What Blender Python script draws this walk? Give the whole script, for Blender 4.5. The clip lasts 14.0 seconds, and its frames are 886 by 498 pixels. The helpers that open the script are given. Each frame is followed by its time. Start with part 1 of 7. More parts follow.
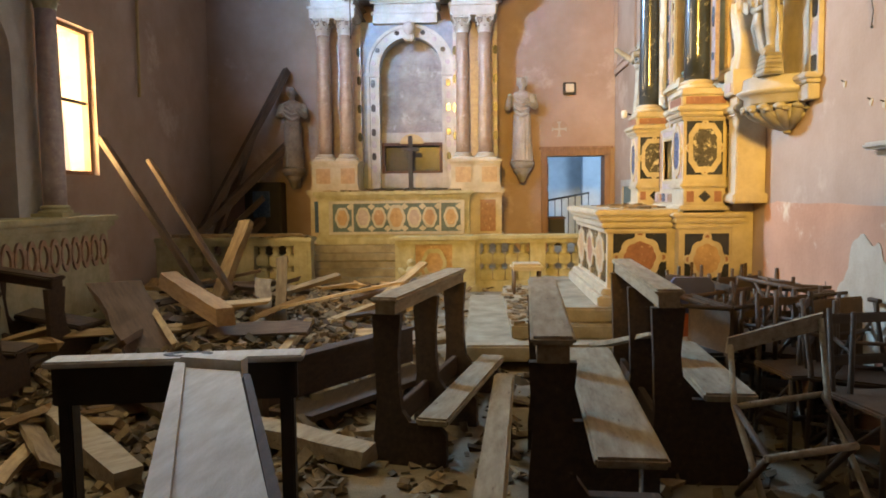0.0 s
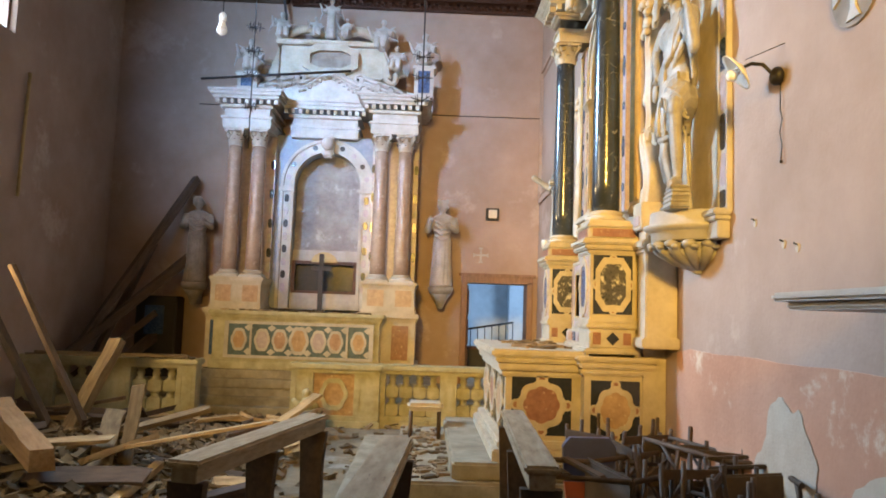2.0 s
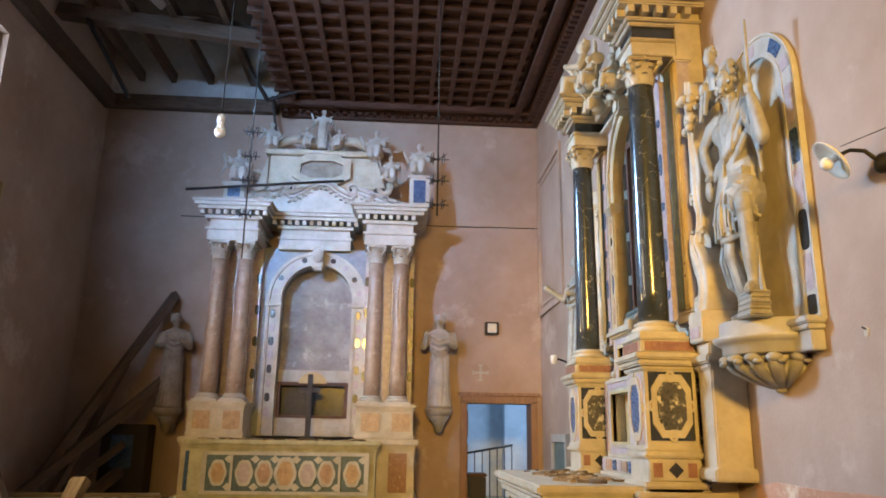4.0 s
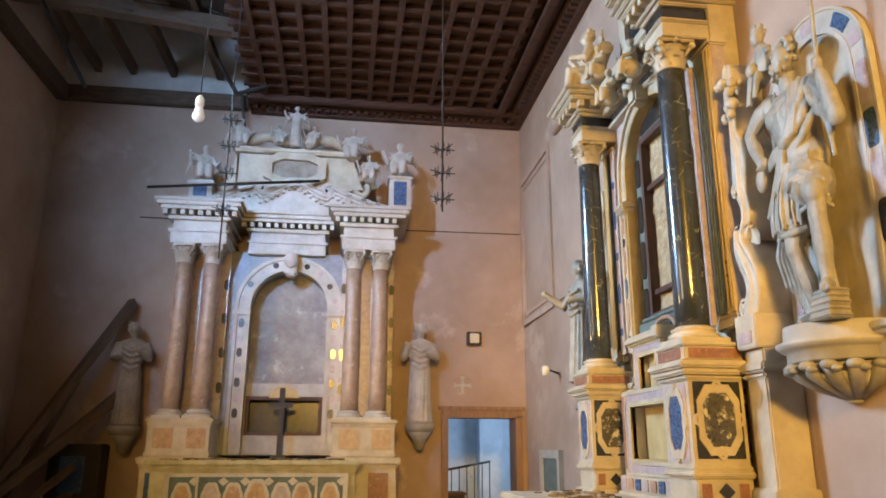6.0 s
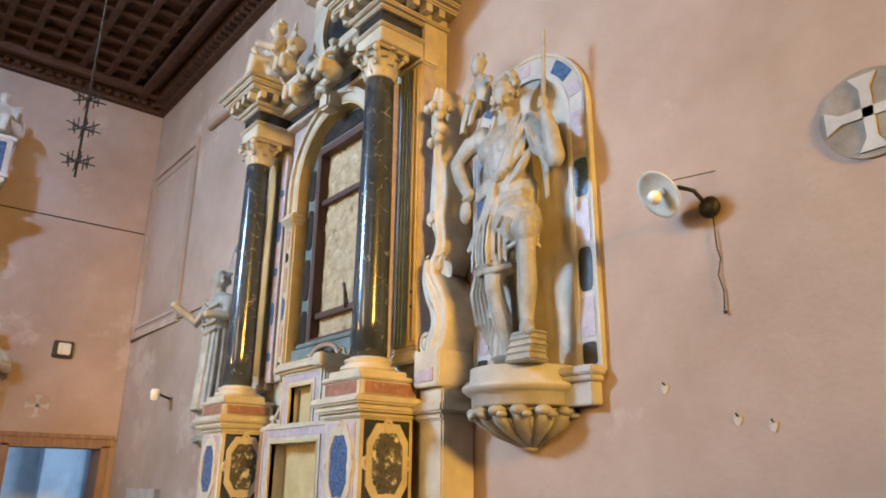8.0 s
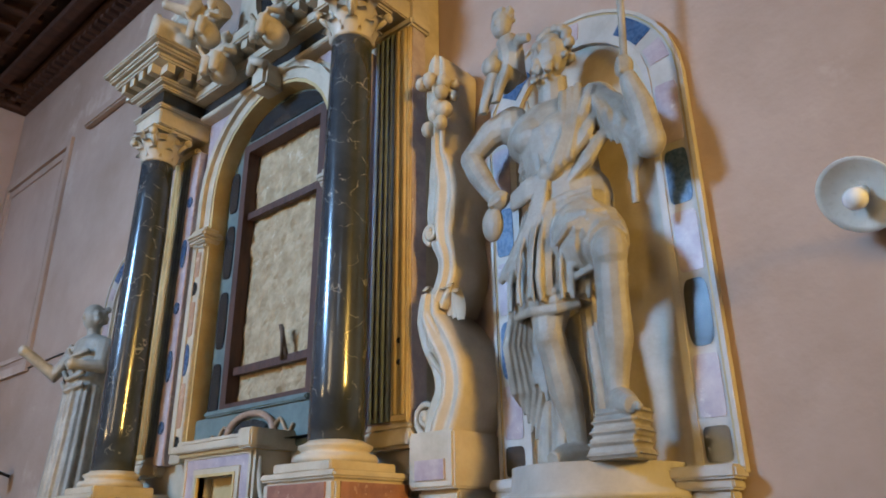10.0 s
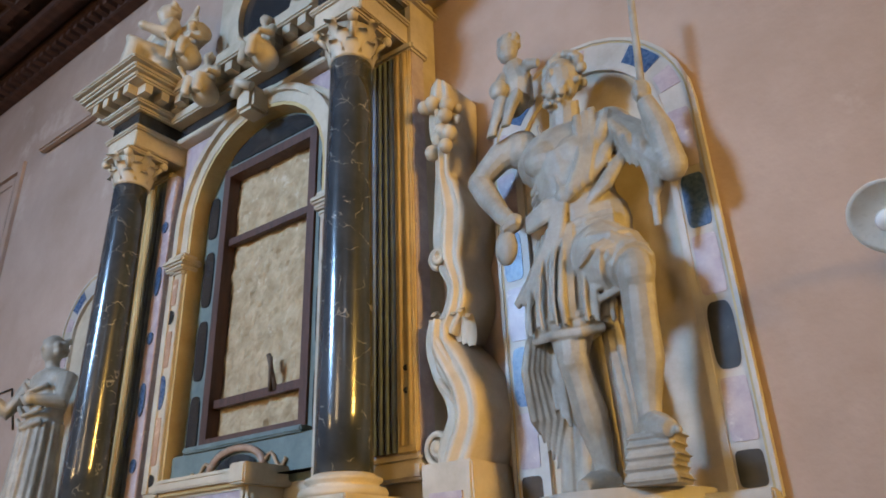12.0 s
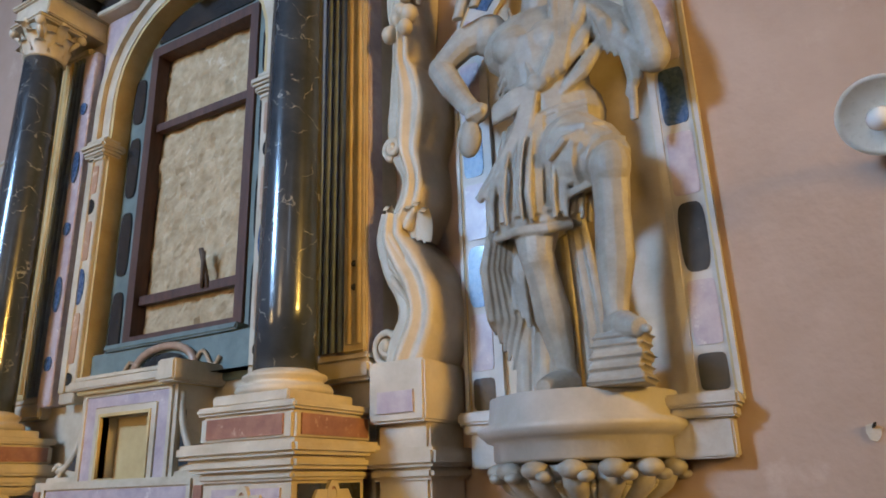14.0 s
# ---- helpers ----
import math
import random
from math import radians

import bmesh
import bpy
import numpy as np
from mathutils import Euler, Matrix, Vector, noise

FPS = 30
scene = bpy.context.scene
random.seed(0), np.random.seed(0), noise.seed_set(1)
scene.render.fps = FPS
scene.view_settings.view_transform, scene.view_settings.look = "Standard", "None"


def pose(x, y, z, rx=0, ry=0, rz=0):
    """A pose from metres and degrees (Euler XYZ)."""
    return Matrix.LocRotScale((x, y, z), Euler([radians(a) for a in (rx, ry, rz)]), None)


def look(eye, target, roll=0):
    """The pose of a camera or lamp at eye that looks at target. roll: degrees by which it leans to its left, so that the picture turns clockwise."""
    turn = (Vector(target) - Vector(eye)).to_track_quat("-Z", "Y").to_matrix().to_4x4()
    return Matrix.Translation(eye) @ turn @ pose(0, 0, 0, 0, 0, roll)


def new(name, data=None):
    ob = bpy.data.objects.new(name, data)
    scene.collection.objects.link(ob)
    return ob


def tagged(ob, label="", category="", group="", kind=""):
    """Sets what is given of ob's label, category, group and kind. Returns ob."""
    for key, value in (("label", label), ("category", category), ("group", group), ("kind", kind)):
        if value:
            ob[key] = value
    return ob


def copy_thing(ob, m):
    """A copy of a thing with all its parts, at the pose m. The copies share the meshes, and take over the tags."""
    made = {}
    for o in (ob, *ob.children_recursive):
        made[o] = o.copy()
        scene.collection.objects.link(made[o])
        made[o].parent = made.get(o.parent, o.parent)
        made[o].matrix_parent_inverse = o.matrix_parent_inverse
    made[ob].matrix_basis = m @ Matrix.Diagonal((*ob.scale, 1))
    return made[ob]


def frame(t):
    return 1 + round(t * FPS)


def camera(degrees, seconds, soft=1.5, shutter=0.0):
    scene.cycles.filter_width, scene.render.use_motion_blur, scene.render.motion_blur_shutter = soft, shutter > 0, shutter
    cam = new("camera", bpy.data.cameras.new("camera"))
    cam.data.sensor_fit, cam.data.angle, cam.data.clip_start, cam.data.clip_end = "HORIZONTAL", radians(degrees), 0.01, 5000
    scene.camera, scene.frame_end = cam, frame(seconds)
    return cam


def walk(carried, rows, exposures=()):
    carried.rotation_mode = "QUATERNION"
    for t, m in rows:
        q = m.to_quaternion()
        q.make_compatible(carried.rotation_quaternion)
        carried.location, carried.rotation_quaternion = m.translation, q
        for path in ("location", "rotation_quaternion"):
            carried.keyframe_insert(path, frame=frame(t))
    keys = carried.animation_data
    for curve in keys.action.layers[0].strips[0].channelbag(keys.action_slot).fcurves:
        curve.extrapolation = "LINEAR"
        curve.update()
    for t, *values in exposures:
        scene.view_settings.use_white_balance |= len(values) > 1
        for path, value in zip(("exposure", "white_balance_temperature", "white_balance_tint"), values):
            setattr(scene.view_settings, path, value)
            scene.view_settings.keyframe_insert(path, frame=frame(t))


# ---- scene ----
cam = camera(63.1, 14.0, soft=1.8)
PATH = [
    (0, (1.692, 0.004, 1.532), (1.587, 1.996, 1.377), -0.7),
    (0.5, (1.961, 0.14, 1.552), (1.762, 2.129, 1.467), 0.4),
    (1, (2.107, 0.324, 1.546), (2.03, 2.322, 1.504), 1.6),
    (1.5, (2.154, 0.573, 1.58), (2.104, 2.571, 1.663), 2.3),
    (2, (2.157, 0.777, 1.619), (2.202, 2.769, 1.798), 2.0),
    (2.5, (2.133, 0.991, 1.641), (2.205, 2.966, 1.944), 1.9),
    (3, (2.055, 1.121, 1.654), (2.129, 3.086, 2.018), 2.3),
    (3.5, (1.869, 1.3, 1.66), (1.984, 3.249, 2.094), 0.4),
    (4, (1.744, 1.444, 1.683), (1.865, 3.378, 2.179), 0.9),
    (4.2, (1.682, 1.513, 1.695), (1.818, 3.439, 2.214), 0.8),
    (6.3, (1.356, 2.223, 1.711), (1.672, 4.125, 2.244), 0.0),
    (6.5, (1.371, 2.334, 1.708), (1.792, 4.22, 2.225), -0.2),
    (7, (1.352, 2.468, 1.702), (2.086, 4.245, 2.251), 1.9),
    (7.5, (1.295, 2.572, 1.72), (2.274, 4.218, 2.295), 3.1),
    (8, (1.244, 2.932, 1.788), (2.451, 4.402, 2.405), 0.6),
    (8.2, (1.244, 3.164, 1.824), (2.505, 4.577, 2.467), 0.5),
    (10.3, (1.739, 4.359, 2.154), (3.198, 5.506, 2.899), -2.2),
    (10.5, (1.714, 4.403, 2.155), (3.239, 5.472, 2.885), -3.8),
    (11, (1.709, 4.45, 2.144), (3.288, 5.437, 2.875), -3.6),
    (11.5, (1.614, 4.504, 2.147), (3.129, 5.519, 2.967), -3.4),
    (12, (1.607, 4.546, 2.121), (3.087, 5.607, 2.95), -2.4),
    (12.5, (1.573, 4.574, 2.131), (3.037, 5.777, 2.769), -3.3),
    (13, (1.611, 4.596, 2.164), (3.116, 5.78, 2.742), -2.9),
    (13.5, (1.652, 4.7, 2.122), (3.222, 5.753, 2.775), -2.7),
    (14, (1.728, 4.752, 2.086), (3.376, 5.696, 2.713), -1.9),
]
walk(cam, [(t, look(eye, target, roll)) for t, eye, target, roll in PATH], exposures=((0.0, 0.22, 6050, 6), (2.5, 0.15, 5750, 7), (3.5, -0.15, 5700, 8), (6.3, -0.15, 6150, 10), (8.2, -0.18, 6000, 10), (10.3, -0.85, 5350, 9), (11.6, -0.82, 5450, 10), (12.5, -0.72, 6000, 13), (14.0, -0.82, 5700, 12)))

# ---------- world, light ----------
W = bpy.data.worlds.new("world")
scene.world = W
W.use_nodes = True
nt = W.node_tree
sky = nt.nodes.new("ShaderNodeTexSky")
sky.sky_type, sky.sun_disc = "NISHITA", False
sky.sun_elevation, sky.sun_rotation = radians(40), radians(250)
nt.links.new(sky.outputs[0], nt.nodes["Background"].inputs[0])
nt.nodes["Background"].inputs[1].default_value = 0.1


def area(name, m, sx, sy, watts, colour, spread=180):
    d = bpy.data.lights.new(name, "AREA")
    d.shape, d.size, d.size_y, d.energy, d.color, d.spread = "RECTANGLE", sx, sy, watts, colour, radians(spread)
    ob = new(name, d)
    ob.matrix_world = m
    return ob


# daylight of high, nave and low windows and sacristy; sunny, rear, overhead lamps are added, sources unseen
area("window_light_high", look((-3.4, 8.85, 5.6), (4.0, 6.4, 2.8)), 1.3, 1.4, 430, (0.42, 0.68, 1.0), 110)
area("window_light_nave", look((-3.02, 1.5, 5.95), (0.9, 12.6, 5.0)), 0.5, 0.5, 85, (0.38, 0.62, 1.0), 40)
area("window_light_low", look((-3.4, 8.35, 2.7), (4.0, 10.4, 3.6)), 0.9, 1.7, 120, (1.0, 0.62, 0.20), 120)
# warm rear lamp in an unseen opening, added to light south-facing sides
area("rear_warm_light", look((0.6, -6.9, 5.3), (3.8, 8.0, 2.6)), 1.6, 1.3, 150, (1.0, 0.55, 0.09), 42)
# warm side lamp in an unseen window, added to tint the east side
area("warm_side_fill", look((-3.4, 5.1, 3.7), (4.0, 6.8, 3.0)), 1.3, 2.0, 60, (1.0, 0.60, 0.17), 130)
# overhead fill lamp, added to brighten the floor and pew tops
area("overhead_fill", look((-1.6, 3.8, 9.3), (0.4, 5.6, 0.0)), 1.8, 1.8, 45, (1.0, 0.80, 0.40), 75)
area("sacristy_light", look((5.6, 14.6, 2.4), (3.2, 14.4, 1.6)), 1.2, 1.4, 75, (0.55, 0.75, 1.0))


# ---------- materials ----------
def mat(name, base, second=None, scale=6.0, rough=0.7, bump=0.25, fine=60.0, metal=0.0, spots=None, spot_scale=2.0, spot_lo=0.55, per_object=0.0, coat=0.0, stretch=None):
    m = bpy.data.materials.new(name)
    m.use_nodes = True
    n, l = m.node_tree.nodes, m.node_tree.links
    b = n["Principled BSDF"]
    tc = n.new("ShaderNodeTexCoord")
    src = tc.outputs["Object"]
    if stretch:
        mp = n.new("ShaderNodeMapping")
        mp.inputs["Scale"].default_value = stretch
        l.new(src, mp.inputs[0])
        src = mp.outputs[0]
    big = n.new("ShaderNodeTexNoise")
    big.inputs["Scale"].default_value, big.inputs["Detail"].default_value = scale, 8
    big.inputs["Roughness"].default_value = 0.65
    l.new(src, big.inputs["Vector"])
    ramp = n.new("ShaderNodeValToRGB")
    second = second or tuple(c * 0.7 for c in base)
    ramp.color_ramp.elements[0].position, ramp.color_ramp.elements[1].position = 0.35, 0.65
    ramp.color_ramp.elements[0].color, ramp.color_ramp.elements[1].color = (*second, 1), (*base, 1)
    l.new(big.outputs[0], ramp.inputs[0])
    out = ramp.outputs[0]
    if spots:
        s = n.new("ShaderNodeTexNoise")
        s.inputs["Scale"].default_value, s.inputs["Detail"].default_value = spot_scale, 10
        s.inputs["Roughness"].default_value = 0.7
        l.new(src, s.inputs["Vector"])
        r2 = n.new("ShaderNodeValToRGB")
        r2.color_ramp.elements[0].position, r2.color_ramp.elements[1].position = spot_lo, spot_lo + 0.08
        l.new(s.outputs[0], r2.inputs[0])
        mx = n.new("ShaderNodeMix")
        mx.data_type = "RGBA"
        l.new(r2.outputs[0], mx.inputs["Factor"])
        l.new(out, mx.inputs["A"])
        mx.inputs["B"].default_value = (*spots, 1)
        out = mx.outputs["Result"]
    if per_object:
        oi = n.new("ShaderNodeObjectInfo")
        hsv = n.new("ShaderNodeHueSaturation")
        mr = n.new("ShaderNodeMapRange")
        mr.inputs["To Min"].default_value, mr.inputs["To Max"].default_value = 1 - per_object, 1 + per_object
        l.new(oi.outputs["Random"], mr.inputs[0])
        l.new(mr.outputs[0], hsv.inputs["Value"])
        l.new(out, hsv.inputs["Color"])
        out = hsv.outputs[0]
    l.new(out, b.inputs["Base Color"])
    f = n.new("ShaderNodeTexNoise")
    f.inputs["Scale"].default_value, f.inputs["Detail"].default_value = fine, 6
    l.new(src, f.inputs["Vector"])
    rr = n.new("ShaderNodeMapRange")
    rr.inputs["To Min"].default_value, rr.inputs["To Max"].default_value = max(0.02, rough - 0.12), min(1, rough + 0.12)
    l.new(f.outputs[0], rr.inputs[0])
    l.new(rr.outputs[0], b.inputs["Roughness"])
    if bump:
        bp = n.new("ShaderNodeBump")
        bp.inputs["Strength"].default_value, bp.inputs["Distance"].default_value = bump, 0.01
        ad = n.new("ShaderNodeMath")
        ad.operation = "ADD"
        l.new(f.outputs[0], ad.inputs[0])
        l.new(big.outputs[0], ad.inputs[1])
        l.new(ad.outputs[0], bp.inputs["Height"])
        l.new(bp.outputs[0], b.inputs["Normal"])
    b.inputs["Metallic"].default_value = metal
    b.inputs["Coat Weight"].default_value = coat
    return m


def glow(name, colour, strength):
    m = bpy.data.materials.new(name)
    m.use_nodes = True
    b = m.node_tree.nodes["Principled BSDF"]
    b.inputs["Base Color"].default_value = (*colour, 1)
    b.inputs["Emission Color"].default_value = (*colour, 1)
    b.inputs["Emission Strength"].default_value = strength
    return m


def veined(name, base, vein, scale, rough, width=0.03, coat=0.3, cloud=None):
    """Polished marble with thin pale veins."""
    m = mat(name, base, cloud or tuple(c * 0.55 for c in base), scale=4, rough=rough, bump=0.02, coat=coat)
    n, l = m.node_tree.nodes, m.node_tree.links
    b = n["Principled BSDF"]
    old = b.inputs["Base Color"].links[0].from_socket
    tc = n.new("ShaderNodeTexCoord")
    w = n.new("ShaderNodeTexNoise")
    w.inputs["Scale"].default_value, w.inputs["Detail"].default_value = scale * 0.6, 6
    l.new(tc.outputs["Object"], w.inputs["Vector"])
    add = n.new("ShaderNodeMix")
    add.data_type = "RGBA"
    add.inputs["Factor"].default_value = 0.25
    l.new(tc.outputs["Object"], add.inputs["A"])
    l.new(w.outputs["Color"], add.inputs["B"])
    v = n.new("ShaderNodeTexVoronoi")
    v.feature = "DISTANCE_TO_EDGE"
    v.inputs["Scale"].default_value = scale
    l.new(add.outputs["Result"], v.inputs["Vector"])
    r = n.new("ShaderNodeValToRGB")
    r.color_ramp.elements[0].color, r.color_ramp.elements[1].color = (1, 1, 1, 1), (0, 0, 0, 1)
    r.color_ramp.elements[0].position, r.color_ramp.elements[1].position = 0.0, width
    l.new(v.outputs["Distance"], r.inputs[0])
    g = n.new("ShaderNodeTexNoise")
    g.inputs["Scale"].default_value = scale * 1.7
    l.new(tc.outputs["Object"], g.inputs["Vector"])
    r3 = n.new("ShaderNodeValToRGB")
    r3.color_ramp.elements[0].position, r3.color_ramp.elements[1].position = 0.48, 0.62
    l.new(g.outputs[0], r3.inputs[0])
    mu = n.new("ShaderNodeMath")
    mu.operation = "MULTIPLY"
    l.new(r.outputs[0], mu.inputs[0])
    l.new(r3.outputs[0], mu.inputs[1])
    mx = n.new("ShaderNodeMix")
    mx.data_type = "RGBA"
    l.new(mu.outputs[0], mx.inputs["Factor"])
    l.new(old, mx.inputs["A"])
    mx.inputs["B"].default_value = (*vein, 1)
    l.new(mx.outputs["Result"], b.inputs["Base Color"])
    return m


PLASTER = mat("pink_plaster", (0.46, 0.345, 0.275), (0.36, 0.255, 0.19), scale=0.9, rough=0.92, bump=0.25, fine=35, spots=(0.51, 0.40, 0.33), spot_scale=0.7, spot_lo=0.56)
BAND = mat("terracotta_band", (0.55, 0.31, 0.20), (0.45, 0.24, 0.15), scale=1.6, rough=0.92, bump=0.3, fine=35, spots=(0.70, 0.60, 0.46), spot_scale=1.2, spot_lo=0.58)
GREYWALL = mat("grey_plaster", (0.62, 0.60, 0.57), (0.45, 0.43, 0.40), scale=2, rough=0.95, bump=0.4)
PATCH = mat("bare_plaster", (0.54, 0.47, 0.37), (0.45, 0.37, 0.28), scale=5, rough=0.95, bump=0.3)
MARBLE = mat("cream_marble", (0.55, 0.48, 0.365), (0.40, 0.335, 0.235), scale=5, rough=0.5, bump=0.08, spots=(0.46, 0.38, 0.27), spot_scale=7, spot_lo=0.66)
WHITE = mat("white_marble", (0.52, 0.49, 0.44), (0.37, 0.335, 0.28), scale=4, rough=0.45, bump=0.1, spots=(0.42, 0.37, 0.30), spot_scale=6, spot_lo=0.66)
STONE = mat("statue_stone", (0.40, 0.37, 0.31), (0.25, 0.225, 0.18), scale=7, rough=0.5, bump=0.15, fine=90, spots=(0.33, 0.30, 0.26), spot_scale=9, spot_lo=0.64)
# dark stone tone; on the left statue and bracket it stands in for shade
DIM_STONE = mat("shaded_and_dark_stone", (0.33, 0.28, 0.22), (0.20, 0.165, 0.125), scale=6, rough=0.75, bump=0.3)
RAILSTONE = mat("rail_stone", (0.50, 0.46, 0.29), (0.33, 0.295, 0.165), scale=5, rough=0.75, bump=0.25)
BLACKM = veined("black_marble", (0.050, 0.058, 0.068), (0.36, 0.34, 0.30), 9, 0.20, 0.018, 0.25)
BLACK = mat("black_inlay", (0.02, 0.022, 0.025), (0.035, 0.035, 0.035), scale=14, rough=0.22, bump=0.02, coat=0.3)
# blue inlay marble, its blue raised to hold the cool window light
BLUEM = mat("blue_grey_marble", (0.07, 0.125, 0.24), (0.035, 0.065, 0.14), scale=18, rough=0.28, bump=0.03, coat=0.2, spots=(0.3, 0.34, 0.4), spot_scale=25, spot_lo=0.66)
REDM = mat("red_brown_marble", (0.34, 0.17, 0.11), (0.22, 0.10, 0.07), scale=16, rough=0.35, bump=0.04, spots=(0.55, 0.40, 0.30), spot_scale=22, spot_lo=0.6)
LILAC = mat("lilac_marble", (0.48, 0.40, 0.40), (0.34, 0.27, 0.29), scale=14, rough=0.35, bump=0.04, spots=(0.62, 0.56, 0.52), spot_scale=18, spot_lo=0.6)
BRECCIA = mat("dark_breccia", (0.05, 0.05, 0.045), (0.09, 0.08, 0.07), scale=12, rough=0.3, bump=0.05, spots=(0.62, 0.57, 0.46), spot_scale=15, spot_lo=0.54)
OCHREM = mat("ochre_marble", (0.50, 0.34, 0.19), (0.34, 0.21, 0.11), scale=12, rough=0.4, bump=0.04, spots=(0.66, 0.55, 0.38), spot_scale=18, spot_lo=0.6)
ROSEM = mat("rose_marble", (0.46, 0.30, 0.20), (0.32, 0.19, 0.12), scale=9, rough=0.35, bump=0.04, spots=(0.60, 0.46, 0.34), spot_scale=12, spot_lo=0.58)
# grey stone with the cool window light put into its blue
GREYM = mat("cool_lit_grey_stone", (0.26, 0.33, 0.42), (0.17, 0.21, 0.29), scale=9, rough=0.4, bump=0.06)
GREENP = mat("grey_green_paint", (0.17, 0.21, 0.19), (0.11, 0.14, 0.13), scale=8, rough=0.6, bump=0.1)
# ochre of trims; also carries warm light on pedestals, outer strips and niche linings
GOLD = mat("ochre_and_warm_light", (0.55, 0.42, 0.20), (0.43, 0.31, 0.13), scale=6, rough=0.6, bump=0.1)
REDWOOD = mat("red_brown_wood", (0.10, 0.040, 0.022), (0.055, 0.023, 0.014), scale=5, rough=0.6, bump=0.2, stretch=(6, 6, 1))
INFILL = mat("crumbling_infill", (0.54, 0.42, 0.26), (0.37, 0.27, 0.15), scale=12, rough=0.95, bump=0.9, fine=28, spots=(0.62, 0.53, 0.38), spot_scale=9, spot_lo=0.6)
NICHE = mat("rough_grey_infill", (0.40, 0.38, 0.36), (0.25, 0.23, 0.22), scale=3, rough=0.95, bump=0.6, spots=(0.52, 0.50, 0.48), spot_scale=2.5, spot_lo=0.55)
DARKWOOD = mat("dark_ceiling_wood", (0.085, 0.034, 0.018), (0.045, 0.018, 0.010), scale=3, rough=0.8, bump=0.3, stretch=(1, 5, 5))
BEAM = mat("old_beam_wood", (0.13, 0.085, 0.055), (0.07, 0.045, 0.03), scale=4, rough=0.85, bump=0.5, stretch=(1, 5, 5), per_object=0.3)
PEW = mat("dusty_pew_wood", (0.075, 0.045, 0.027), (0.04, 0.025, 0.016), scale=5, rough=0.75, bump=0.3, stretch=(6, 1, 6), spots=(0.13, 0.10, 0.07), spot_scale=4, spot_lo=0.62)
PEWTOP = mat("dust_covered_wood", (0.40, 0.33, 0.22), (0.25, 0.19, 0.115), scale=5, rough=0.85, bump=0.3, stretch=(5, 1, 5), spots=(0.14, 0.09, 0.05), spot_scale=6, spot_lo=0.60)
PALEWOOD = mat("pale_painted_wood", (0.60, 0.58, 0.54), (0.45, 0.42, 0.37), scale=4, rough=0.7, bump=0.2, stretch=(5, 1, 5), spots=(0.2, 0.14, 0.09), spot_scale=7, spot_lo=0.68)
BLACKWOOD = mat("black_wood", (0.018, 0.015, 0.013), (0.03, 0.024, 0.02), scale=5, rough=0.6, bump=0.2)
CHAIRWOOD = mat("chair_wood", (0.10, 0.062, 0.034), (0.055, 0.033, 0.018), scale=7, rough=0.65, bump=0.2, per_object=0.35)
PLANK = mat("broken_plank", (0.42, 0.30, 0.15), (0.21, 0.135, 0.06), scale=4, rough=0.85, bump=0.5, stretch=(1, 6, 6), per_object=0.55)
FRESH = mat("split_orange_wood", (0.44, 0.27, 0.12), (0.28, 0.16, 0.065), scale=4, rough=0.8, bump=0.5, stretch=(1, 6, 6))
RUBBLE = mat("rubble", (0.24, 0.175, 0.095), (0.11, 0.075, 0.04), scale=6, rough=0.95, bump=0.5)
GROUND = mat("dirty_floor", (0.27, 0.215, 0.135), (0.14, 0.105, 0.065), scale=2.5, rough=0.9, bump=0.5, spots=(0.34, 0.31, 0.26), spot_scale=1.8, spot_lo=0.58)
COLSTONE = mat("mauve_brown_marble", (0.38, 0.275, 0.20), (0.26, 0.175, 0.12), scale=8, rough=0.35, bump=0.04, spots=(0.50, 0.39, 0.30), spot_scale=11, spot_lo=0.58)
STEP = mat("worn_step_stone", (0.38, 0.33, 0.24), (0.22, 0.185, 0.125), scale=4, rough=0.8, bump=0.3)
IRON = mat("black_iron", (0.02, 0.02, 0.02), (0.035, 0.028, 0.022), scale=20, rough=0.5, bump=0.2, metal=0.6)
ENAMEL = mat("white_enamel", (0.72, 0.69, 0.60), (0.62, 0.57, 0.47), scale=8, rough=0.3, bump=0.05)
BULB = mat("milky_bulb", (0.80, 0.79, 0.76), (0.74, 0.72, 0.68), scale=3, rough=0.15, bump=0)
DOORWOOD = mat("brown_door_frame", (0.30, 0.17, 0.10), (0.20, 0.11, 0.06), scale=4, rough=0.6, bump=0.2, stretch=(5, 5, 1))
BLUEWALL = mat("limewashed_wall", (0.62, 0.68, 0.74), (0.45, 0.50, 0.55), scale=2, rough=0.9, bump=0.3, spots=(0.30, 0.33, 0.36), spot_scale=2, spot_lo=0.6)
BLUEP = mat("blue_chair_plastic", (0.09, 0.10, 0.2), (0.07, 0.07, 0.14), scale=4, rough=0.45, bump=0.05)
ORANGEP = mat("orange_plastic", (0.55, 0.13, 0.04), (0.42, 0.09, 0.03), scale=4, rough=0.45, bump=0.05)
SKYGLOW = glow("bright_daylight", (1.0, 0.97, 0.86), 5.0)
SKYBLUE = glow("cool_daylight", (0.72, 0.85, 1.0), 6.0)


# ---------- mesh helpers ----------
def box(bm, x0, x1, y0, y1, z0, z1, bevel=0.0):
    r = bmesh.ops.create_cube(bm, size=1)
    v = r["verts"]
    bmesh.ops.scale(bm, vec=(x1 - x0, y1 - y0, z1 - z0), verts=v)
    bmesh.ops.translate(bm, vec=((x0 + x1) / 2, (y0 + y1) / 2, (z0 + z1) / 2), verts=v)
    if bevel:
        e = {e for q in v for e in q.link_edges}
        bmesh.ops.bevel(bm, geom=list(e), offset=bevel, segments=2, affect="EDGES")


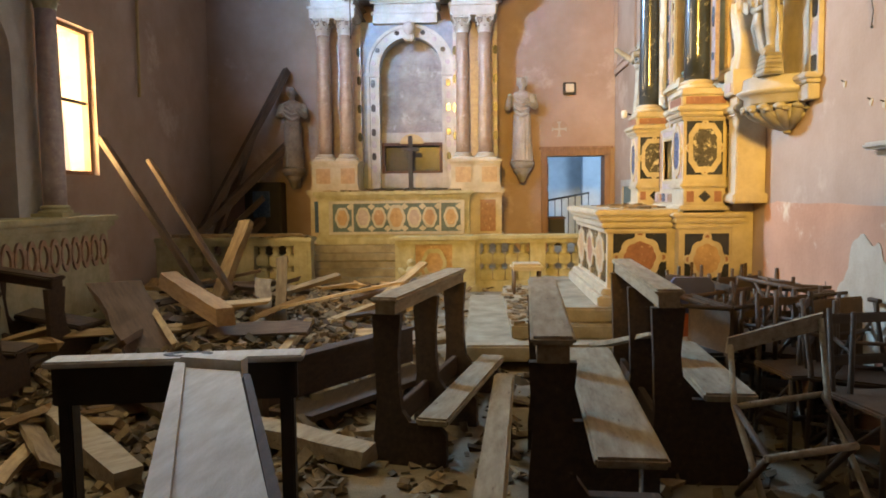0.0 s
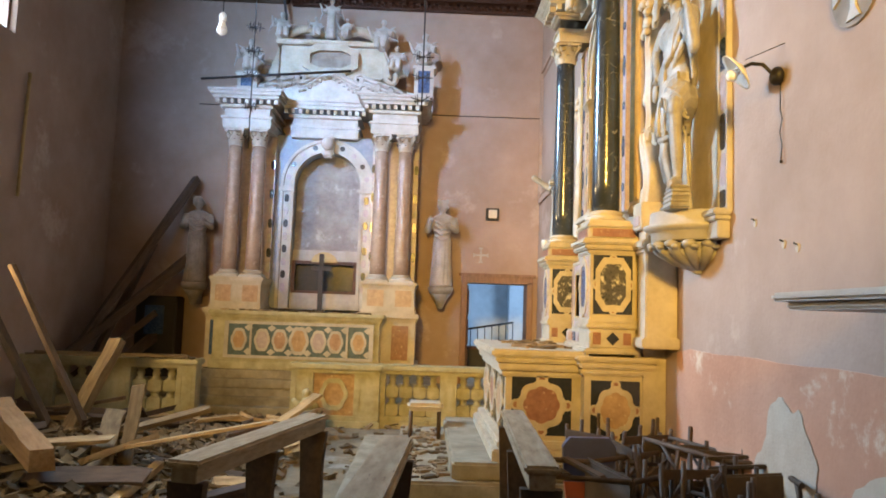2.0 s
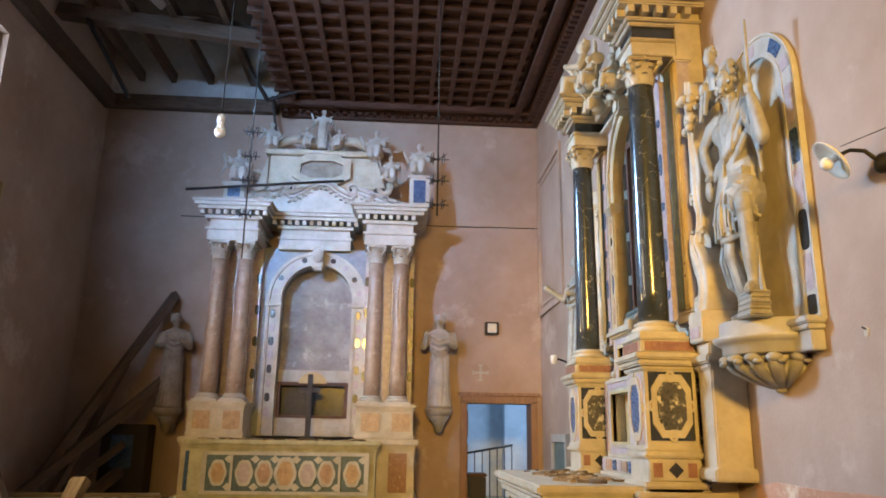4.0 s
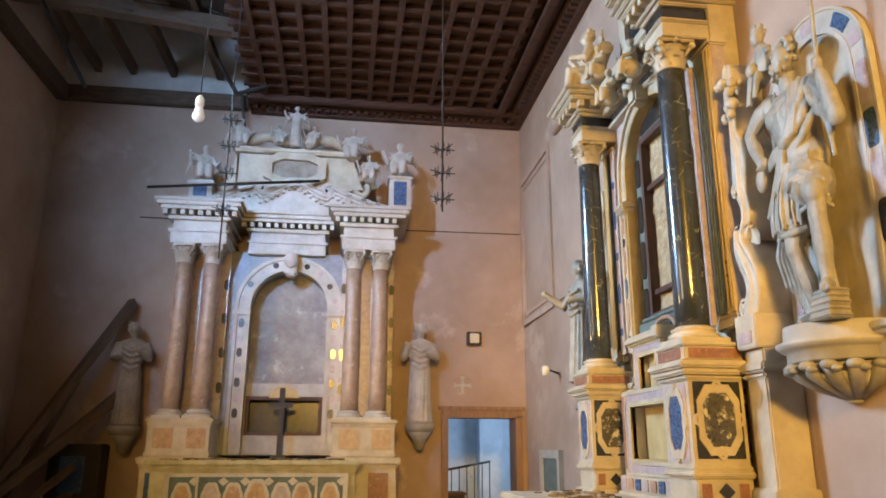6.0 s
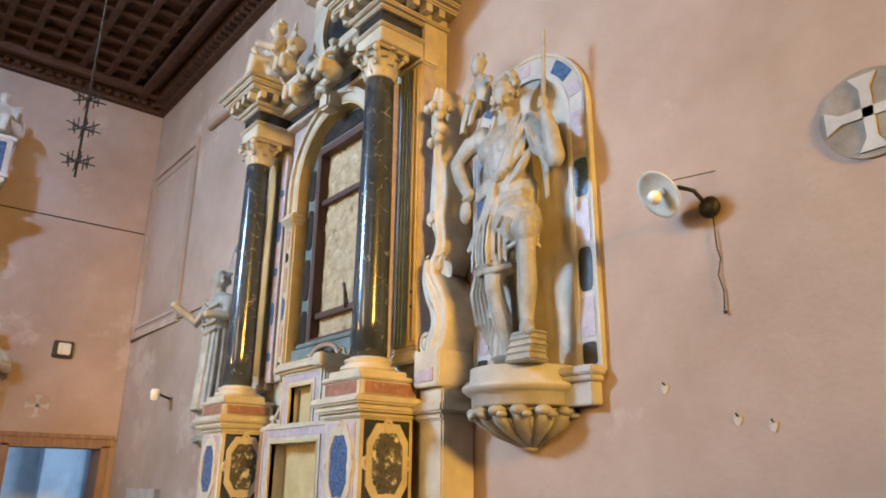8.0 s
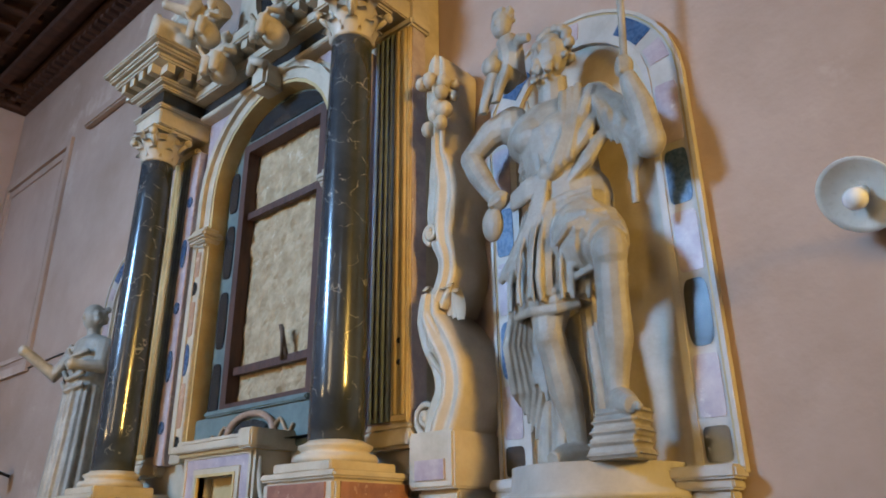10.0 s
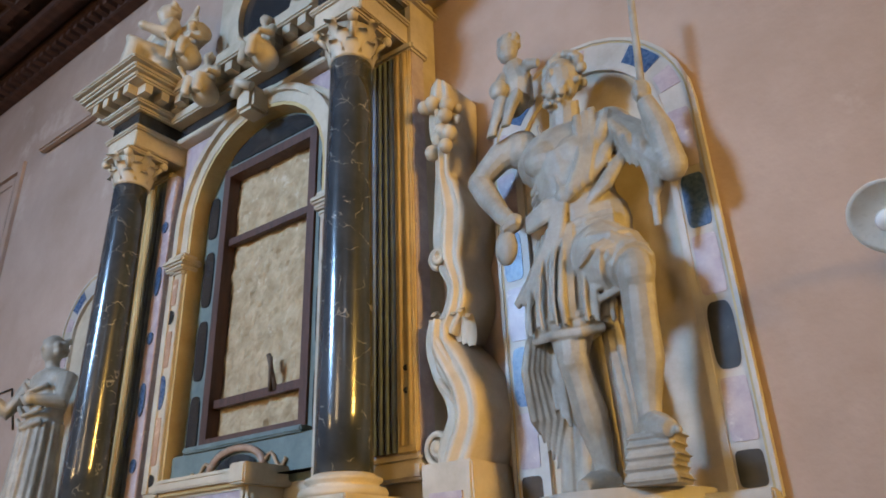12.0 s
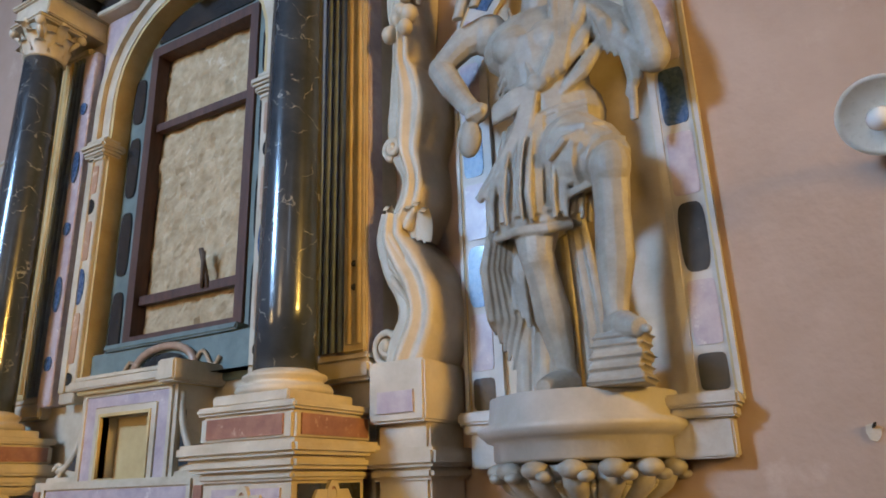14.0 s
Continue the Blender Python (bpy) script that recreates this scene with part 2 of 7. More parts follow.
def prism(bm, poly, d0, d1, axis):
    """Extrudes a polygon of (a, b) along an axis from d0 to d1. axis x: a=y, b=z; y: a=x, b=z; z: a=x, b=y."""
    put = {"x": lambda a, b, d: (d, a, b), "y": lambda a, b, d: (a, d, b), "z": lambda a, b, d: (a, b, d)}[axis]
    lo = [bm.verts.new(put(a, b, d0)) for a, b in poly]
    hi = [bm.verts.new(put(a, b, d1)) for a, b in poly]
    n = len(poly)
    fs = [bm.faces.new(lo), bm.faces.new(hi[::-1])]
    for i in range(n):
        fs.append(bm.faces.new((lo[i], hi[i], hi[(i + 1) % n], lo[(i + 1) % n])))
    bmesh.ops.recalc_face_normals(bm, faces=fs)


def lathe(bm, prof, cx=0, cy=0, seg=24, a0=0.0, a1=360.0):
    """Turns a profile of (radius, z) round an upright axis."""
    full = abs(a1 - a0) >= 359.9
    n = seg if full else seg + 1
    rings = []
    for k in range(n):
        a = radians(a0 + (a1 - a0) * k / seg)
        rings.append([bm.verts.new((cx + r * math.cos(a), cy + r * math.sin(a), z)) for r, z in prof])
    for k in range(seg if full else n - 1):
        p, q = rings[k], rings[(k + 1) % n]
        for i in range(len(prof) - 1):
            f = bm.faces.new((p[i], q[i], q[i + 1], p[i + 1]))
            f.smooth = True
    if prof[0][0] > 1e-4:
        bm.faces.new([r[0] for r in rings][::-1])
    if prof[-1][0] > 1e-4:
        bm.faces.new([r[-1] for r in rings])


def tube(bm, pts, r, seg=10):
    """A round bar through points; r is one radius or one for each point."""
    pts = [Vector(p) for p in pts]
    rs = r if isinstance(r, (list, tuple)) else [r] * len(pts)
    rings = []
    for i, p in enumerate(pts):
        d = (pts[min(i + 1, len(pts) - 1)] - pts[max(i - 1, 0)]).normalized()
        u = d.orthogonal().normalized() if i == 0 else (u - d * u.dot(d)).normalized()
        w = d.cross(u)
        rings.append([bm.verts.new(p + (u * math.cos(6.28318 * k / seg) + w * math.sin(6.28318 * k / seg)) * rs[i]) for k in range(seg)])
    for a, b in zip(rings, rings[1:]):
        for k in range(seg):
            f = bm.faces.new((a[k], a[(k + 1) % seg], b[(k + 1) % seg], b[k]))
            f.smooth = True
    bm.faces.new(rings[0][::-1])
    bm.faces.new(rings[-1])


def ball(bm, c, r, seg=16, m=None):
    r = (r, r, r) if isinstance(r, (int, float)) else r
    t = Matrix.Translation(c) @ (m or Matrix()) @ Matrix.Diagonal((*r, 1))
    o = bmesh.ops.create_uvsphere(bm, u_segments=seg, v_segments=max(6, seg // 2), radius=1, matrix=t)
    for v in o["verts"]:
        for f in v.link_faces:
            f.smooth = True


def moulding(bm, x0, x1, y0, y1, steps):
    """Stacked slabs round a block: rows of (out, z0, z1)."""
    for o, z0, z1 in steps:
        box(bm, x0 - o, x1 + o, y0 - o, y1 + o, z0, z1, min(0.012, (z1 - z0) * 0.3))


def oval(cx, cy, rx, ry, n=20, power=2.0):
    out = []
    for k in range(n):
        a = 2 * math.pi * k / n
        c, s = math.cos(a), math.sin(a)
        out.append((cx + rx * math.copysign(abs(c) ** (2 / power), c), cy + ry * math.copysign(abs(s) ** (2 / power), s)))
    return out


def octagon(cx, cy, rx, ry, cut=0.45):
    a, b = rx * (1 - cut), ry * (1 - cut)
    return [(cx - a, cy - ry), (cx + a, cy - ry), (cx + rx, cy - b), (cx + rx, cy + b), (cx + a, cy + ry), (cx - a, cy + ry), (cx - rx, cy + b), (cx - rx, cy - b)]


def ring(bm, inner, outer, d0, d1, axis):
    """A flat frame between two outlines with the same number of corners."""
    put = {"x": lambda a, b, d: (d, a, b), "y": lambda a, b, d: (a, d, b), "z": lambda a, b, d: (a, b, d)}[axis]
    n = len(inner)
    v = [[bm.verts.new(put(a, b, d)) for a, b in poly] for poly, d in ((inner, d0), (outer, d0), (outer, d1), (inner, d1))]
    fs = []
    for i in range(n):
        j = (i + 1) % n
        for k in range(4):
            p, q = v[k], v[(k + 1) % 4]
            fs.append(bm.faces.new((p[i], p[j], q[j], q[i])))
    bmesh.ops.recalc_face_normals(bm, faces=fs)


def thing(name, loc, label, category, group="", kind=""):
    ob = new(name)
    ob.empty_display_size = 0.1
    ob.location = loc
    return tagged(ob, label, category, group, kind)


def origin(ob):
    v = Vector(ob.location)
    while ob.parent:
        ob = ob.parent
        v += ob.location
    return v


def part(name, bm, material, parent=None, label="", smooth=False):
    if parent:
        bmesh.ops.translate(bm, vec=-origin(parent), verts=bm.verts)
    me = bpy.data.meshes.new(name)
    if smooth:
        for f in bm.faces:
            f.smooth = True
    bm.to_mesh(me)
    bm.free()
    me.materials.append(material)
    ob = new(name, me)
    ob.parent = parent
    return tagged(ob, label) if label else ob


def solid(name, bm, material, label, category, group="", kind="", smooth=False):
    """A thing that is one mesh, its origin at its base."""
    vs = [v.co for v in bm.verts]
    c = Vector(((min(v.x for v in vs) + max(v.x for v in vs)) / 2, (min(v.y for v in vs) + max(v.y for v in vs)) / 2, min(v.z for v in vs)))
    bmesh.ops.translate(bm, vec=-c, verts=bm.verts)
    ob = part(name, bm, material, smooth=smooth)
    ob.location = c
    return tagged(ob, label, category, group, kind)


def B():
    return bmesh.new()


def quick(name, fn, material, parent, label="", smooth=False):
    bm = B()
    fn(bm)
    return part(name, bm, material, parent, label, smooth)


def fuse(ob, voxel, smooth=2):
    """Melts overlapping shapes of one mesh into one carved surface."""
    r = ob.modifiers.new("fuse", "REMESH")
    r.mode, r.voxel_size, r.use_smooth_shade = "VOXEL", voxel, True
    s = ob.modifiers.new("soften", "SMOOTH")
    s.factor, s.iterations = 0.5, smooth


# ---------- the shell ----------
LX, RX, BY, FY, CZ = -3.05, 4.0, 12.6, -7.0, 6.75


def wall(name, fn, material, label):
    bm = B()
    fn(bm)
    return tagged(part(name, bm, material), label, "wall", kind="structure")


wall("wall_east", lambda bm: box(bm, RX, RX + 0.5, FY - 0.5, BY + 0.4, -0.3, 9.2), PLASTER, "tall stained pink plaster side wall")


def back(bm):
    box(bm, LX - 0.5, 2.82, BY, BY + 0.4, -0.3, 9.2)
    box(bm, 3.83, RX - 0.003, BY, BY + 0.4, -0.3, 9.2)
    box(bm, 2.82, 3.83, BY, BY + 0.4, 2.16, 9.2)


wall("wall_north", back, PLASTER, "pink plaster wall behind the high altar, with a doorway")


def left(bm):
    x0, x1 = LX - 0.5, LX
    # low window y 7.88 to 8.82, z 1.8 to 3.56; high windows y 8.1 to 9.6, z 4.9 to 6.3, and y 0.8 to 2.2, z 5.3 to 6.6
    box(bm, x0, x1, FY - 0.5, 0.8, -0.3, 9.2)
    box(bm, x0, x1, 0.8, 2.2, -0.3, 5.3)
    box(bm, x0, x1, 0.8, 2.2, 6.6, 9.2)
    box(bm, x0, x1, 2.2, 4.4, -0.3, 9.2)
    # unseen opening cut for the added warm side lamp
    box(bm, x0, x1, 4.4, 5.8, -0.3, 2.6)
    box(bm, x0, x1, 4.4, 5.8, 4.8, 9.2)
    box(bm, x0, x1, 5.8, 7.88, -0.3, 9.2)
    box(bm, x0, x1, 7.88, 8.82, -0.3, 1.8)
    box(bm, x0, x1, 7.88, 8.1, 3.56, 9.2)
    box(bm, x0, x1, 8.1, 8.82, 3.56, 4.9)
    box(bm, x0, x1, 8.82, 9.6, -0.3, 4.9)
    box(bm, x0, x1, 8.1, 9.6, 6.3, 9.2)
    box(bm, x0, x1, 9.6, BY, -0.3, 9.2)


wall("wall_west", left, PLASTER, "shaded pink plaster side wall with bright windows")


def south(bm):
    box(bm, LX - 0.5, -0.3, FY - 0.5, FY, -0.3, 9.2)
    # opening added for the warm rear lamp
    box(bm, 1.5, RX, FY - 0.5, FY, -0.3, 9.2)
    box(bm, -0.3, 1.5, FY - 0.5, FY, -0.3, 4.6)
    box(bm, -0.3, 1.5, FY - 0.5, FY, 6.0, 9.2)


# unseen slab and parapet, added to keep the rear lamp off the pews
wall("wall_gallery", lambda bm: (box(bm, LX, RX, FY, -1.2, 2.7, 3.0), box(bm, LX, RX, -1.35, -1.2, 3.0, 3.3)), BEAM, "unseen dark slab and parapet that block the rear light")
wall("wall_south", south, PLASTER, "plain pink plaster rear wall with an opening added for a lamp")
# hole left out of view in the lining for the added overhead lamp
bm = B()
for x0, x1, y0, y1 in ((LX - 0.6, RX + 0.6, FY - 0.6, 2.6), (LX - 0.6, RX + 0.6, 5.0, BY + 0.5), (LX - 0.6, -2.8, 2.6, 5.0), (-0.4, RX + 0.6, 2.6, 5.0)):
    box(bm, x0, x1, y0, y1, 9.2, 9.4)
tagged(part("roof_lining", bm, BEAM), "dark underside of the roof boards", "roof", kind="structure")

bm = B()
bmesh.ops.create_grid(bm, x_segments=90, y_segments=160, size=0.5)
for v in bm.verts:
    v.co.x, v.co.y = LX - 0.3 + (v.co.x + 0.5) * (RX - LX + 0.6), FY - 0.3 + (v.co.y + 0.5) * (10.4 - FY)
    k = max(0, min(1, (v.co.y - 4.5) / 4.5))
    heap = max(0, 1 - ((v.co.x + 1.3) / 2.0) ** 2) * max(0, 1 - ((v.co.y - 6.6) / 3.2) ** 2)
    v.co.z = 0.14 * k + 0.16 * heap + 0.03 * noise.noise((v.co.x * 1.7, v.co.y * 1.7, 0)) * (0.3 + heap)
tagged(part("floor", bm, GROUND, smooth=True), "dirt-covered nave floor under fallen debris", "floor", kind="structure")
bm = B()
box(bm, LX - 0.1, RX + 0.1, 11.1, 16.5, -0.2, 0.5)
tagged(part("floor_sanctuary", bm, STEP), "raised stone sanctuary floor", "floor", kind="structure")
for i, (y, z) in enumerate(((10.72, 0.27), (10.9, 0.39), (11.0, 0.495))):
    bm = B()
    box(bm, LX, RX, y, 11.1, z - 0.14, z, 0.015)
    tagged(part("step", bm, STEP), "worn stone sanctuary step", "step", kind="structure")

# lower colour band on the side wall, with a bare patch
bm = B()
pts = [(-7.0, 0.0), (6.0, 0.0), (6.0, 1.40)] + [(6.0 - 0.25 * k, 1.43 + 0.006 * math.sin(k * 1.7)) for k in range(1, 53)]
prism(bm, pts, RX - 0.006, RX + 0.01, "x")
tagged(part("dado_band", bm, BAND), "terracotta-coloured painted lower wall band", "wall", kind="structure")
for cy, cz, ry, rz in ((4.42, 0.80, 0.34, 0.46), (3.35, 0.60, 0.62, 0.55)):
    bm = B()
    prism(bm, [(cy + ry * math.cos(a) * q, cz + rz * math.sin(a) * q) for a, q in ((k * math.pi / 32, 0.9 + 0.22 * noise.noise((math.cos(k * math.pi / 32) * 1.6, math.sin(k * math.pi / 32) * 1.6, cy)) + 0.12 * noise.noise((math.cos(k * math.pi / 32) * 5, math.sin(k * math.pi / 32) * 5, cy))) for k in range(64))], RX - (0.012 if cy > 4 else 0.016), RX + 0.01, "x")
    tagged(part("bare_patch", bm, PATCH), "patch of bare grey plaster on the wall", "wall patch", kind="structure")

# coffered ceiling over the right of the nave, torn open on the left
bm = B()
box(bm, -0.25, RX, FY, BY, CZ + 0.16, CZ + 0.24)
x = 0.0
while x < 3.45:
    box(bm, x - 0.035, x + 0.035, FY, BY - 0.35, CZ + 0.07, CZ + 0.16)
    x += 0.31
y = FY + 0.3
while y < BY - 0.35:
    box(bm, -0.28, 3.5, y - 0.035, y + 0.035, CZ + 0.08, CZ + 0.165)
    y += 0.31
for o, z0 in ((0.0, -0.06), (0.12, 0.02), (0.24, 0.08), (0.34, 0.0)):
    box(bm, 3.9 - o, RX - o if o else RX, FY, BY, CZ + z0, CZ + z0 + 0.1, 0.01)
    box(bm, -0.25, RX, BY - 0.1 - o, BY - o, CZ + z0 - 0.004, CZ + z0 + 0.096, 0.01)
y = FY
while y < BY - 0.2:
    box(bm, 3.8, 3.9, y, y + 0.06, CZ - 0.03, CZ + 0.03)
    y += 0.12
x = -0.2
while x < 3.8:
    box(bm, x, x + 0.06, BY - 0.2, BY - 0.1, CZ - 0.03, CZ + 0.03)
    x += 0.12
tagged(part("ceiling", bm, DARKWOOD), "dark coffered wooden ceiling, torn open over the nave", "ceiling", kind="structure")
bm = B()
box(bm, -0.32, -0.22, FY, 4.0, CZ - 0.05, CZ + 0.3)
box(bm, LX, -0.25, FY, 3.0, CZ + 0.1, CZ + 0.2)
tagged(part("ceiling_nave", bm, DARKWOOD), "dark wooden ceiling over the entrance end", "ceiling", kind="structure")


# ---------- side altar on the east wall ----------
altar = thing("side_altar", (RX, 7.3, 0.14), "cream and dark inlaid marble side altar with black columns", "altar")
for i, (x, y0, y1, z) in enumerate(((1.55, 5.9, 8.9, 0.27), (1.95, 6.15, 8.75, 0.40), (2.4, 6.22, 8.6, 0.53))):
    bm = B()
    box(bm, x, RX, y0, y1, z - 0.14, z, 0.02)
    tagged(part("altar_step", bm, STEP), "worn pale stone step before the side altar", "step", kind="structure")


def mensa(bm):
    box(bm, 2.80, 3.98, 6.38, 8.25, 0.5, 1.28)


mb = quick("mensa_block", mensa, MARBLE, altar)
quick("mensa_slab", lambda bm: box(bm, 2.68, 3.99, 6.27, 8.36, 1.31, 1.37, 0.015), MARBLE, mb)
quick("base_moulding", lambda bm: moulding(bm, 2.80, 3.98, 6.38, 8.25, ((0.10, 0.52, 0.62), (0.06, 0.62, 0.68))), MARBLE, mb)
quick("upper_moulding", lambda bm: moulding(bm, 2.80, 3.98, 6.38, 8.25, ((0.03, 1.16, 1.21), (0.06, 1.21, 1.27), (0.09, 1.27, 1.31))), MARBLE, mb)


def petals(cx, cy, rx, ry, lobes=8, n=64, depth=0.10):
    return [(cx + rx * (1 + depth * abs(math.cos(lobes * math.pi * k / n))) * math.cos(2 * math.pi * k / n), cy + ry * (1 + depth * abs(math.cos(lobes * math.pi * k / n))) * math.sin(2 * math.pi * k / n)) for k in range(n)]


def inlay(parent, axis, face, out, a0, a1, b0, b1, field, core, lobed=True, name="inlay_panel"):
    """A dark panel with a raised pale scrolled frame and a coloured centre. out: the side the face looks to."""
    ca, cb = (a0 + a1) / 2, (b0 + b1) / 2
    ra, rb = (a1 - a0) / 2, (b1 - b0) / 2
    p = quick(name, lambda bm: prism(bm, [(a0, b0), (a1, b0), (a1, b1), (a0, b1)], face, face + out * 0.006, axis), field, parent)
    rx, ry = ra * 0.72, rb * 0.72
    inner = petals(ca, cb, rx * 0.78, ry * 0.78) if lobed else octagon(ca, cb, ra * 0.66, rb * 0.70)
    outer = petals(ca, cb, rx * 1.06, ry * 1.06) if lobed else octagon(ca, cb, ra * 0.90, rb * 0.92)
    quick("scroll_frame", lambda bm: ring(bm, inner, outer, face, face + out * 0.016, axis), MARBLE, p)
    quick("inlay_core", lambda bm: prism(bm, inner, face, face + out * 0.010, axis), core, p)
    for sa, sb in ((1, 0), (-1, 0), (0, 1), (0, -1)):
        c = (ca + sa * ra * 0.86, cb + sb * rb * 0.86)
        quick("knob_frame", lambda bm: ring(bm, oval(*c, ra * 0.10, rb * 0.10), oval(*c, ra * 0.2, rb * 0.18), face, face + out * 0.018, axis), MARBLE, p)
        quick("knob_inlay", lambda bm: prism(bm, oval(*c, ra * 0.10, rb * 0.10), face, face + out * 0.012, axis), REDM, p)
    return p


inlay(altar, "y", 6.38, -1, 2.85, 3.31, 0.72, 1.18, BLACK, REDM)
inlay(altar, "x", 2.80, -1, 6.46, 7.0, 0.72, 1.18, BLACK, OCHREM)
inlay(altar, "x", 2.80, -1, 7.05, 7.6, 0.72, 1.18, BLACK, REDM)
inlay(altar, "x", 2.80, -1, 7.65, 8.2, 0.72, 1.18, BLACK, OCHREM)


def side_block(bm, y0):
    box(bm, 3.38, 3.86, y0, y0 + 0.36, 0.5, 1.36)
    moulding(bm, 3.38, 3.86, y0, y0 + 0.36, ((0.06, 0.53, 0.66), (0.03, 1.20, 1.25), (0.05, 1.25, 1.30), (0.07, 1.30, 1.34)))


def pedestal(bm, y0):
    x0, x1, y1 = 3.41, 3.76, y0 + 0.36
    box(bm, x0, x1, y0, y1, 1.30, 2.24)


PED_ROWS = (("base_moulding", ((0.045, 1.36, 1.40), (0.03, 1.55, 1.59), (0.015, 1.59, 1.62))), ("cornice", ((0.02, 2.12, 2.15), (0.05, 2.15, 2.19), (0.07, 2.19, 2.235))), ("die", ((0.02, 2.232, 2.325), (0.03, 2.325, 2.352))))


def leaf(bm, base, out, h, w, curl):
    """A curled acanthus leaf that rises from base and bends over outwards."""
    out = Vector(out).normalized()
    side = Vector((0, 0, 1)).cross(out)
    prev = None
    for k in range(6):
        t = k / 5
        c = Vector(base) + Vector((0, 0, h * (t if t < 0.8 else 0.8 - (t - 0.8) * 0.7))) + out * (curl * t ** 2.2)
        ww = w * (0.75 + 0.5 * math.sin(math.pi * min(1, t * 1.1))) * (1 if t < 0.9 else 0.6)
        r = [bm.verts.new(c - side * ww), bm.verts.new(c + out * 0.012), bm.verts.new(c + side * ww)]
        if prev:
            for a in range(2):
                bm.faces.new((prev[a], prev[a + 1], r[a + 1], r[a])).smooth = True
        prev = r


def capital(bm, cx, cy, z0, r, h):
    lathe(bm, [(r, z0), (r * 1.12, z0 + 0.012), (r * 1.02, z0 + 0.03), (r * 1.0, z0 + h * 0.5), (r * 1.25, z0 + h * 0.85)], cx, cy, 20)
    for row, (n, zz, hh, cu, w) in enumerate(((8, 0.02, 0.45, 0.45, 0.30), (8, 0.2, 0.52, 0.6, 0.30), (8, 0.45, 0.50, 0.85, 0.24))):
        for k in range(n):
            a = 2 * math.pi * (k + 0.5 * (row % 2)) / n
            leaf(bm, (cx + r * math.cos(a), cy + r * math.sin(a), z0 + zz * h), (math.cos(a), math.sin(a), 0), hh * h, r * w, r * cu)
    for sx in (-1, 1):
        for sy in (-1, 1):
            q = (cx + sx * r * 1.25, cy + sy * r * 1.25, z0 + h * 0.78)
            ball(bm, q, r * 0.27, 10)
            tube(bm, [(cx + sx * r * 0.8, cy + sy * r * 0.8, z0 + h * 0.45), q], r * 0.14, 6)
    for sx, sy in ((1, 0), (-1, 0), (0, 1), (0, -1)):
        ball(bm, (cx + sx * r * 1.32, cy + sy * r * 1.32, z0 + h * 0.92), r * 0.24, 8)
    box(bm, cx - r * 1.45, cx + r * 1.45, cy - r * 1.45, cy + r * 1.45, z0 + h * 0.88, z0 + h, 0.008)


def column(parent, cx, cy, z0, z1, r, shaft, cap_h, stone=MARBLE):
    c = quick("column", lambda bm: lathe(bm, [(r * 1.0, z0 + 0.10)] + [(r * (1 - 0.13 * (k / 8) ** 1.6), z0 + 0.10 + (z1 - z0 - 0.10) * k / 8) for k in range(1, 9)], cx, cy, 32), shaft, parent)
    quick("column_base", lambda bm: (box(bm, cx - r * 1.5, cx + r * 1.5, cy - r * 1.5, cy + r * 1.5, z0, z0 + 0.035, 0.005), lathe(bm, [(r * 1.45, z0 + 0.035), (r * 1.5, z0 + 0.05), (r * 1.42, z0 + 0.066), (r * 1.2, z0 + 0.07), (r * 1.18, z0 + 0.082), (r * 1.3, z0 + 0.09), (r * 1.3, z0 + 0.10), (r * 1.05, z0 + 0.112), (r, z0 + 0.118)], cx, cy, 32)), stone, c)
    quick("capital", lambda bm: capital(bm, cx, cy, z1, r * 0.87, cap_h), stone, c)
    return c


for y0 in (6.25, 8.03):
    quick("altar_flank", lambda bm: side_block(bm, y0), MARBLE, altar)
    p = quick("pedestal", lambda bm: pedestal(bm, y0), MARBLE, altar)
    for nm, rows in PED_ROWS:
        quick(nm, lambda bm: moulding(bm, 3.41, 3.76, y0, y0 + 0.36, rows), MARBLE, p)
    column(altar, 3.565, y0 + 0.18, 2.352, 4.285, 0.108, BLACKM, 0.21)
    inlay(altar, "y", y0, -1, 3.435, 3.735, 1.66, 2.11, BLACK, BRECCIA, lobed=False)
    inlay(altar, "y", y0, -1, 3.43, 3.80, 0.72, 1.16, BLACK, OCHREM)
    inlay(altar, "x", 3.41, -1, y0 + 0.04, y0 + 0.32, 1.64, 2.10, LILAC, BLUEM, lobed=False)
    for zz, m1 in ((1.44, REDM),):
        for xa in (3.435, 3.665):
            quick("band_inlay", lambda bm: prism(bm, [(xa, 1.43), (xa + 0.06, 1.43), (xa + 0.06, 1.52), (xa, 1.52)], y0 - 0.022, y0, "y"), REDM, altar)
        quick("band_diamond", lambda bm: prism(bm, [(3.585, 1.425), (3.635, 1.475), (3.585, 1.525), (3.535, 1.475)], y0 - 0.024, y0, "y"), BLACK, altar)
        quick("band_frame", lambda bm: box(bm, 3.415, 3.755, y0 - 0.016, y0 + 0.01, 1.41, 1.54), MARBLE, altar)
    quick("die_inlay", lambda bm: (box(bm, 3.42, 3.75, y0 - 0.026, y0, 2.25, 2.312), box(bm, 3.384, 3.42, y0 + 0.02, y0 + 0.34, 2.25, 2.312)), REDM, altar)


for y0 in (6.34, 8.12):
    # ochre colour stands in for warm light on the pedestal faces
    quick("pilaster_pedestal", lambda bm: (box(bm, 3.72, 3.94, y0, y0 + 0.18, 1.3, 2.30, 0.006), moulding(bm, 3.74, 3.92, y0, y0 + 0.18, ((0.02, 1.36, 1.42), (0.03, 2.12, 2.20)))), GOLD, altar)
    quick("pilaster_inlay", lambda bm: box(bm, 3.80, 3.89, y0 - 0.012, y0 + 0.01, 1.64, 2.08), BRECCIA, altar)


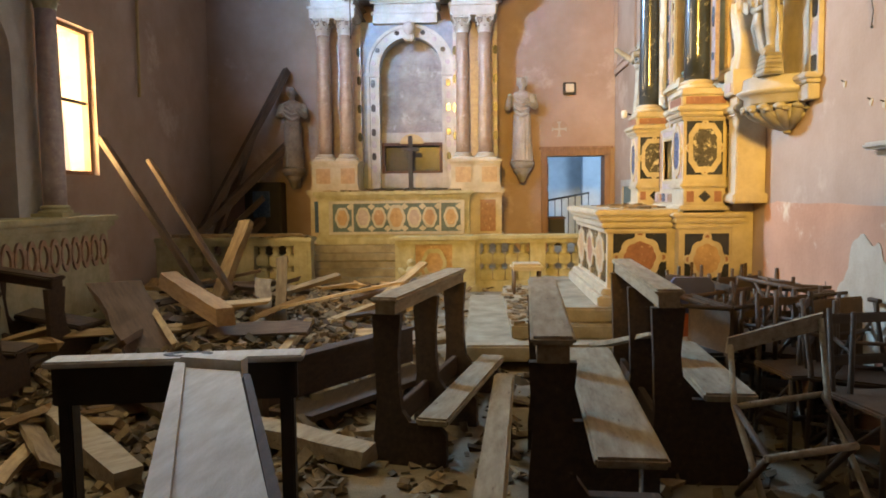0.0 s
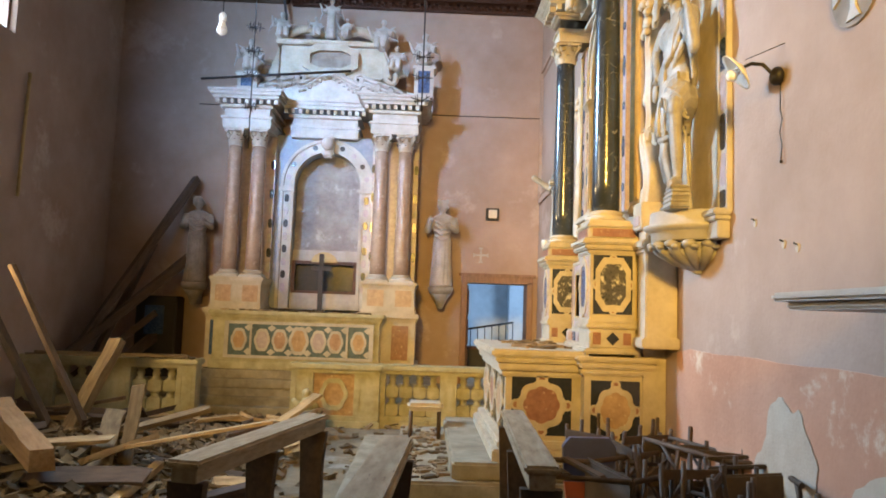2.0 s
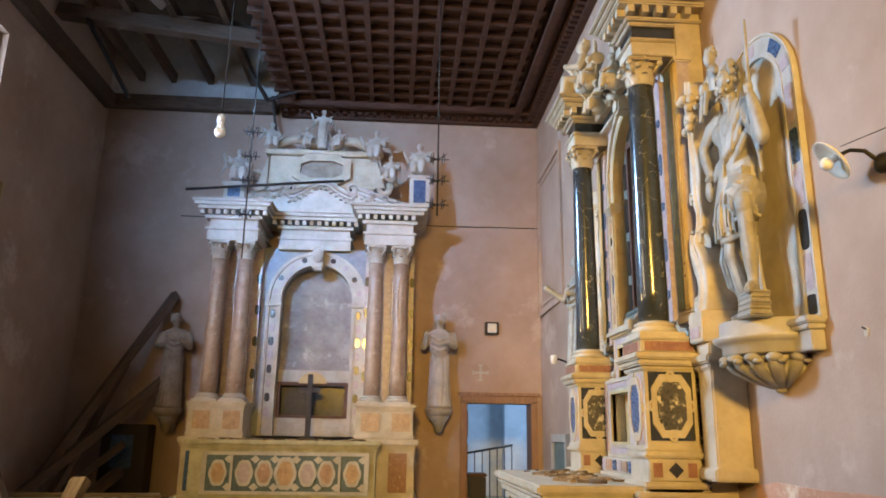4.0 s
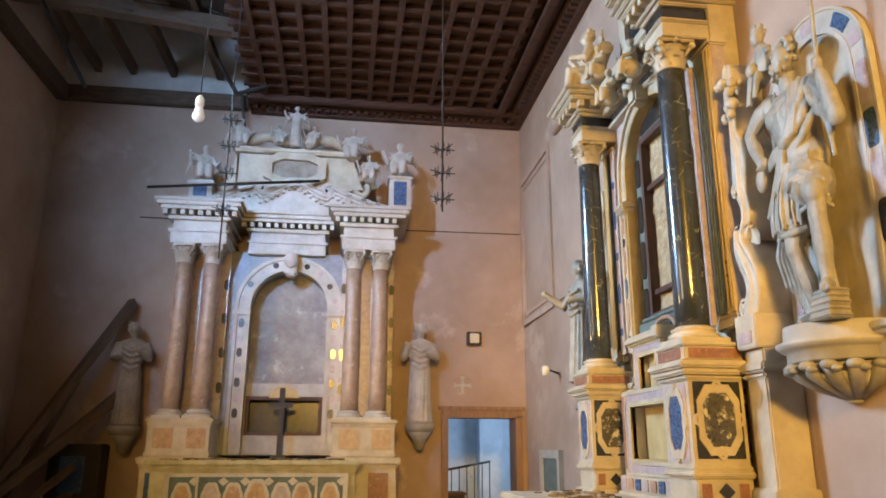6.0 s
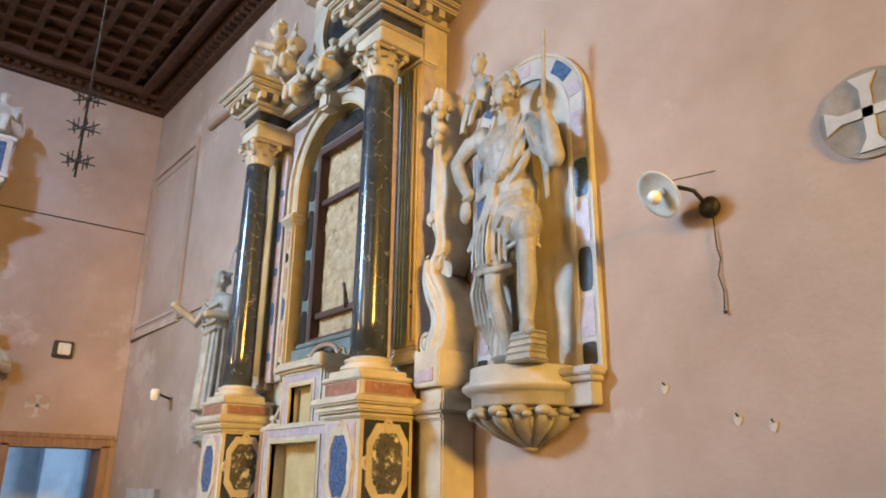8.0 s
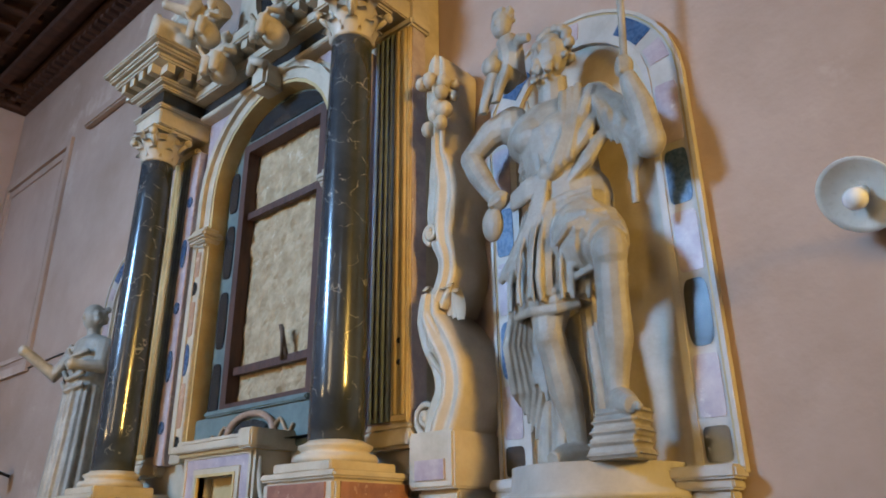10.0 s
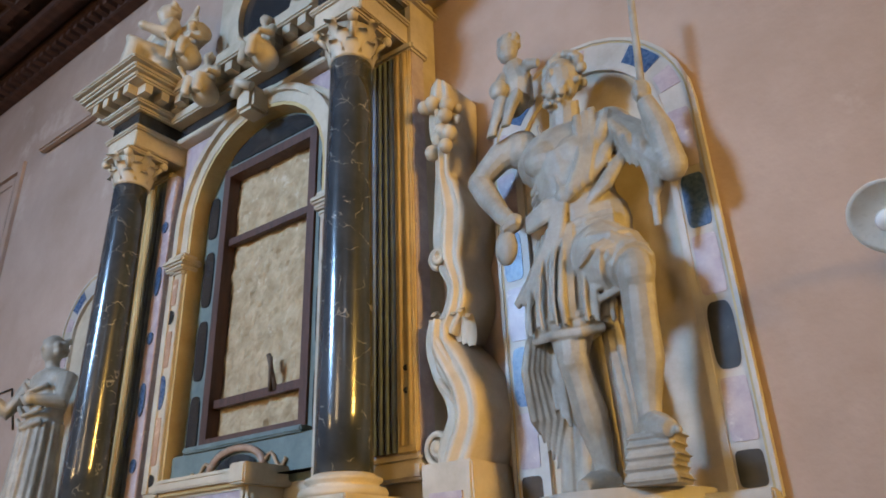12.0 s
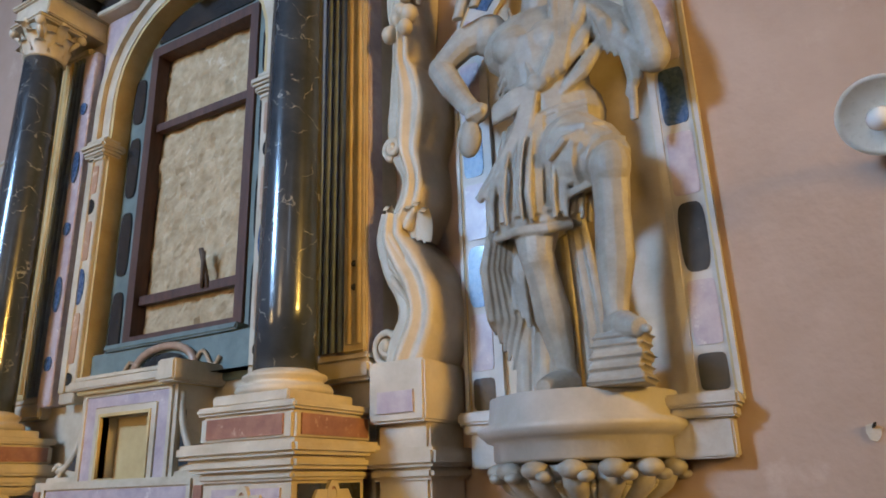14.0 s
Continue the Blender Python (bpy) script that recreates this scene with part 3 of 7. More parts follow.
def entablature(bm, y0):
    x0, x1, y1 = 3.46, 3.96, y0 + 0.30
    box(bm, x0, x1, y0, y1, 4.495, 4.635, 0.006)
    box(bm, x0 + 0.01, x1, y0 + 0.01, y1 - 0.01, 4.735, 4.775)
    moulding(bm, x0, x1, y0, y1, ((0.02, 4.605, 4.635), (0.02, 4.735, 4.765), (0.05, 4.765, 4.795), (0.13, 4.855, 4.895), (0.16, 4.895, 4.935), (0.19, 4.935, 4.965)))
    for k in range(4):
        a = y0 - 0.03 + k * 0.11
        box(bm, x0 - 0.11, x0 - 0.03, a, a + 0.05, 4.795, 4.855)
    for k in range(5):
        a = x0 - 0.05 + k * 0.11
        for yy in (y0 - 0.11, y1 + 0.03):
            box(bm, a, a + 0.05, yy, yy + 0.08, 4.795, 4.855)


for y0 in (6.28, 8.06):
    quick("entablature", lambda bm: entablature(bm, y0), MARBLE, altar)
    quick("black_frieze", lambda bm: box(bm, 3.47, 3.95, y0 + 0.012, y0 + 0.288, 4.635, 4.735), BLACK, altar)


# wall plate with arched opening
def arch_line(cy, half, z0, zs, n=16):
    return [(cy + half, z0), (cy + half, zs)] + [(cy + half * math.cos(math.pi * k / n), zs + half * math.sin(math.pi * k / n)) for k in range(1, n)] + [(cy - half, zs), (cy - half, z0)]


def square_line(cy, half, z0, z1, n=16, zs=None):
    """The same count of corners as arch_line, on a rectangle."""
    out = [(cy + half, z0), (cy + half, zs)]
    for k in range(1, n):
        a = math.pi * k / n
        c, s = math.cos(a), math.sin(a)
        q = max(abs(c), abs(s))
        out.append((cy + half * c / q, zs + (z1 - zs) * s / q))
    return out + [(cy - half, zs), (cy - half, z0)]


AY = 7.32
ZS = 4.03
quick("back_plate", lambda bm: ring(bm, arch_line(AY, 0.56, 2.55, ZS), square_line(AY, 1.06, 2.55, 4.98, zs=ZS), 3.80, 3.995, "x"), MARBLE, altar)
quick("plate_base", lambda bm: box(bm, 3.82, 3.995, 6.24, 8.40, 0.6, 2.56), MARBLE, altar)
quick("arch_moulding", lambda bm: (ring(bm, arch_line(AY, 0.54, 2.55, ZS), arch_line(AY, 0.60, 2.55, ZS), 3.755, 3.80, "x"), ring(bm, arch_line(AY, 0.60, 2.55, ZS), arch_line(AY, 0.64, 2.55, ZS), 3.73, 3.80, "x")), MARBLE, altar)
quick("gilt_edge", lambda bm: ring(bm, arch_line(AY, 0.52, 2.55, ZS), arch_line(AY, 0.54, 2.55, ZS), 3.76, 3.86, "x"), GOLD, altar)
for s in (-1, 1):
    c = AY + s * 0.59
    pil = quick("arch_pilaster", lambda bm: (box(bm, 3.74, 3.80, c - 0.055, c + 0.055, 2.5, 3.74, 0.004), moulding(bm, 3.74, 3.80, c - 0.055, c + 0.055, ((0.01, 3.70, 3.73), (0.025, 3.73, 3.76), (0.04, 3.76, 3.80), (0.02, 3.80, 3.83)))), MARBLE, altar)
    for k, (z0, z1, mm) in enumerate(((2.58, 2.64, BLACK), (2.68, 2.92, ROSEM), (2.96, 3.14, BLUEM), (3.18, 3.38, ROSEM), (3.42, 3.50, BLACK), (3.53, 3.68, ROSEM))):
        quick("pilaster_inlay", lambda bm: prism(bm, oval(c, (z0 + z1) / 2, 0.030, (z1 - z0) / 2, 16, 2 if mm is not ROSEM else 8), 3.735, 3.75, "x"), mm, pil)
    # fluted pilaster beside the column: cool light put into blue-grey flutes, warm light into a broad ochre outer strip
    e = AY + s * 0.955
    op = quick("outer_pilaster", lambda bm: box(bm, 3.78, 3.88, e - 0.12, e + 0.12, 2.50, 4.47, 0.006), LILAC, altar)
    ochre = quick("ochre_strip", lambda bm: box(bm, 3.768, 3.87, e + s * 0.065 - 0.05, e + s * 0.065 + 0.05, 2.55, 4.44, 0.006), GOLD, op)
    for k in range(4):
        f = e - s * (0.105 - 0.034 * k)
        quick("flute", lambda bm: tube(bm, [(3.78, f, 2.56), (3.78, f, 4.43)], 0.014, 8), GREYM, op)
    for k in range(2):
        f = e + s * (0.045 + 0.04 * k)
        quick("flute", lambda bm: tube(bm, [(3.77, f, 2.58), (3.77, f, 4.42)], 0.012, 8), GOLD, ochre)
    if s < 0:
        # black dots stand in for the dark inside two small holes
        for z in (2.79, 2.88):
            quick("shaded_hole_dot", lambda bm: ball(bm, (3.768, e - 0.065, z), (0.008, 0.013, 0.013), 10), BLACK, ochre)
    quick("pilaster_foot", lambda bm: moulding(bm, 3.78, 3.88, e - 0.12, e + 0.12, ((0.02, 2.45, 2.52), (0.01, 2.52, 2.55))), MARBLE, op)
    quick("pilaster_neck", lambda bm: moulding(bm, 3.78, 3.88, e - 0.12, e + 0.12, ((0.02, 4.43, 4.48),)), MARBLE, op)
    quick("inlaid_strip", lambda bm: box(bm, 3.74, 3.805, AY + s * 0.76 - 0.05, AY + s * 0.76 + 0.05, 2.5, 4.4, 0.004), LILAC, altar)
    for k in range(5):
        quick("strip_inlay", lambda bm: prism(bm, oval(AY + s * 0.76, 2.7 + k * 0.34, 0.028, 0.09 if k % 2 else 0.035, 16), 3.732, 3.745, "x"), BLUEM, altar)
    quick("spandrel", lambda bm: prism(bm, [(AY + s * 0.70, 4.20), (AY + s * 0.70, 4.60), (AY + s * 0.36, 4.60), (AY + s * 0.55, 4.45)], 3.785, 3.80, "x"), LILAC, altar)

# the picture opening: painted frame, wooden frame, bare infill where the canvas was
quick("opening_back", lambda bm: prism(bm, arch_line(AY, 0.56, 2.5, ZS), 3.97, 3.99, "x"), GREENP, altar)
quick("painted_frame", lambda bm: ring(bm, square_line(AY, 0.37, 2.74, 4.33, zs=3.6), arch_line(AY, 0.53, 2.60, ZS), 3.86, 3.90, "x"), GREENP, altar)
for s in (-1, 1):
    for z in (2.86, 3.27, 3.68, 4.06):
        quick("black_oval", lambda bm: prism(bm, oval(AY + s * 0.455, z, 0.040, 0.165 if z < 4 else 0.13, 20, 4), 3.85, 3.862, "x"), BLACK, altar)
quick("black_lunette", lambda bm: prism(bm, [(AY + 0.34 * math.cos(math.pi * k / 14), 4.37 + 0.15 * math.sin(math.pi * k / 14)) for k in range(15)], 3.85, 3.862, "x"), BLACK, altar)
fr = quick("picture_frame", lambda bm: (ring(bm, [(AY - 0.33, 2.79), (AY + 0.33, 2.79), (AY + 0.33, 4.29), (AY - 0.33, 4.29)], [(AY - 0.38, 2.74), (AY + 0.38, 2.74), (AY + 0.38, 4.345), (AY - 0.38, 4.345)], 3.845, 3.92, "x")), REDWOOD, altar)
for z in (3.855, 2.945):
    quick("crossbar", lambda bm: box(bm, 3.875, 3.91, AY - 0.33, AY + 0.33, z, z + 0.042), REDWOOD, fr)
bm = B()
bmesh.ops.create_grid(bm, x_segments=80, y_segments=40, size=0.5, matrix=Matrix.Rotation(radians(90), 4, "Y"))
for v in bm.verts:
    a, b = v.co.y, v.co.z
    v.co = (3.925 + 0.016 * noise.fractal((a * 11, b * 16, 2.0), 0.6, 2.2, 5), AY + a * 0.68, 3.54 + b * 1.52)
part("infill", bm, INFILL, fr, "bare crumbling pale masonry where the canvas was")
quick("loose_lath", lambda bm: (tube(bm, [(3.88, AY - 0.13, 2.96), (3.85, AY - 0.10, 3.14)], 0.012, 5), tube(bm, [(3.87, AY - 0.10, 2.96), (3.84, AY - 0.13, 3.12)], 0.010, 5)), BEAM, fr)
quick("sill", lambda bm: (box(bm, 3.80, 3.9, AY - 0.53, AY + 0.53, 2.52, 2.72, 0.006), box(bm, 3.78, 3.9, AY - 0.42, AY + 0.42, 2.72, 2.75, 0.008)), GREENP, altar)
quick("painted_scroll", lambda bm: tube(bm, [(3.785, AY + 0.19 * math.cos(math.pi * k / 12), 2.60 + 0.10 * math.sin(math.pi * k / 12)) for k in range(13)], 0.017, 8), ROSEM, altar)
for s in (-1, 1):
    quick("painted_tendril", lambda bm: tube(bm, [(3.79, AY + s * (0.19 + 0.02 * k), 2.62 + 0.035 * math.sin(k * 0.9)) for k in range(8)], 0.009, 6), OCHREM, altar)
quick("black_cartouche", lambda bm: prism(bm, oval(AY, 2.62, 0.13, 0.05), 3.782, 3.802, "x"), BLACK, altar)

# retable: a wide lower niche, a small tabernacle niche above it, concave scrolls beside
def frame_line(cy, half, z0, z1):
    return [(cy - half, z0), (cy + half, z0), (cy + half, z1), (cy - half, z1)]


def nested(parent, front, rings):
    """Frames one inside the other; rows of (inner half, z0, z1, outer half, z0, z1, proud, material, name)."""
    for ih, iz0, iz1, oh, oz0, oz1, out, mt, nm in rings:
        quick(nm, lambda bm: ring(bm, frame_line(AY, ih, iz0, iz1), frame_line(AY, oh, oz0, oz1), front - out, front + 0.03, "x"), mt, parent)


rt = quick("retable", lambda bm: ring(bm, frame_line(AY, 0.31, 1.64, 2.03), frame_line(AY, 0.50, 1.42, 2.155), 3.60, 3.83, "x"), MARBLE, altar)
nested(rt, 3.60, ((0.31, 1.64, 2.03, 0.325, 1.625, 2.045, 0.014, GOLD, "gilt_fillet"), (0.325, 1.625, 2.045, 0.35, 1.60, 2.07, 0.010, MARBLE, "niche_trim"), (0.355, 1.595, 2.075, 0.415, 1.545, 2.12, 0.004, LILAC, "lilac_border"), (0.42, 1.54, 2.125, 0.44, 1.52, 2.145, 0.010, MARBLE, "outer_trim")))
tb = quick("tabernacle", lambda bm: ring(bm, frame_line(AY, 0.145, 2.16, 2.40), frame_line(AY, 0.29, 2.12, 2.50), 3.63, 3.83, "x"), MARBLE, rt)
nested(rt, 3.63, ((0.145, 2.16, 2.40, 0.158, 2.15, 2.412, 0.014, GOLD, "gilt_fillet"), (0.158, 2.15, 2.412, 0.185, 2.14, 2.435, 0.009, MARBLE, "niche_trim"), (0.19, 2.14, 2.44, 0.25, 2.13, 2.482, 0.004, LILAC, "lilac_border"), (0.252, 2.13, 2.484, 0.27, 2.125, 2.496, 0.010, MARBLE, "outer_trim")))
quick("gilt_band", lambda bm: box(bm, 3.60, 3.83, AY - 0.30, AY + 0.30, 2.497, 2.515, 0.004), GOLD, rt)
quick("upper_shelf", lambda bm: (box(bm, 3.575, 3.83, AY - 0.335, AY + 0.335, 2.515, 2.55, 0.006), box(bm, 3.59, 3.83, AY - 0.31, AY + 0.31, 2.55, 2.572, 0.006), box(bm, 3.56, 3.83, AY - 0.34, AY - 0.24, 2.50, 2.585, 0.008)), MARBLE, rt)
quick("predella", lambda bm: (box(bm, 3.55, 3.61, AY - 0.50, AY + 0.50, 1.40, 1.515, 0.008), box(bm, 3.53, 3.61, AY - 0.51, AY + 0.51, 1.37, 1.40, 0.006)), MARBLE, rt)
for dz0, half, x0 in ((1.64, 0.31, 3.71), (2.16, 0.145, 3.70)):
    # warm light inside the niches is put into the ochre lining
    quick("niche_lining", lambda bm: box(bm, x0, 3.815, AY - half, AY + half, dz0, dz0 + (0.39 if half > 0.2 else 0.24)), GOLD, rt)
for s in (-1, 1):
    curve = [(AY + s * (0.285 + 0.16 * (1 - math.cos(k * math.pi / 16))), 2.47 - 0.27 * math.sin(k * math.pi / 16)) for k in range(9)]
    br = quick("scroll_bracket", lambda bm: (prism(bm, [(AY + s * 0.275, 2.47)] + curve + [(AY + s * 0.275, 2.16)], 3.66, 3.82, "x"), tube(bm, [(3.655, a, b) for a, b in curve], 0.014, 8), tube(bm, [(3.655, AY + s * (0.445 + 0.026 * math.cos(q * 0.6)), 2.20 + 0.026 * math.sin(q * 0.6)) for q in range(9)], 0.010, 6), box(bm, 3.64, 3.82, min(AY + s * 0.28, AY + s * 0.50), max(AY + s * 0.28, AY + s * 0.50), 2.145, 2.175, 0.005)), MARBLE, altar)
    quick("veined_panel", lambda bm: prism(bm, [(AY + s * 0.295, 2.40)] + [(AY + s * (0.30 + 0.115 * (1 - math.cos(k * math.pi / 16))), 2.40 - 0.19 * math.sin(k * math.pi / 16)) for k in range(9)] + [(AY + s * 0.295, 2.19)], 3.652, 3.67, "x"), BLACKM, br)
    quick("red_panel", lambda bm: box(bm, 3.592, 3.61, min(AY + s * 0.455, AY + s * 0.495), max(AY + s * 0.455, AY + s * 0.495), 1.56, 2.12), REDM, rt)
for k in range(7):
    yy = AY - 0.42 + 0.14 * k
    quick("predella_inlay", lambda bm: prism(bm, oval(yy, 1.458, 0.048, 0.042, 16, 6), 3.54, 3.552, "x"), (LILAC, BLUEM, ROSEM)[k % 3], rt)

# cornice over the arch, broken pediment, angels and cherubs
quick("arch_cornice", lambda bm: (box(bm, 3.72, 3.98, 6.6, 8.05, 4.61, 4.645, 0.006), box(bm, 3.66, 3.98, 6.6, 8.05, 4.73, 4.80, 0.01), [box(bm, 3.60, 3.66, 6.68 + 0.12 * k, 6.74 + 0.12 * k, 4.80, 4.86) for k in range(11)], box(bm, 3.58, 3.98, 6.6, 8.05, 4.862, 4.95, 0.01)), MARBLE, altar)
quick("black_frieze", lambda bm: box(bm, 3.74, 3.98, 6.6, 8.05, 4.645, 4.73), BLACK, altar)
quick("keystone", lambda bm: (box(bm, 3.64, 3.78, AY - 0.07, AY + 0.07, 4.50, 4.66, 0.02), tube(bm, [(3.64, AY + 0.07, 4.62), (3.60, AY, 4.66), (3.64, AY - 0.07, 4.62)], 0.03, 8)), MARBLE, altar)
quick("attic", lambda bm: (ring(bm, oval(AY, 5.35, 0.26, 0.32), oval(AY, 5.35, 0.36, 0.42), 3.74, 3.86, "x"), box(bm, 3.80, 3.98, AY - 0.55, AY + 0.55, 4.94, 5.85, 0.02), box(bm, 3.72, 3.98, AY - 0.65, AY + 0.65, 5.85, 5.95, 0.02)), MARBLE, altar)
quick("black_medallion", lambda bm: prism(bm, oval(AY, 5.35, 0.26, 0.32), 3.78, 3.80, "x"), BLACK, altar)
for s in (-1, 1):
    quick("pediment_scroll", lambda bm: tube(bm, [(3.66, AY + s * (0.98 - 0.06 * k), 5.0 + 0.34 * math.sin(k * 0.2)) for k in range(9)], 0.07, 8), MARBLE, altar)


def figure(name, cx, cy, z0, h, facing, material, label, seated=False, wings=False, arms=((0.2, 0.3), (0.2, 0.3)), robe=True, voxel=0.014, category="statue"):
    """A carved figure h high, turned to facing (degrees; 0 looks along +x), melted into one mesh."""
    bm = B()
    u = h / 1.75
    rnd = random.Random(int(cy * 100 + cx * 10))
    if seated:
        ball(bm, (0, 0, 0.30 * u), (0.26 * u, 0.27 * u, 0.24 * u))
        for s in (-1, 1):
            tube(bm, [(0, s * 0.11 * u, 0.42 * u), (0.33 * u, s * 0.14 * u, 0.46 * u), (0.36 * u, s * 0.13 * u, 0.1 * u)], [0.13 * u, 0.12 * u, 0.09 * u])
        zt = 0.45 * u
        u2 = u * 1.05
    else:
        if robe:
            lathe(bm, [(0.19 * u, 0), (0.21 * u, 0.04 * u), (0.18 * u, 0.5 * u), (0.16 * u, 0.95 * u), (0.14 * u, 1.1 * u)], 0, 0, 16)
            for k in range(13):
                a = -1.9 + 3.8 * k / 12 + rnd.uniform(-0.08, 0.08)
                tube(bm, [(0.20 * u * math.cos(a), 0.20 * u * math.sin(a), 0.01), (0.175 * u * math.cos(a + 0.1), 0.175 * u * math.sin(a + 0.1), 0.5 * u), (0.16 * u * math.cos(a + 0.15), 0.17 * u * math.sin(a + 0.15), 0.98 * u)], [0.036 * u, 0.028 * u, 0.014 * u], 6)
        zt = 0.98 * u
        u2 = u
    ball(bm, (0, 0, zt + 0.22 * u2), (0.15 * u2, 0.2 * u2, 0.27 * u2))
    ball(bm, (0, 0, zt + 0.38 * u2), (0.12 * u2, 0.22 * u2, 0.1 * u2))
    tube(bm, [(0, 0, zt + 0.42 * u2), (0.02 * u2, 0, zt + 0.54 * u2)], 0.06 * u2)
    ball(bm, (0.03 * u2, 0, zt + 0.64 * u2), (0.105 * u2, 0.088 * u2, 0.13 * u2))
    for k in range(14):
        a = rnd.uniform(1.2, 5.1)
        ball(bm, (0.02 * u2 + 0.1 * u2 * math.cos(a), 0.09 * u2 * math.sin(a), zt + (0.66 + rnd.uniform(-0.06, 0.1)) * u2), 0.035 * u2, 8)
    ball(bm, (0.135 * u2, 0, zt + 0.63 * u2), (0.02 * u2, 0.016 * u2, 0.03 * u2), 8)
    for s, (ex, hz) in zip((-1, 1), arms):
        sh = (0, s * 0.21 * u2, zt + 0.38 * u2)
        el = (0.08 * u2, s * (0.26 + ex * 0.3) * u2, zt + 0.14 * u2)
        hd = ((0.26 + ex * 0.15) * u2, s * (0.10 + ex) * u2, zt + hz * u2)
        tube(bm, [sh, el, hd], [0.085 * u2, 0.075 * u2, 0.045 * u2])
        ball(bm, hd, 0.055 * u2, 10)
    for k in range(4):
        tube(bm, [(0.13 * u2, -0.16 * u2, zt + (0.34 - 0.1 * k) * u2), (0.19 * u2, 0, zt + (0.24 - 0.1 * k) * u2), (0.13 * u2, 0.16 * u2, zt + (0.3 - 0.1 * k) * u2)], 0.022 * u2, 6)
    if wings:
        for s in (-1, 1):
            for k in range(5):
                tube(bm, [(-0.1 * u, s * 0.08 * u, zt + 0.3 * u), (-0.2 * u, s * (0.25 + 0.05 * k) * u, zt + (0.55 - 0.1 * k) * u), (-0.2 * u, s * (0.42 + 0.03 * k) * u, zt + (0.6 - 0.2 * k) * u)], [0.05 * u, 0.05 * u, 0.02 * u], 6)
    bmesh.ops.rotate(bm, matrix=Matrix.Rotation(radians(facing), 3, "Z"), verts=bm.verts)
    ob = part(name, bm, material)
    ob.location = (cx, cy, z0)
    fuse(ob, voxel)
    return tagged(ob, label, category)


for cy, fc in ((6.42, 200), (8.16, 160)):
    figure("angel_statue", 3.62, cy, 4.955, 1.05, fc, MARBLE, "cream marble angel seated on the altar pediment", seated=True, wings=True, arms=((0.3, 0.5), (0.15, 0.2)))
for cy, z, fc in ((7.06, 4.58, 170), (7.56, 4.58, 190), (6.85, 4.95, 170), (7.78, 4.95, 190)):
    figure("cherub_statue", 3.56, cy, z, 0.52, fc, MARBLE, "small cream marble cherub perched on the altar arch", seated=True, arms=((0.3, 0.4), (0.2, 0.1)), voxel=0.010)

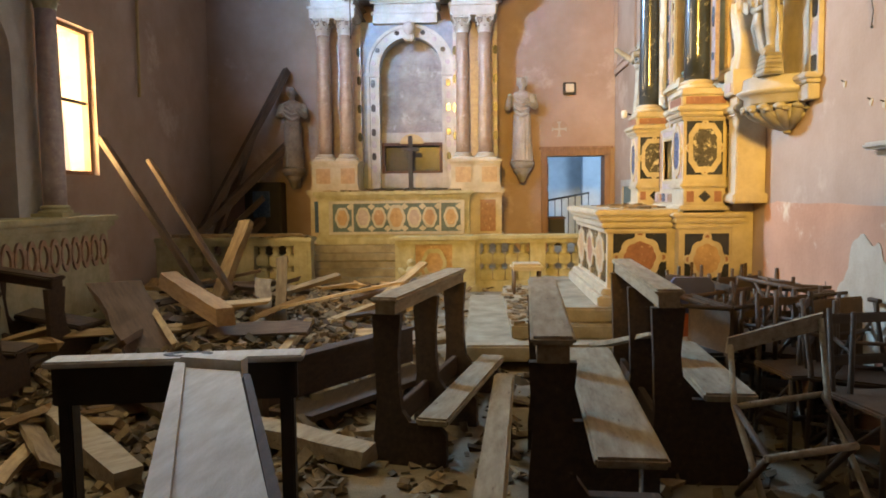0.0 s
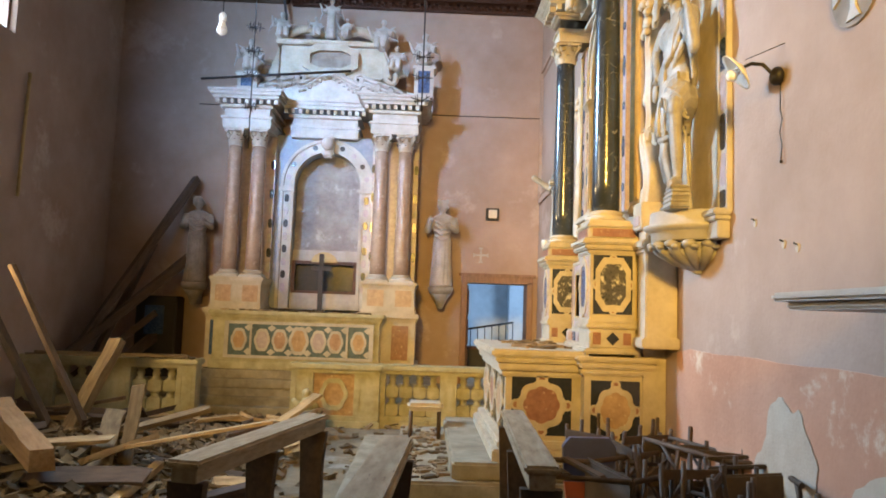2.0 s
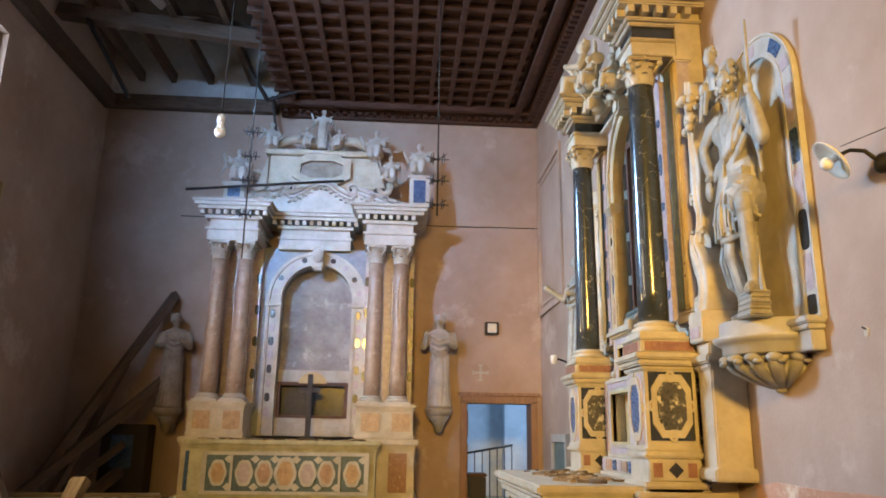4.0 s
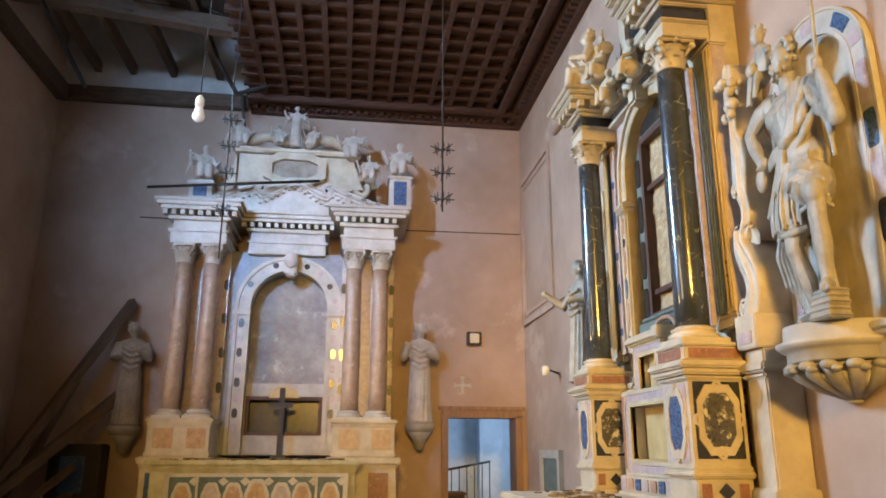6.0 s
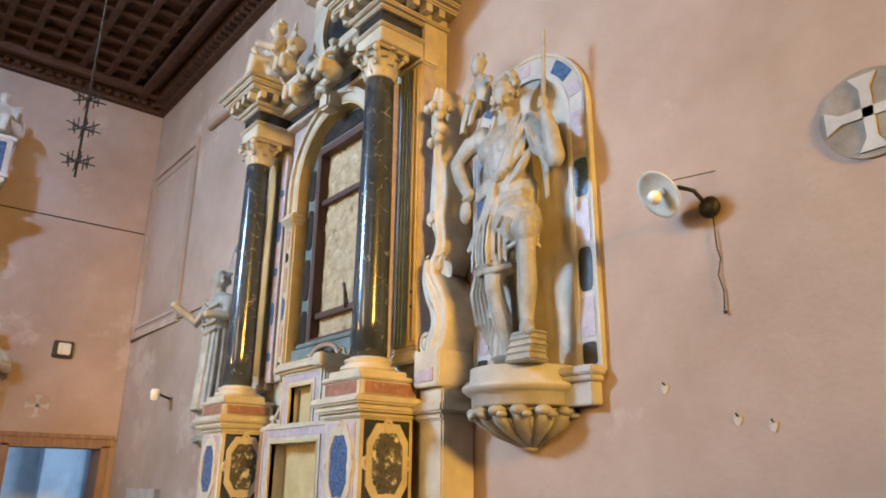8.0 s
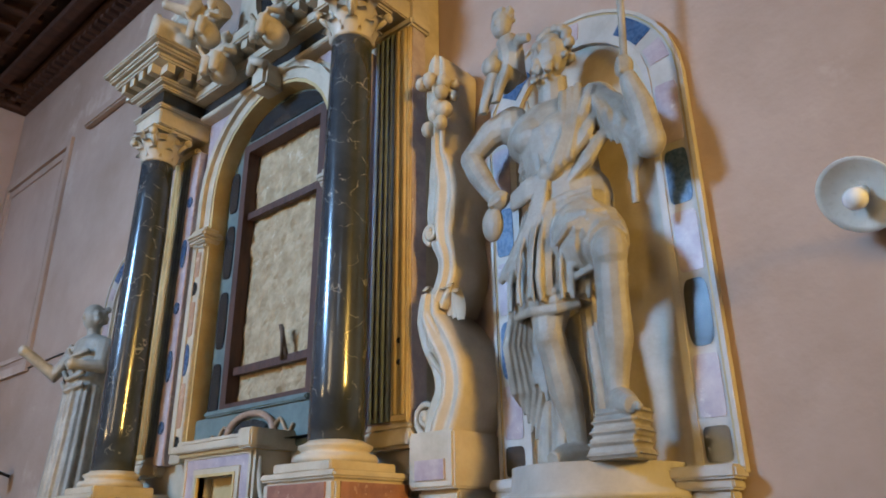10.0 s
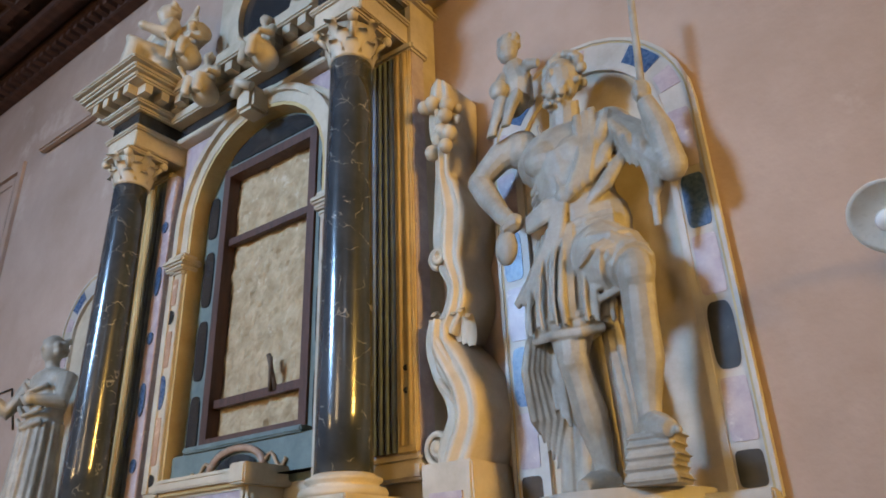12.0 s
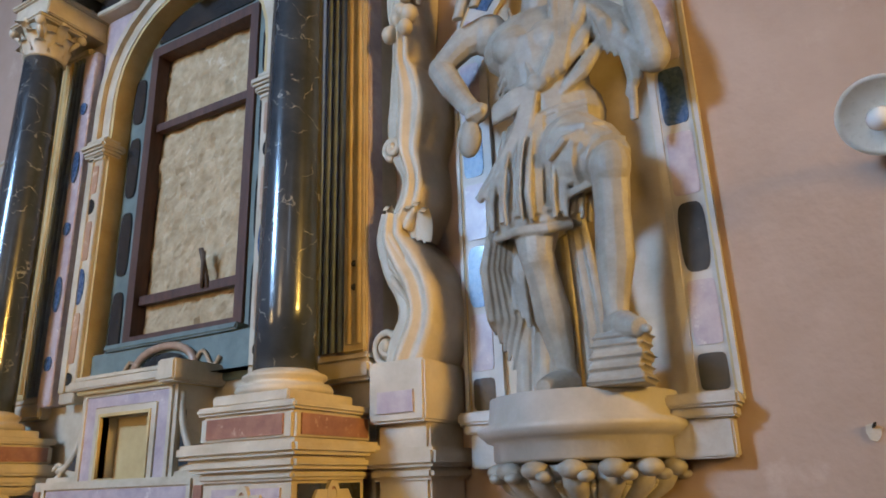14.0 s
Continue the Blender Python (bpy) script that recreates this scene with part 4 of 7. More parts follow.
# volute buttresses at both ends of the altar
def volute(bm, y, s):
    box(bm, 3.76, 3.995, y - 0.10, y + 0.10, 1.42, 2.29, 0.01)
    moulding(bm, 3.76, 3.995, y - 0.10, y + 0.10, ((0.03, 1.42, 1.50), (0.02, 2.11, 2.15), (0.04, 2.15, 2.21)))
    box(bm, 3.72, 3.995, y - 0.11, y + 0.11, 2.29, 2.46, 0.008)

    def ribbon(path, depth):
        """A ribbed scroll band; path holds (offset along the wall, height, half width)."""
        pts, n = [], len(path)
        for k in range((n - 1) * 6 + 1):
            i, f = min(k // 6, n - 2), (k - 6 * min(k // 6, n - 2)) / 6
            q = [path[min(max(j, 0), n - 1)] for j in (i - 1, i, i + 1, i + 2)]
            pts.append([0.5 * (2 * q[1][c] + (q[2][c] - q[0][c]) * f + (2 * q[0][c] - 5 * q[1][c] + 4 * q[2][c] - q[3][c]) * f * f + (3 * q[1][c] - q[0][c] - 3 * q[2][c] + q[3][c]) * f ** 3) for c in range(3)])
        prev = None
        for k, (dy, z, w) in enumerate(pts):
            t0, t1 = pts[max(k - 1, 0)], pts[min(k + 1, len(pts) - 1)]
            tan = Vector((t1[0] - t0[0], t1[1] - t0[1])).normalized()
            row = []
            for u in range(17):
                uu = u / 8 - 1
                rib = 0.012 * math.cos(uu * 3 * math.pi) * (1 if abs(uu) < 0.95 else 0)
                d = depth * max(0.0, 1 - abs(uu) ** 3.5) ** 0.5 + rib
                row.append(bm.verts.new((3.93 - d if abs(uu) < 0.99 else 3.99, y - s * (dy - tan.y * w * uu), z + tan.x * w * uu)))
            if prev:
                for u in range(16):
                    bm.faces.new((prev[u], prev[u + 1], row[u + 1], row[u])).smooth = True
            prev = row
    ribbon([(0.03, 2.44, 0.07), (0.0, 2.50, 0.10), (-0.045, 2.60, 0.095), (-0.03, 2.70, 0.10), (0.02, 2.79, 0.10), (0.06, 2.88, 0.075), (0.05, 2.97, 0.055)], 0.17)
    ribbon([(0.03, 2.93, 0.06), (-0.02, 3.02, 0.06), (-0.03, 3.10, 0.06), (0.0, 3.20, 0.08), (0.0, 3.30, 0.105), (-0.01, 3.40, 0.105), (0.0, 3.50, 0.08), (0.01, 3.57, 0.05), (0.01, 3.68, 0.05), (0.02, 3.80, 0.07), (0.01, 3.98, 0.07), (0, 4.03, 0.03)], 0.15)
    for dy, z, r in ((0.075, 2.52, 0.062), (0.045, 3.22, 0.042)):
        pts = [(3.79 - 0.012 * k / 26, y - s * (dy + r * (1 - 0.85 * k / 26) * math.cos(10 * k / 26 - 1.6)), z + r * (1 - 0.85 * k / 26) * math.sin(10 * k / 26 - 1.6)) for k in range(27)]
        tube(bm, pts, 0.013, 6)
        ball(bm, (3.785, y - s * dy, z), r * 0.4, 10)
        lathe(bm, [(r, 0), (r * 0.9, 0.03), (0, 0.03)], 0, 0, 16)
        disc = [v for v in bm.verts if abs(v.co.x) < 0.2]
        bmesh.ops.rotate(bm, matrix=Matrix.Rotation(radians(-90), 3, "Y"), verts=disc)
        bmesh.ops.translate(bm, vec=(3.83, y - s * dy, z), verts=disc)
    # acanthus leaves at the waist, a garland of fruit near the top
    for k in range(6):
        w = -0.07 + 0.028 * k
        leaf(bm, (3.83, y + w, 2.86 + 0.012 * (k % 3)), (-1, w * 3, 0), 0.14 + 0.02 * (k % 2), 0.020, 0.05)
    for k in range(4):
        tube(bm, [(3.80, y - s * 0.09, 2.98 - 0.06 * k), (3.77, y - s * (0.06 - 0.01 * k), 2.90 - 0.06 * k), (3.78, y - s * (0.0 - 0.01 * k), 2.80 - 0.05 * k), (3.80, y + s * 0.03, 2.72 - 0.04 * k)], [0.006, 0.016, 0.014, 0.004], 7)
    rf = random.Random(int(y * 10))
    for k in range(20):
        ball(bm, (3.80 + rf.uniform(-0.04, 0.04), y + rf.uniform(-0.08, 0.08), 3.80 + rf.uniform(-0.12, 0.12)), rf.uniform(0.02, 0.04), 10)
    for k in range(7):
        ball(bm, (3.80, y - 0.06 + 0.02 * k, 3.345), 0.009, 6)


for y, s in ((6.09, -1), (8.57, 1)):
    bm = B()
    volute(bm, y, s)
    for v in bm.verts:
        if v.co.z > 2.43:
            v.co.z = 2.46 + (v.co.z - 2.43) * 1.075
    v = part("volute_buttress", bm, MARBLE, altar, "carved scrolling side volute with leaves")
    quick("volute_inlay", lambda bm: box(bm, 3.712, 3.73, y - 0.07, y + 0.07, 2.32, 2.39), LILAC, altar)

# ---------- bracket, inlaid panel and the saint with the child ----------
SY = 5.55


def saint_panel(y, m=1):
    p = thing("statue_niche", (RX, y, 2.2), "arched white marble wall panel inlaid with blue and lilac stones", "wall panel")
    zs, half = 3.72, 0.446
    by = y + 0.035
    quick("panel_border", lambda bm: ring(bm, arch_line(y, half - 0.13, 2.3, zs), arch_line(y, half, 2.3, zs), 3.968, 3.998, "x"), WHITE, p)
    quick("outer_bead", lambda bm: ring(bm, arch_line(y, half - 0.010, 2.3, zs), arch_line(y, half + 0.004, 2.3, zs), 3.962, 3.998, "x"), WHITE, p)
    quick("ochre_fillet", lambda bm: ring(bm, arch_line(y, half - 0.018, 2.3, zs), arch_line(y, half - 0.011, 2.3, zs), 3.966, 3.997, "x"), GOLD, p)
    quick("inner_bead", lambda bm: ring(bm, arch_line(y, half - 0.145, 2.3, zs), arch_line(y, half - 0.12, 2.3, zs), 3.963, 3.998, "x"), WHITE, p)
    quick("panel_field", lambda bm: prism(bm, arch_line(y, half - 0.14, 2.3, zs), 3.985, 3.999, "x"), MARBLE, p)
    for s in (-1, 1):
        c = y + s * (half - 0.068)
        for z, h, mm, pw in ((2.385, 0.055, BLACK, 6), (2.565, 0.10, LILAC, 10), (2.805, 0.115, BLUEM if s > 0 else BLACK, 4), (3.055, 0.11, LILAC, 10), (3.30, 0.105, BLUEM, 6), (3.56, 0.125, LILAC, 10)):
            quick("border_inlay", lambda bm: prism(bm, oval(c, z, 0.042, h, 20, pw), 3.965, 3.972, "x"), mm, p)
    for a, mm in ((0.30, LILAC), (0.75, BLUEM), (1.57, LILAC), (2.39, BLUEM), (2.84, LILAC)):
        w = 0.19 if mm is BLUEM else 0.12
        rr = half - 0.068
        pts = [(y + (rr + 0.04) * math.cos(a - w + 2 * w * k / 8), zs + (rr + 0.04) * math.sin(a - w + 2 * w * k / 8)) for k in range(9)] + [(y + (rr - 0.04) * math.cos(a + w - 2 * w * k / 8), zs + (rr - 0.04) * math.sin(a + w - 2 * w * k / 8)) for k in range(9)]
        quick("arch_inlay", lambda bm: prism(bm, pts, 3.965, 3.972, "x"), mm, p)
    quick("panel_ledge", lambda bm: (box(bm, 3.92, 3.998, y - half + 0.03, y + half - 0.03, 2.14, 2.25, 0.006), box(bm, 3.90, 3.998, y - half + 0.015, y + half - 0.015, 2.25, 2.28, 0.006), box(bm, 3.885, 3.998, y - half, y + half, 2.28, 2.32, 0.008)), WHITE, p)
    b = thing("wall_bracket", (RX, by, 1.85), "half-round carved stone bracket with leaf ornament", "bracket")
    def top(bm):
        prof = [(0.02, 2.145), (0.27, 2.145), (0.29, 2.155), (0.29, 2.205), (0.31, 2.212), (0.335, 2.235), (0.335, 2.25), (0.30, 2.265), (0.295, 2.34), (0.01, 2.345)]
        lathe(bm, prof, 0, 0, 32, 90, 270)
        bmesh.ops.scale(bm, vec=(1.12, 1.0, 1.0), verts=bm.verts)
        bmesh.ops.translate(bm, vec=(3.99, by, 0), verts=bm.verts)
    quick("bracket_top", top, DIM_STONE if m > 1 else WHITE, b)
    def cup(bm):
        lathe(bm, [(0.0, 1.78), (0.035, 1.79), (0.045, 1.815), (0.03, 1.83), (0.06, 1.85), (0.14, 1.92), (0.21, 2.0), (0.25, 2.09), (0.0, 2.1)], 0, 0, 28, 90, 270)
        for k in range(8):
            a = radians(98 + 23.4 * k)
            tube(bm, [(0.05 * math.cos(a), 0.05 * math.sin(a), 1.83), (0.15 * math.cos(a), 0.15 * math.sin(a), 1.91), (0.225 * math.cos(a), 0.225 * math.sin(a), 2.0), (0.265 * math.cos(a), 0.265 * math.sin(a), 2.08)], [0.015, 0.03, 0.04, 0.035], 8)
            ball(bm, (0.27 * math.cos(a), 0.27 * math.sin(a), 2.07), 0.042, 10)
            ball(bm, (0.285 * math.cos(a + 0.13), 0.285 * math.sin(a + 0.13), 2.04), 0.026, 8)
            for q in range(3):
                ball(bm, ((0.13 + 0.05 * q) * math.cos(a + 0.2), (0.13 + 0.05 * q) * math.sin(a + 0.2), 1.91 + 0.05 * q), 0.017, 6)
            a += 0.2
            tube(bm, [(0.06 * math.cos(a), 0.06 * math.sin(a), 1.85), (0.16 * math.cos(a), 0.16 * math.sin(a), 1.92), (0.235 * math.cos(a), 0.235 * math.sin(a), 2.0)], [0.008, 0.012, 0.012], 6)
        bmesh.ops.scale(bm, vec=(1.12, 1.0, 0.64), verts=bm.verts)
        bmesh.ops.translate(bm, vec=(3.985, by, 2.1 * 0.36 + 0.042), verts=bm.verts)
    quick("bracket_cup", cup, STONE, b, "fluted leaf-carved underside of the bracket")


saint_panel(5.51)
saint_panel(9.13)


def saint(bm):
    T = lambda pts, r, seg=12: tube(bm, pts, r, seg)
    rnd = random.Random(5)
    # standing right leg
    T([(3.77, 5.55, 3.00), (3.72, 5.555, 2.86), (3.68, 5.55, 2.75), (3.70, 5.54, 2.68), (3.735, 5.53, 2.58), (3.76, 5.515, 2.45), (3.765, 5.51, 2.39)], [0.10, 0.080, 0.054, 0.050, 0.056, 0.036, 0.031])
    ball(bm, (3.668, 5.55, 2.745), (0.04, 0.048, 0.05))
    T([(3.775, 5.505, 2.375), (3.70, 5.53, 2.37), (3.635, 5.55, 2.355)], [0.042, 0.038, 0.024])
    # raised left leg, foot on flat rocks
    T([(3.79, 5.42, 3.03), (3.71, 5.35, 3.02), (3.64, 5.30, 2.97)], [0.115, 0.096, 0.074])
    ball(bm, (3.628, 5.293, 2.95), (0.062, 0.060, 0.068))
    T([(3.635, 5.297, 2.93), (3.645, 5.305, 2.82), (3.665, 5.315, 2.70), (3.68, 5.33, 2.58), (3.68, 5.335, 2.52)], [0.055, 0.052, 0.056, 0.038, 0.034])
    T([(3.69, 5.34, 2.515), (3.63, 5.30, 2.505), (3.575, 5.255, 2.485)], [0.042, 0.040, 0.026])
    for k in range(4):
        ball(bm, (3.575 + 0.012 * k, 5.235 + 0.022 * k, 2.478), 0.013, 8)
    for k, z in enumerate((2.352, 2.385, 2.418, 2.45, 2.475)):
        box(bm, 3.57 + 0.006 * k, 3.76, 5.245 + 0.008 * (k % 2), 5.42 - 0.006 * k, z - 0.014, z + 0.014, 0.012)
    # hips and short tunic with deep folds and a rolled hem
    ball(bm, (3.79, 5.49, 3.02), (0.13, 0.165, 0.13))
    ball(bm, (3.78, 5.56, 2.93), (0.135, 0.14, 0.12))
    T([(3.78, 5.52, 3.16), (3.77, 5.54, 3.02), (3.765, 5.56, 2.86)], [0.115, 0.135, 0.135], 18)
    T([(3.77, 5.46, 3.04), (3.70, 5.40, 3.03), (3.66, 5.34, 3.0)], [0.13, 0.118, 0.092], 16)
    for k in range(9):
        a = radians(92 + 16 * k + 5 * ((k * 7) % 3))
        w = 0.008 + 0.006 * ((k * 5) % 3)
        T([(3.78 + 0.125 * math.cos(a), 5.51 + 0.14 * math.sin(a), 3.16), (3.775 + 0.15 * math.cos(a + 0.08), 5.535 + 0.155 * math.sin(a + 0.08), 3.0), (3.775 + 0.15 * math.cos(a + 0.2), 5.56 + 0.145 * math.sin(a + 0.2), 2.86)], [w * 0.7, w, w * 1.2], 6)
    for k in range(3):
        T([(3.80, 5.705, 2.85 + 0.022 * k), (3.70, 5.68 - 0.004 * k, 2.835 + 0.022 * k), (3.635, 5.59, 2.825 + 0.025 * k), (3.64, 5.50, 2.815 + 0.028 * k), (3.70, 5.44, 2.83 + 0.03 * k)], 0.016, 7)
    # cloth drawn over the raised thigh
    for k in (0, 1, 2.6, 4, 4.8, 6):
        T([(3.66 + 0.008 * k, 5.50 + 0.008 * k, 3.06 - 0.032 * k), (3.615 + 0.006 * k, 5.42, 3.085 - 0.030 * k), (3.60 + 0.012 * k, 5.35 - 0.006 * k, 3.07 - 0.022 * k), (3.66 + 0.016 * k, 5.25 + 0.006 * k, 3.02 - 0.022 * k)], [0.010, 0.014, 0.015, 0.011], 6)
    # deep pleats of the tunic skirt and of the sash
    for k in (0, 1.4, 2.3, 4, 5.5, 6.2, 8.1, 9, 10.7, 12):
        a = radians(95 + 13.5 * k)
        q = 0.006 + 0.006 * abs(math.sin(k * 2.3))
        T([(3.775 + 0.13 * math.cos(a), 5.515 + 0.15 * math.sin(a), 3.13), (3.77 + 0.165 * math.cos(a + 0.06), 5.535 + 0.17 * math.sin(a + 0.06), 3.02), (3.77 + 0.175 * math.cos(a + 0.12), 5.555 + 0.17 * math.sin(a + 0.12), 2.92), (3.77 + 0.17 * math.cos(a + 0.2), 5.565 + 0.165 * math.sin(a + 0.2), 2.84)], [q * 0.5, q, q * 1.2, q * 0.9], 6)
    for k in range(6):
        T([(3.60 + 0.012 * k, 5.47 - 0.03 * k, 3.00 - 0.008 * k), (3.575 + 0.01 * k, 5.41 - 0.026 * k, 3.04 - 0.012 * k), (3.60 + 0.012 * k, 5.36 - 0.022 * k, 3.06 - 0.014 * k)], [0.007, 0.014, 0.007], 6)
    for k in range(5):
        T([(3.80 - 0.012 * k, 5.66 + 0.012 * k, 2.92), (3.80 - 0.02 * k, 5.69 + 0.012 * k, 2.75), (3.83 - 0.015 * k, 5.66 + 0.02 * k, 2.60), (3.84, 5.70 + 0.012 * k, 2.44 + 0.03 * k)], [0.012, 0.018, 0.016, 0.006], 6)
    # torso, bare chest, broad back
    ball(bm, (3.79, 5.46, 3.16), (0.115, 0.145, 0.13))
    T([(3.79, 5.47, 3.14), (3.79, 5.50, 3.28), (3.79, 5.52, 3.42)], [0.125, 0.14, 0.15], 16)
    ball(bm, (3.79, 5.53, 3.44), (0.13, 0.19, 0.12))
    ball(bm, (3.695, 5.585, 3.42), (0.055, 0.08, 0.065))
    ball(bm, (3.695, 5.465, 3.40), (0.055, 0.078, 0.065))
    for k in range(3):
        for dy in (-0.032, 0.032):
            ball(bm, (3.672 + 0.006 * k, 5.515 + dy - 0.008 * k, 3.33 - 0.05 * k), (0.022, 0.034, 0.026), 10)
    for k in range(4):
        T([(3.70, 5.62, 3.34 - 0.03 * k), (3.74, 5.655, 3.32 - 0.03 * k), (3.80, 5.665, 3.33 - 0.03 * k)], 0.009, 6)
    ball(bm, (3.79, 5.70, 3.53), 0.075)
    ball(bm, (3.79, 5.345, 3.47), 0.085)
    # open shirt: edge, knot and hanging folds
    for k in (0, 2, 4):
        T([(3.73 - 0.01 * k, 5.385 + 0.012 * k, 3.55 - 0.006 * k), (3.675 - 0.004 * k, 5.385 + 0.010 * k, 3.40 - 0.012 * k), (3.665 - 0.006 * k, 5.42 + 0.014 * k, 3.28 - 0.008 * k), (3.645, 5.495, 3.25 - 0.004 * k)], [0.017, 0.023, 0.025, 0.017], 8)
    for k in (0, 2, 4):
        T([(3.73, 5.33 - 0.008 * k, 3.52 - 0.045 * k), (3.69, 5.36, 3.42 - 0.04 * k), (3.678, 5.43, 3.33 - 0.03 * k)], [0.022, 0.028, 0.012], 8)
    T([(3.73, 5.60, 3.57), (3.672, 5.565, 3.44), (3.648, 5.51, 3.27)], 0.008, 6)
    ball(bm, (3.645, 5.505, 3.25), (0.025, 0.03, 0.028), 10)
    for k in range(4):
        T([(3.645, 5.505, 3.245 - 0.008 * k), (3.65, 5.58 + 0.004 * k, 3.24 - 0.016 * k), (3.665, 5.66, 3.215 - 0.012 * k)], [0.013, 0.018, 0.013], 7)
    for k in range(4):
        T([(3.645, 5.50 + 0.008 * k, 3.24), (3.645, 5.535 + 0.016 * k, 3.12), (3.665, 5.60 + 0.024 * k, 3.01), (3.68, 5.655 + 0.026 * k, 2.955)], [0.012, 0.018, 0.02, 0.016], 7)
    for k in range(3):
        T([(3.69, 5.35, 3.165 - 0.024 * k), (3.665, 5.44, 3.16 - 0.024 * k), (3.67, 5.53, 3.155 - 0.024 * k)], 0.012, 7)
    # right arm, fist on the hip holding the gathered cloth
    T([(3.785, 5.71, 3.54), (3.765, 5.79, 3.52), (3.745, 5.875, 3.45)], [0.066, 0.06, 0.046])
    ball(bm, (3.745, 5.88, 3.445), 0.047)
    T([(3.745, 5.88, 3.445), (3.715, 5.83, 3.36), (3.69, 5.765, 3.27), (3.68, 5.735, 3.24)], [0.047, 0.046, 0.034, 0.03])
    ball(bm, (3.675, 5.72, 3.225), (0.034, 0.045, 0.032))
    for k in range(4):
        ball(bm, (3.648, 5.70 + 0.015 * k, 3.222 - 0.003 * k), 0.013, 8)
    ball(bm, (3.68, 5.755, 3.155), (0.035, 0.045, 0.06))
    # left arm, rolled sleeve, hand round the staff
    T([(3.785, 5.345, 3.47), (3.75, 5.25, 3.38), (3.725, 5.155, 3.265)], [0.075, 0.068, 0.050])
    ball(bm, (3.72, 5.145, 3.255), 0.052)
    T([(3.72, 5.145, 3.255), (3.695, 5.155, 3.36), (3.685, 5.185, 3.48)], [0.050, 0.046, 0.030])
    for k in (0, 1, 3, 5):
        T([(3.72 - 0.002 * k, 5.335 - 0.026 * k, 3.50 - 0.022 * k), (3.68, 5.29 - 0.024 * k, 3.40 - 0.022 * k), (3.73, 5.275 - 0.02 * k, 3.30 - 0.014 * k)], [0.008, 0.016, 0.010], 6)
    T([(3.72, 5.22, 3.30), (3.74, 5.21, 3.21), (3.76, 5.24, 3.17)], [0.03, 0.026, 0.012], 7)
    ball(bm, (3.68, 5.19, 3.515), (0.034, 0.034, 0.042))
    for k in range(4):
        ball(bm, (3.652, 5.195, 3.495 + 0.014 * k), 0.012, 8)
    T([(3.675, 5.165, 3.90), (3.685, 5.19, 3.5), (3.76, 5.23, 3.1)], 0.014, 8)
    # neck, upturned head, curls and beard
    T([(3.78, 5.51, 3.50), (3.73, 5.485, 3.62)], [0.065, 0.056])
    ball(bm, (3.71, 5.475, 3.70), (0.075, 0.066, 0.088))
    ball(bm, (3.643, 5.495, 3.715), (0.022, 0.011, 0.020), 10)
    ball(bm, (3.655, 5.46, 3.735), (0.02, 0.03, 0.012), 8)
    for k in range(90):
        a, b = rnd.uniform(-2.1, 2.1), rnd.uniform(-0.6, 1.4)
        ball(bm, (3.72 + 0.08 * math.cos(a) * math.cos(b), 5.465 + 0.076 * math.sin(a) * math.cos(b), 3.715 + 0.095 * math.sin(b)), rnd.uniform(0.012, 0.022), 8)
    for k in range(46):
        ball(bm, (3.665 + rnd.uniform(-0.02, 0.035), 5.495 + rnd.uniform(-0.05, 0.05), 3.635 + rnd.uniform(-0.04, 0.035)), rnd.uniform(0.010, 0.017), 8)
    # drapery falling behind the legs
    for k in range(6):
        T([(3.86, 5.50 + 0.022 * k, 2.95), (3.875 - 0.01 * (k % 2), 5.51 + 0.028 * k, 2.66), (3.87 - 0.02 * (k % 2), 5.52 + 0.03 * k, 2.36)], [0.02, 0.024, 0.028], 7)
    for k in range(4):
        T([(3.80, 5.47 - 0.012 * k, 2.88), (3.81 - 0.01 * (k % 2), 5.455 - 0.018 * k, 2.6), (3.83, 5.45 - 0.016 * k, 2.36)], [0.014, 0.020, 0.022], 6)
    for k in range(3):
        T([(3.81, 5.63 + 0.012 * k, 2.84), (3.82, 5.645 + 0.014 * k, 2.70 + 0.02 * k), (3.79, 5.62 + 0.02 * k, 2.56 + 0.03 * k)], [0.018, 0.02, 0.008], 6)
    # the child on the shoulder, with a globe
    ball(bm, (3.735, 5.765, 3.955), (0.052, 0.047, 0.06))
    ball(bm, (3.688, 5.772, 3.95), (0.012, 0.010, 0.014), 8)
    for k in range(26):
        a = rnd.uniform(0, 6.28)
        ball(bm, (3.75 + 0.04 * math.cos(a), 5.76 + 0.042 * math.sin(a), 3.985 + rnd.uniform(-0.015, 0.025)), 0.014, 8)
    T([(3.745, 5.755, 3.89), (3.755, 5.735, 3.80), (3.765, 5.73, 3.70)], [0.042, 0.06, 0.066])
    T([(3.735, 5.69, 3.84), (3.70, 5.62, 3.83), (3.69, 5.555, 3.81)], [0.03, 0.025, 0.018])
    T([(3.735, 5.79, 3.84), (3.69, 5.815, 3.78)], [0.028, 0.02])
    ball(bm, (3.68, 5.80, 3.765), 0.04)
    T([(3.74, 5.755, 3.68), (3.66, 5.77, 3.69), (3.665, 5.775, 3.57)], [0.045, 0.038, 0.022])
    T([(3.74, 5.70, 3.68), (3.65, 5.70, 3.69), (3.66, 5.71, 3.59)], [0.042, 0.034, 0.02])


bm = B()
saint(bm)
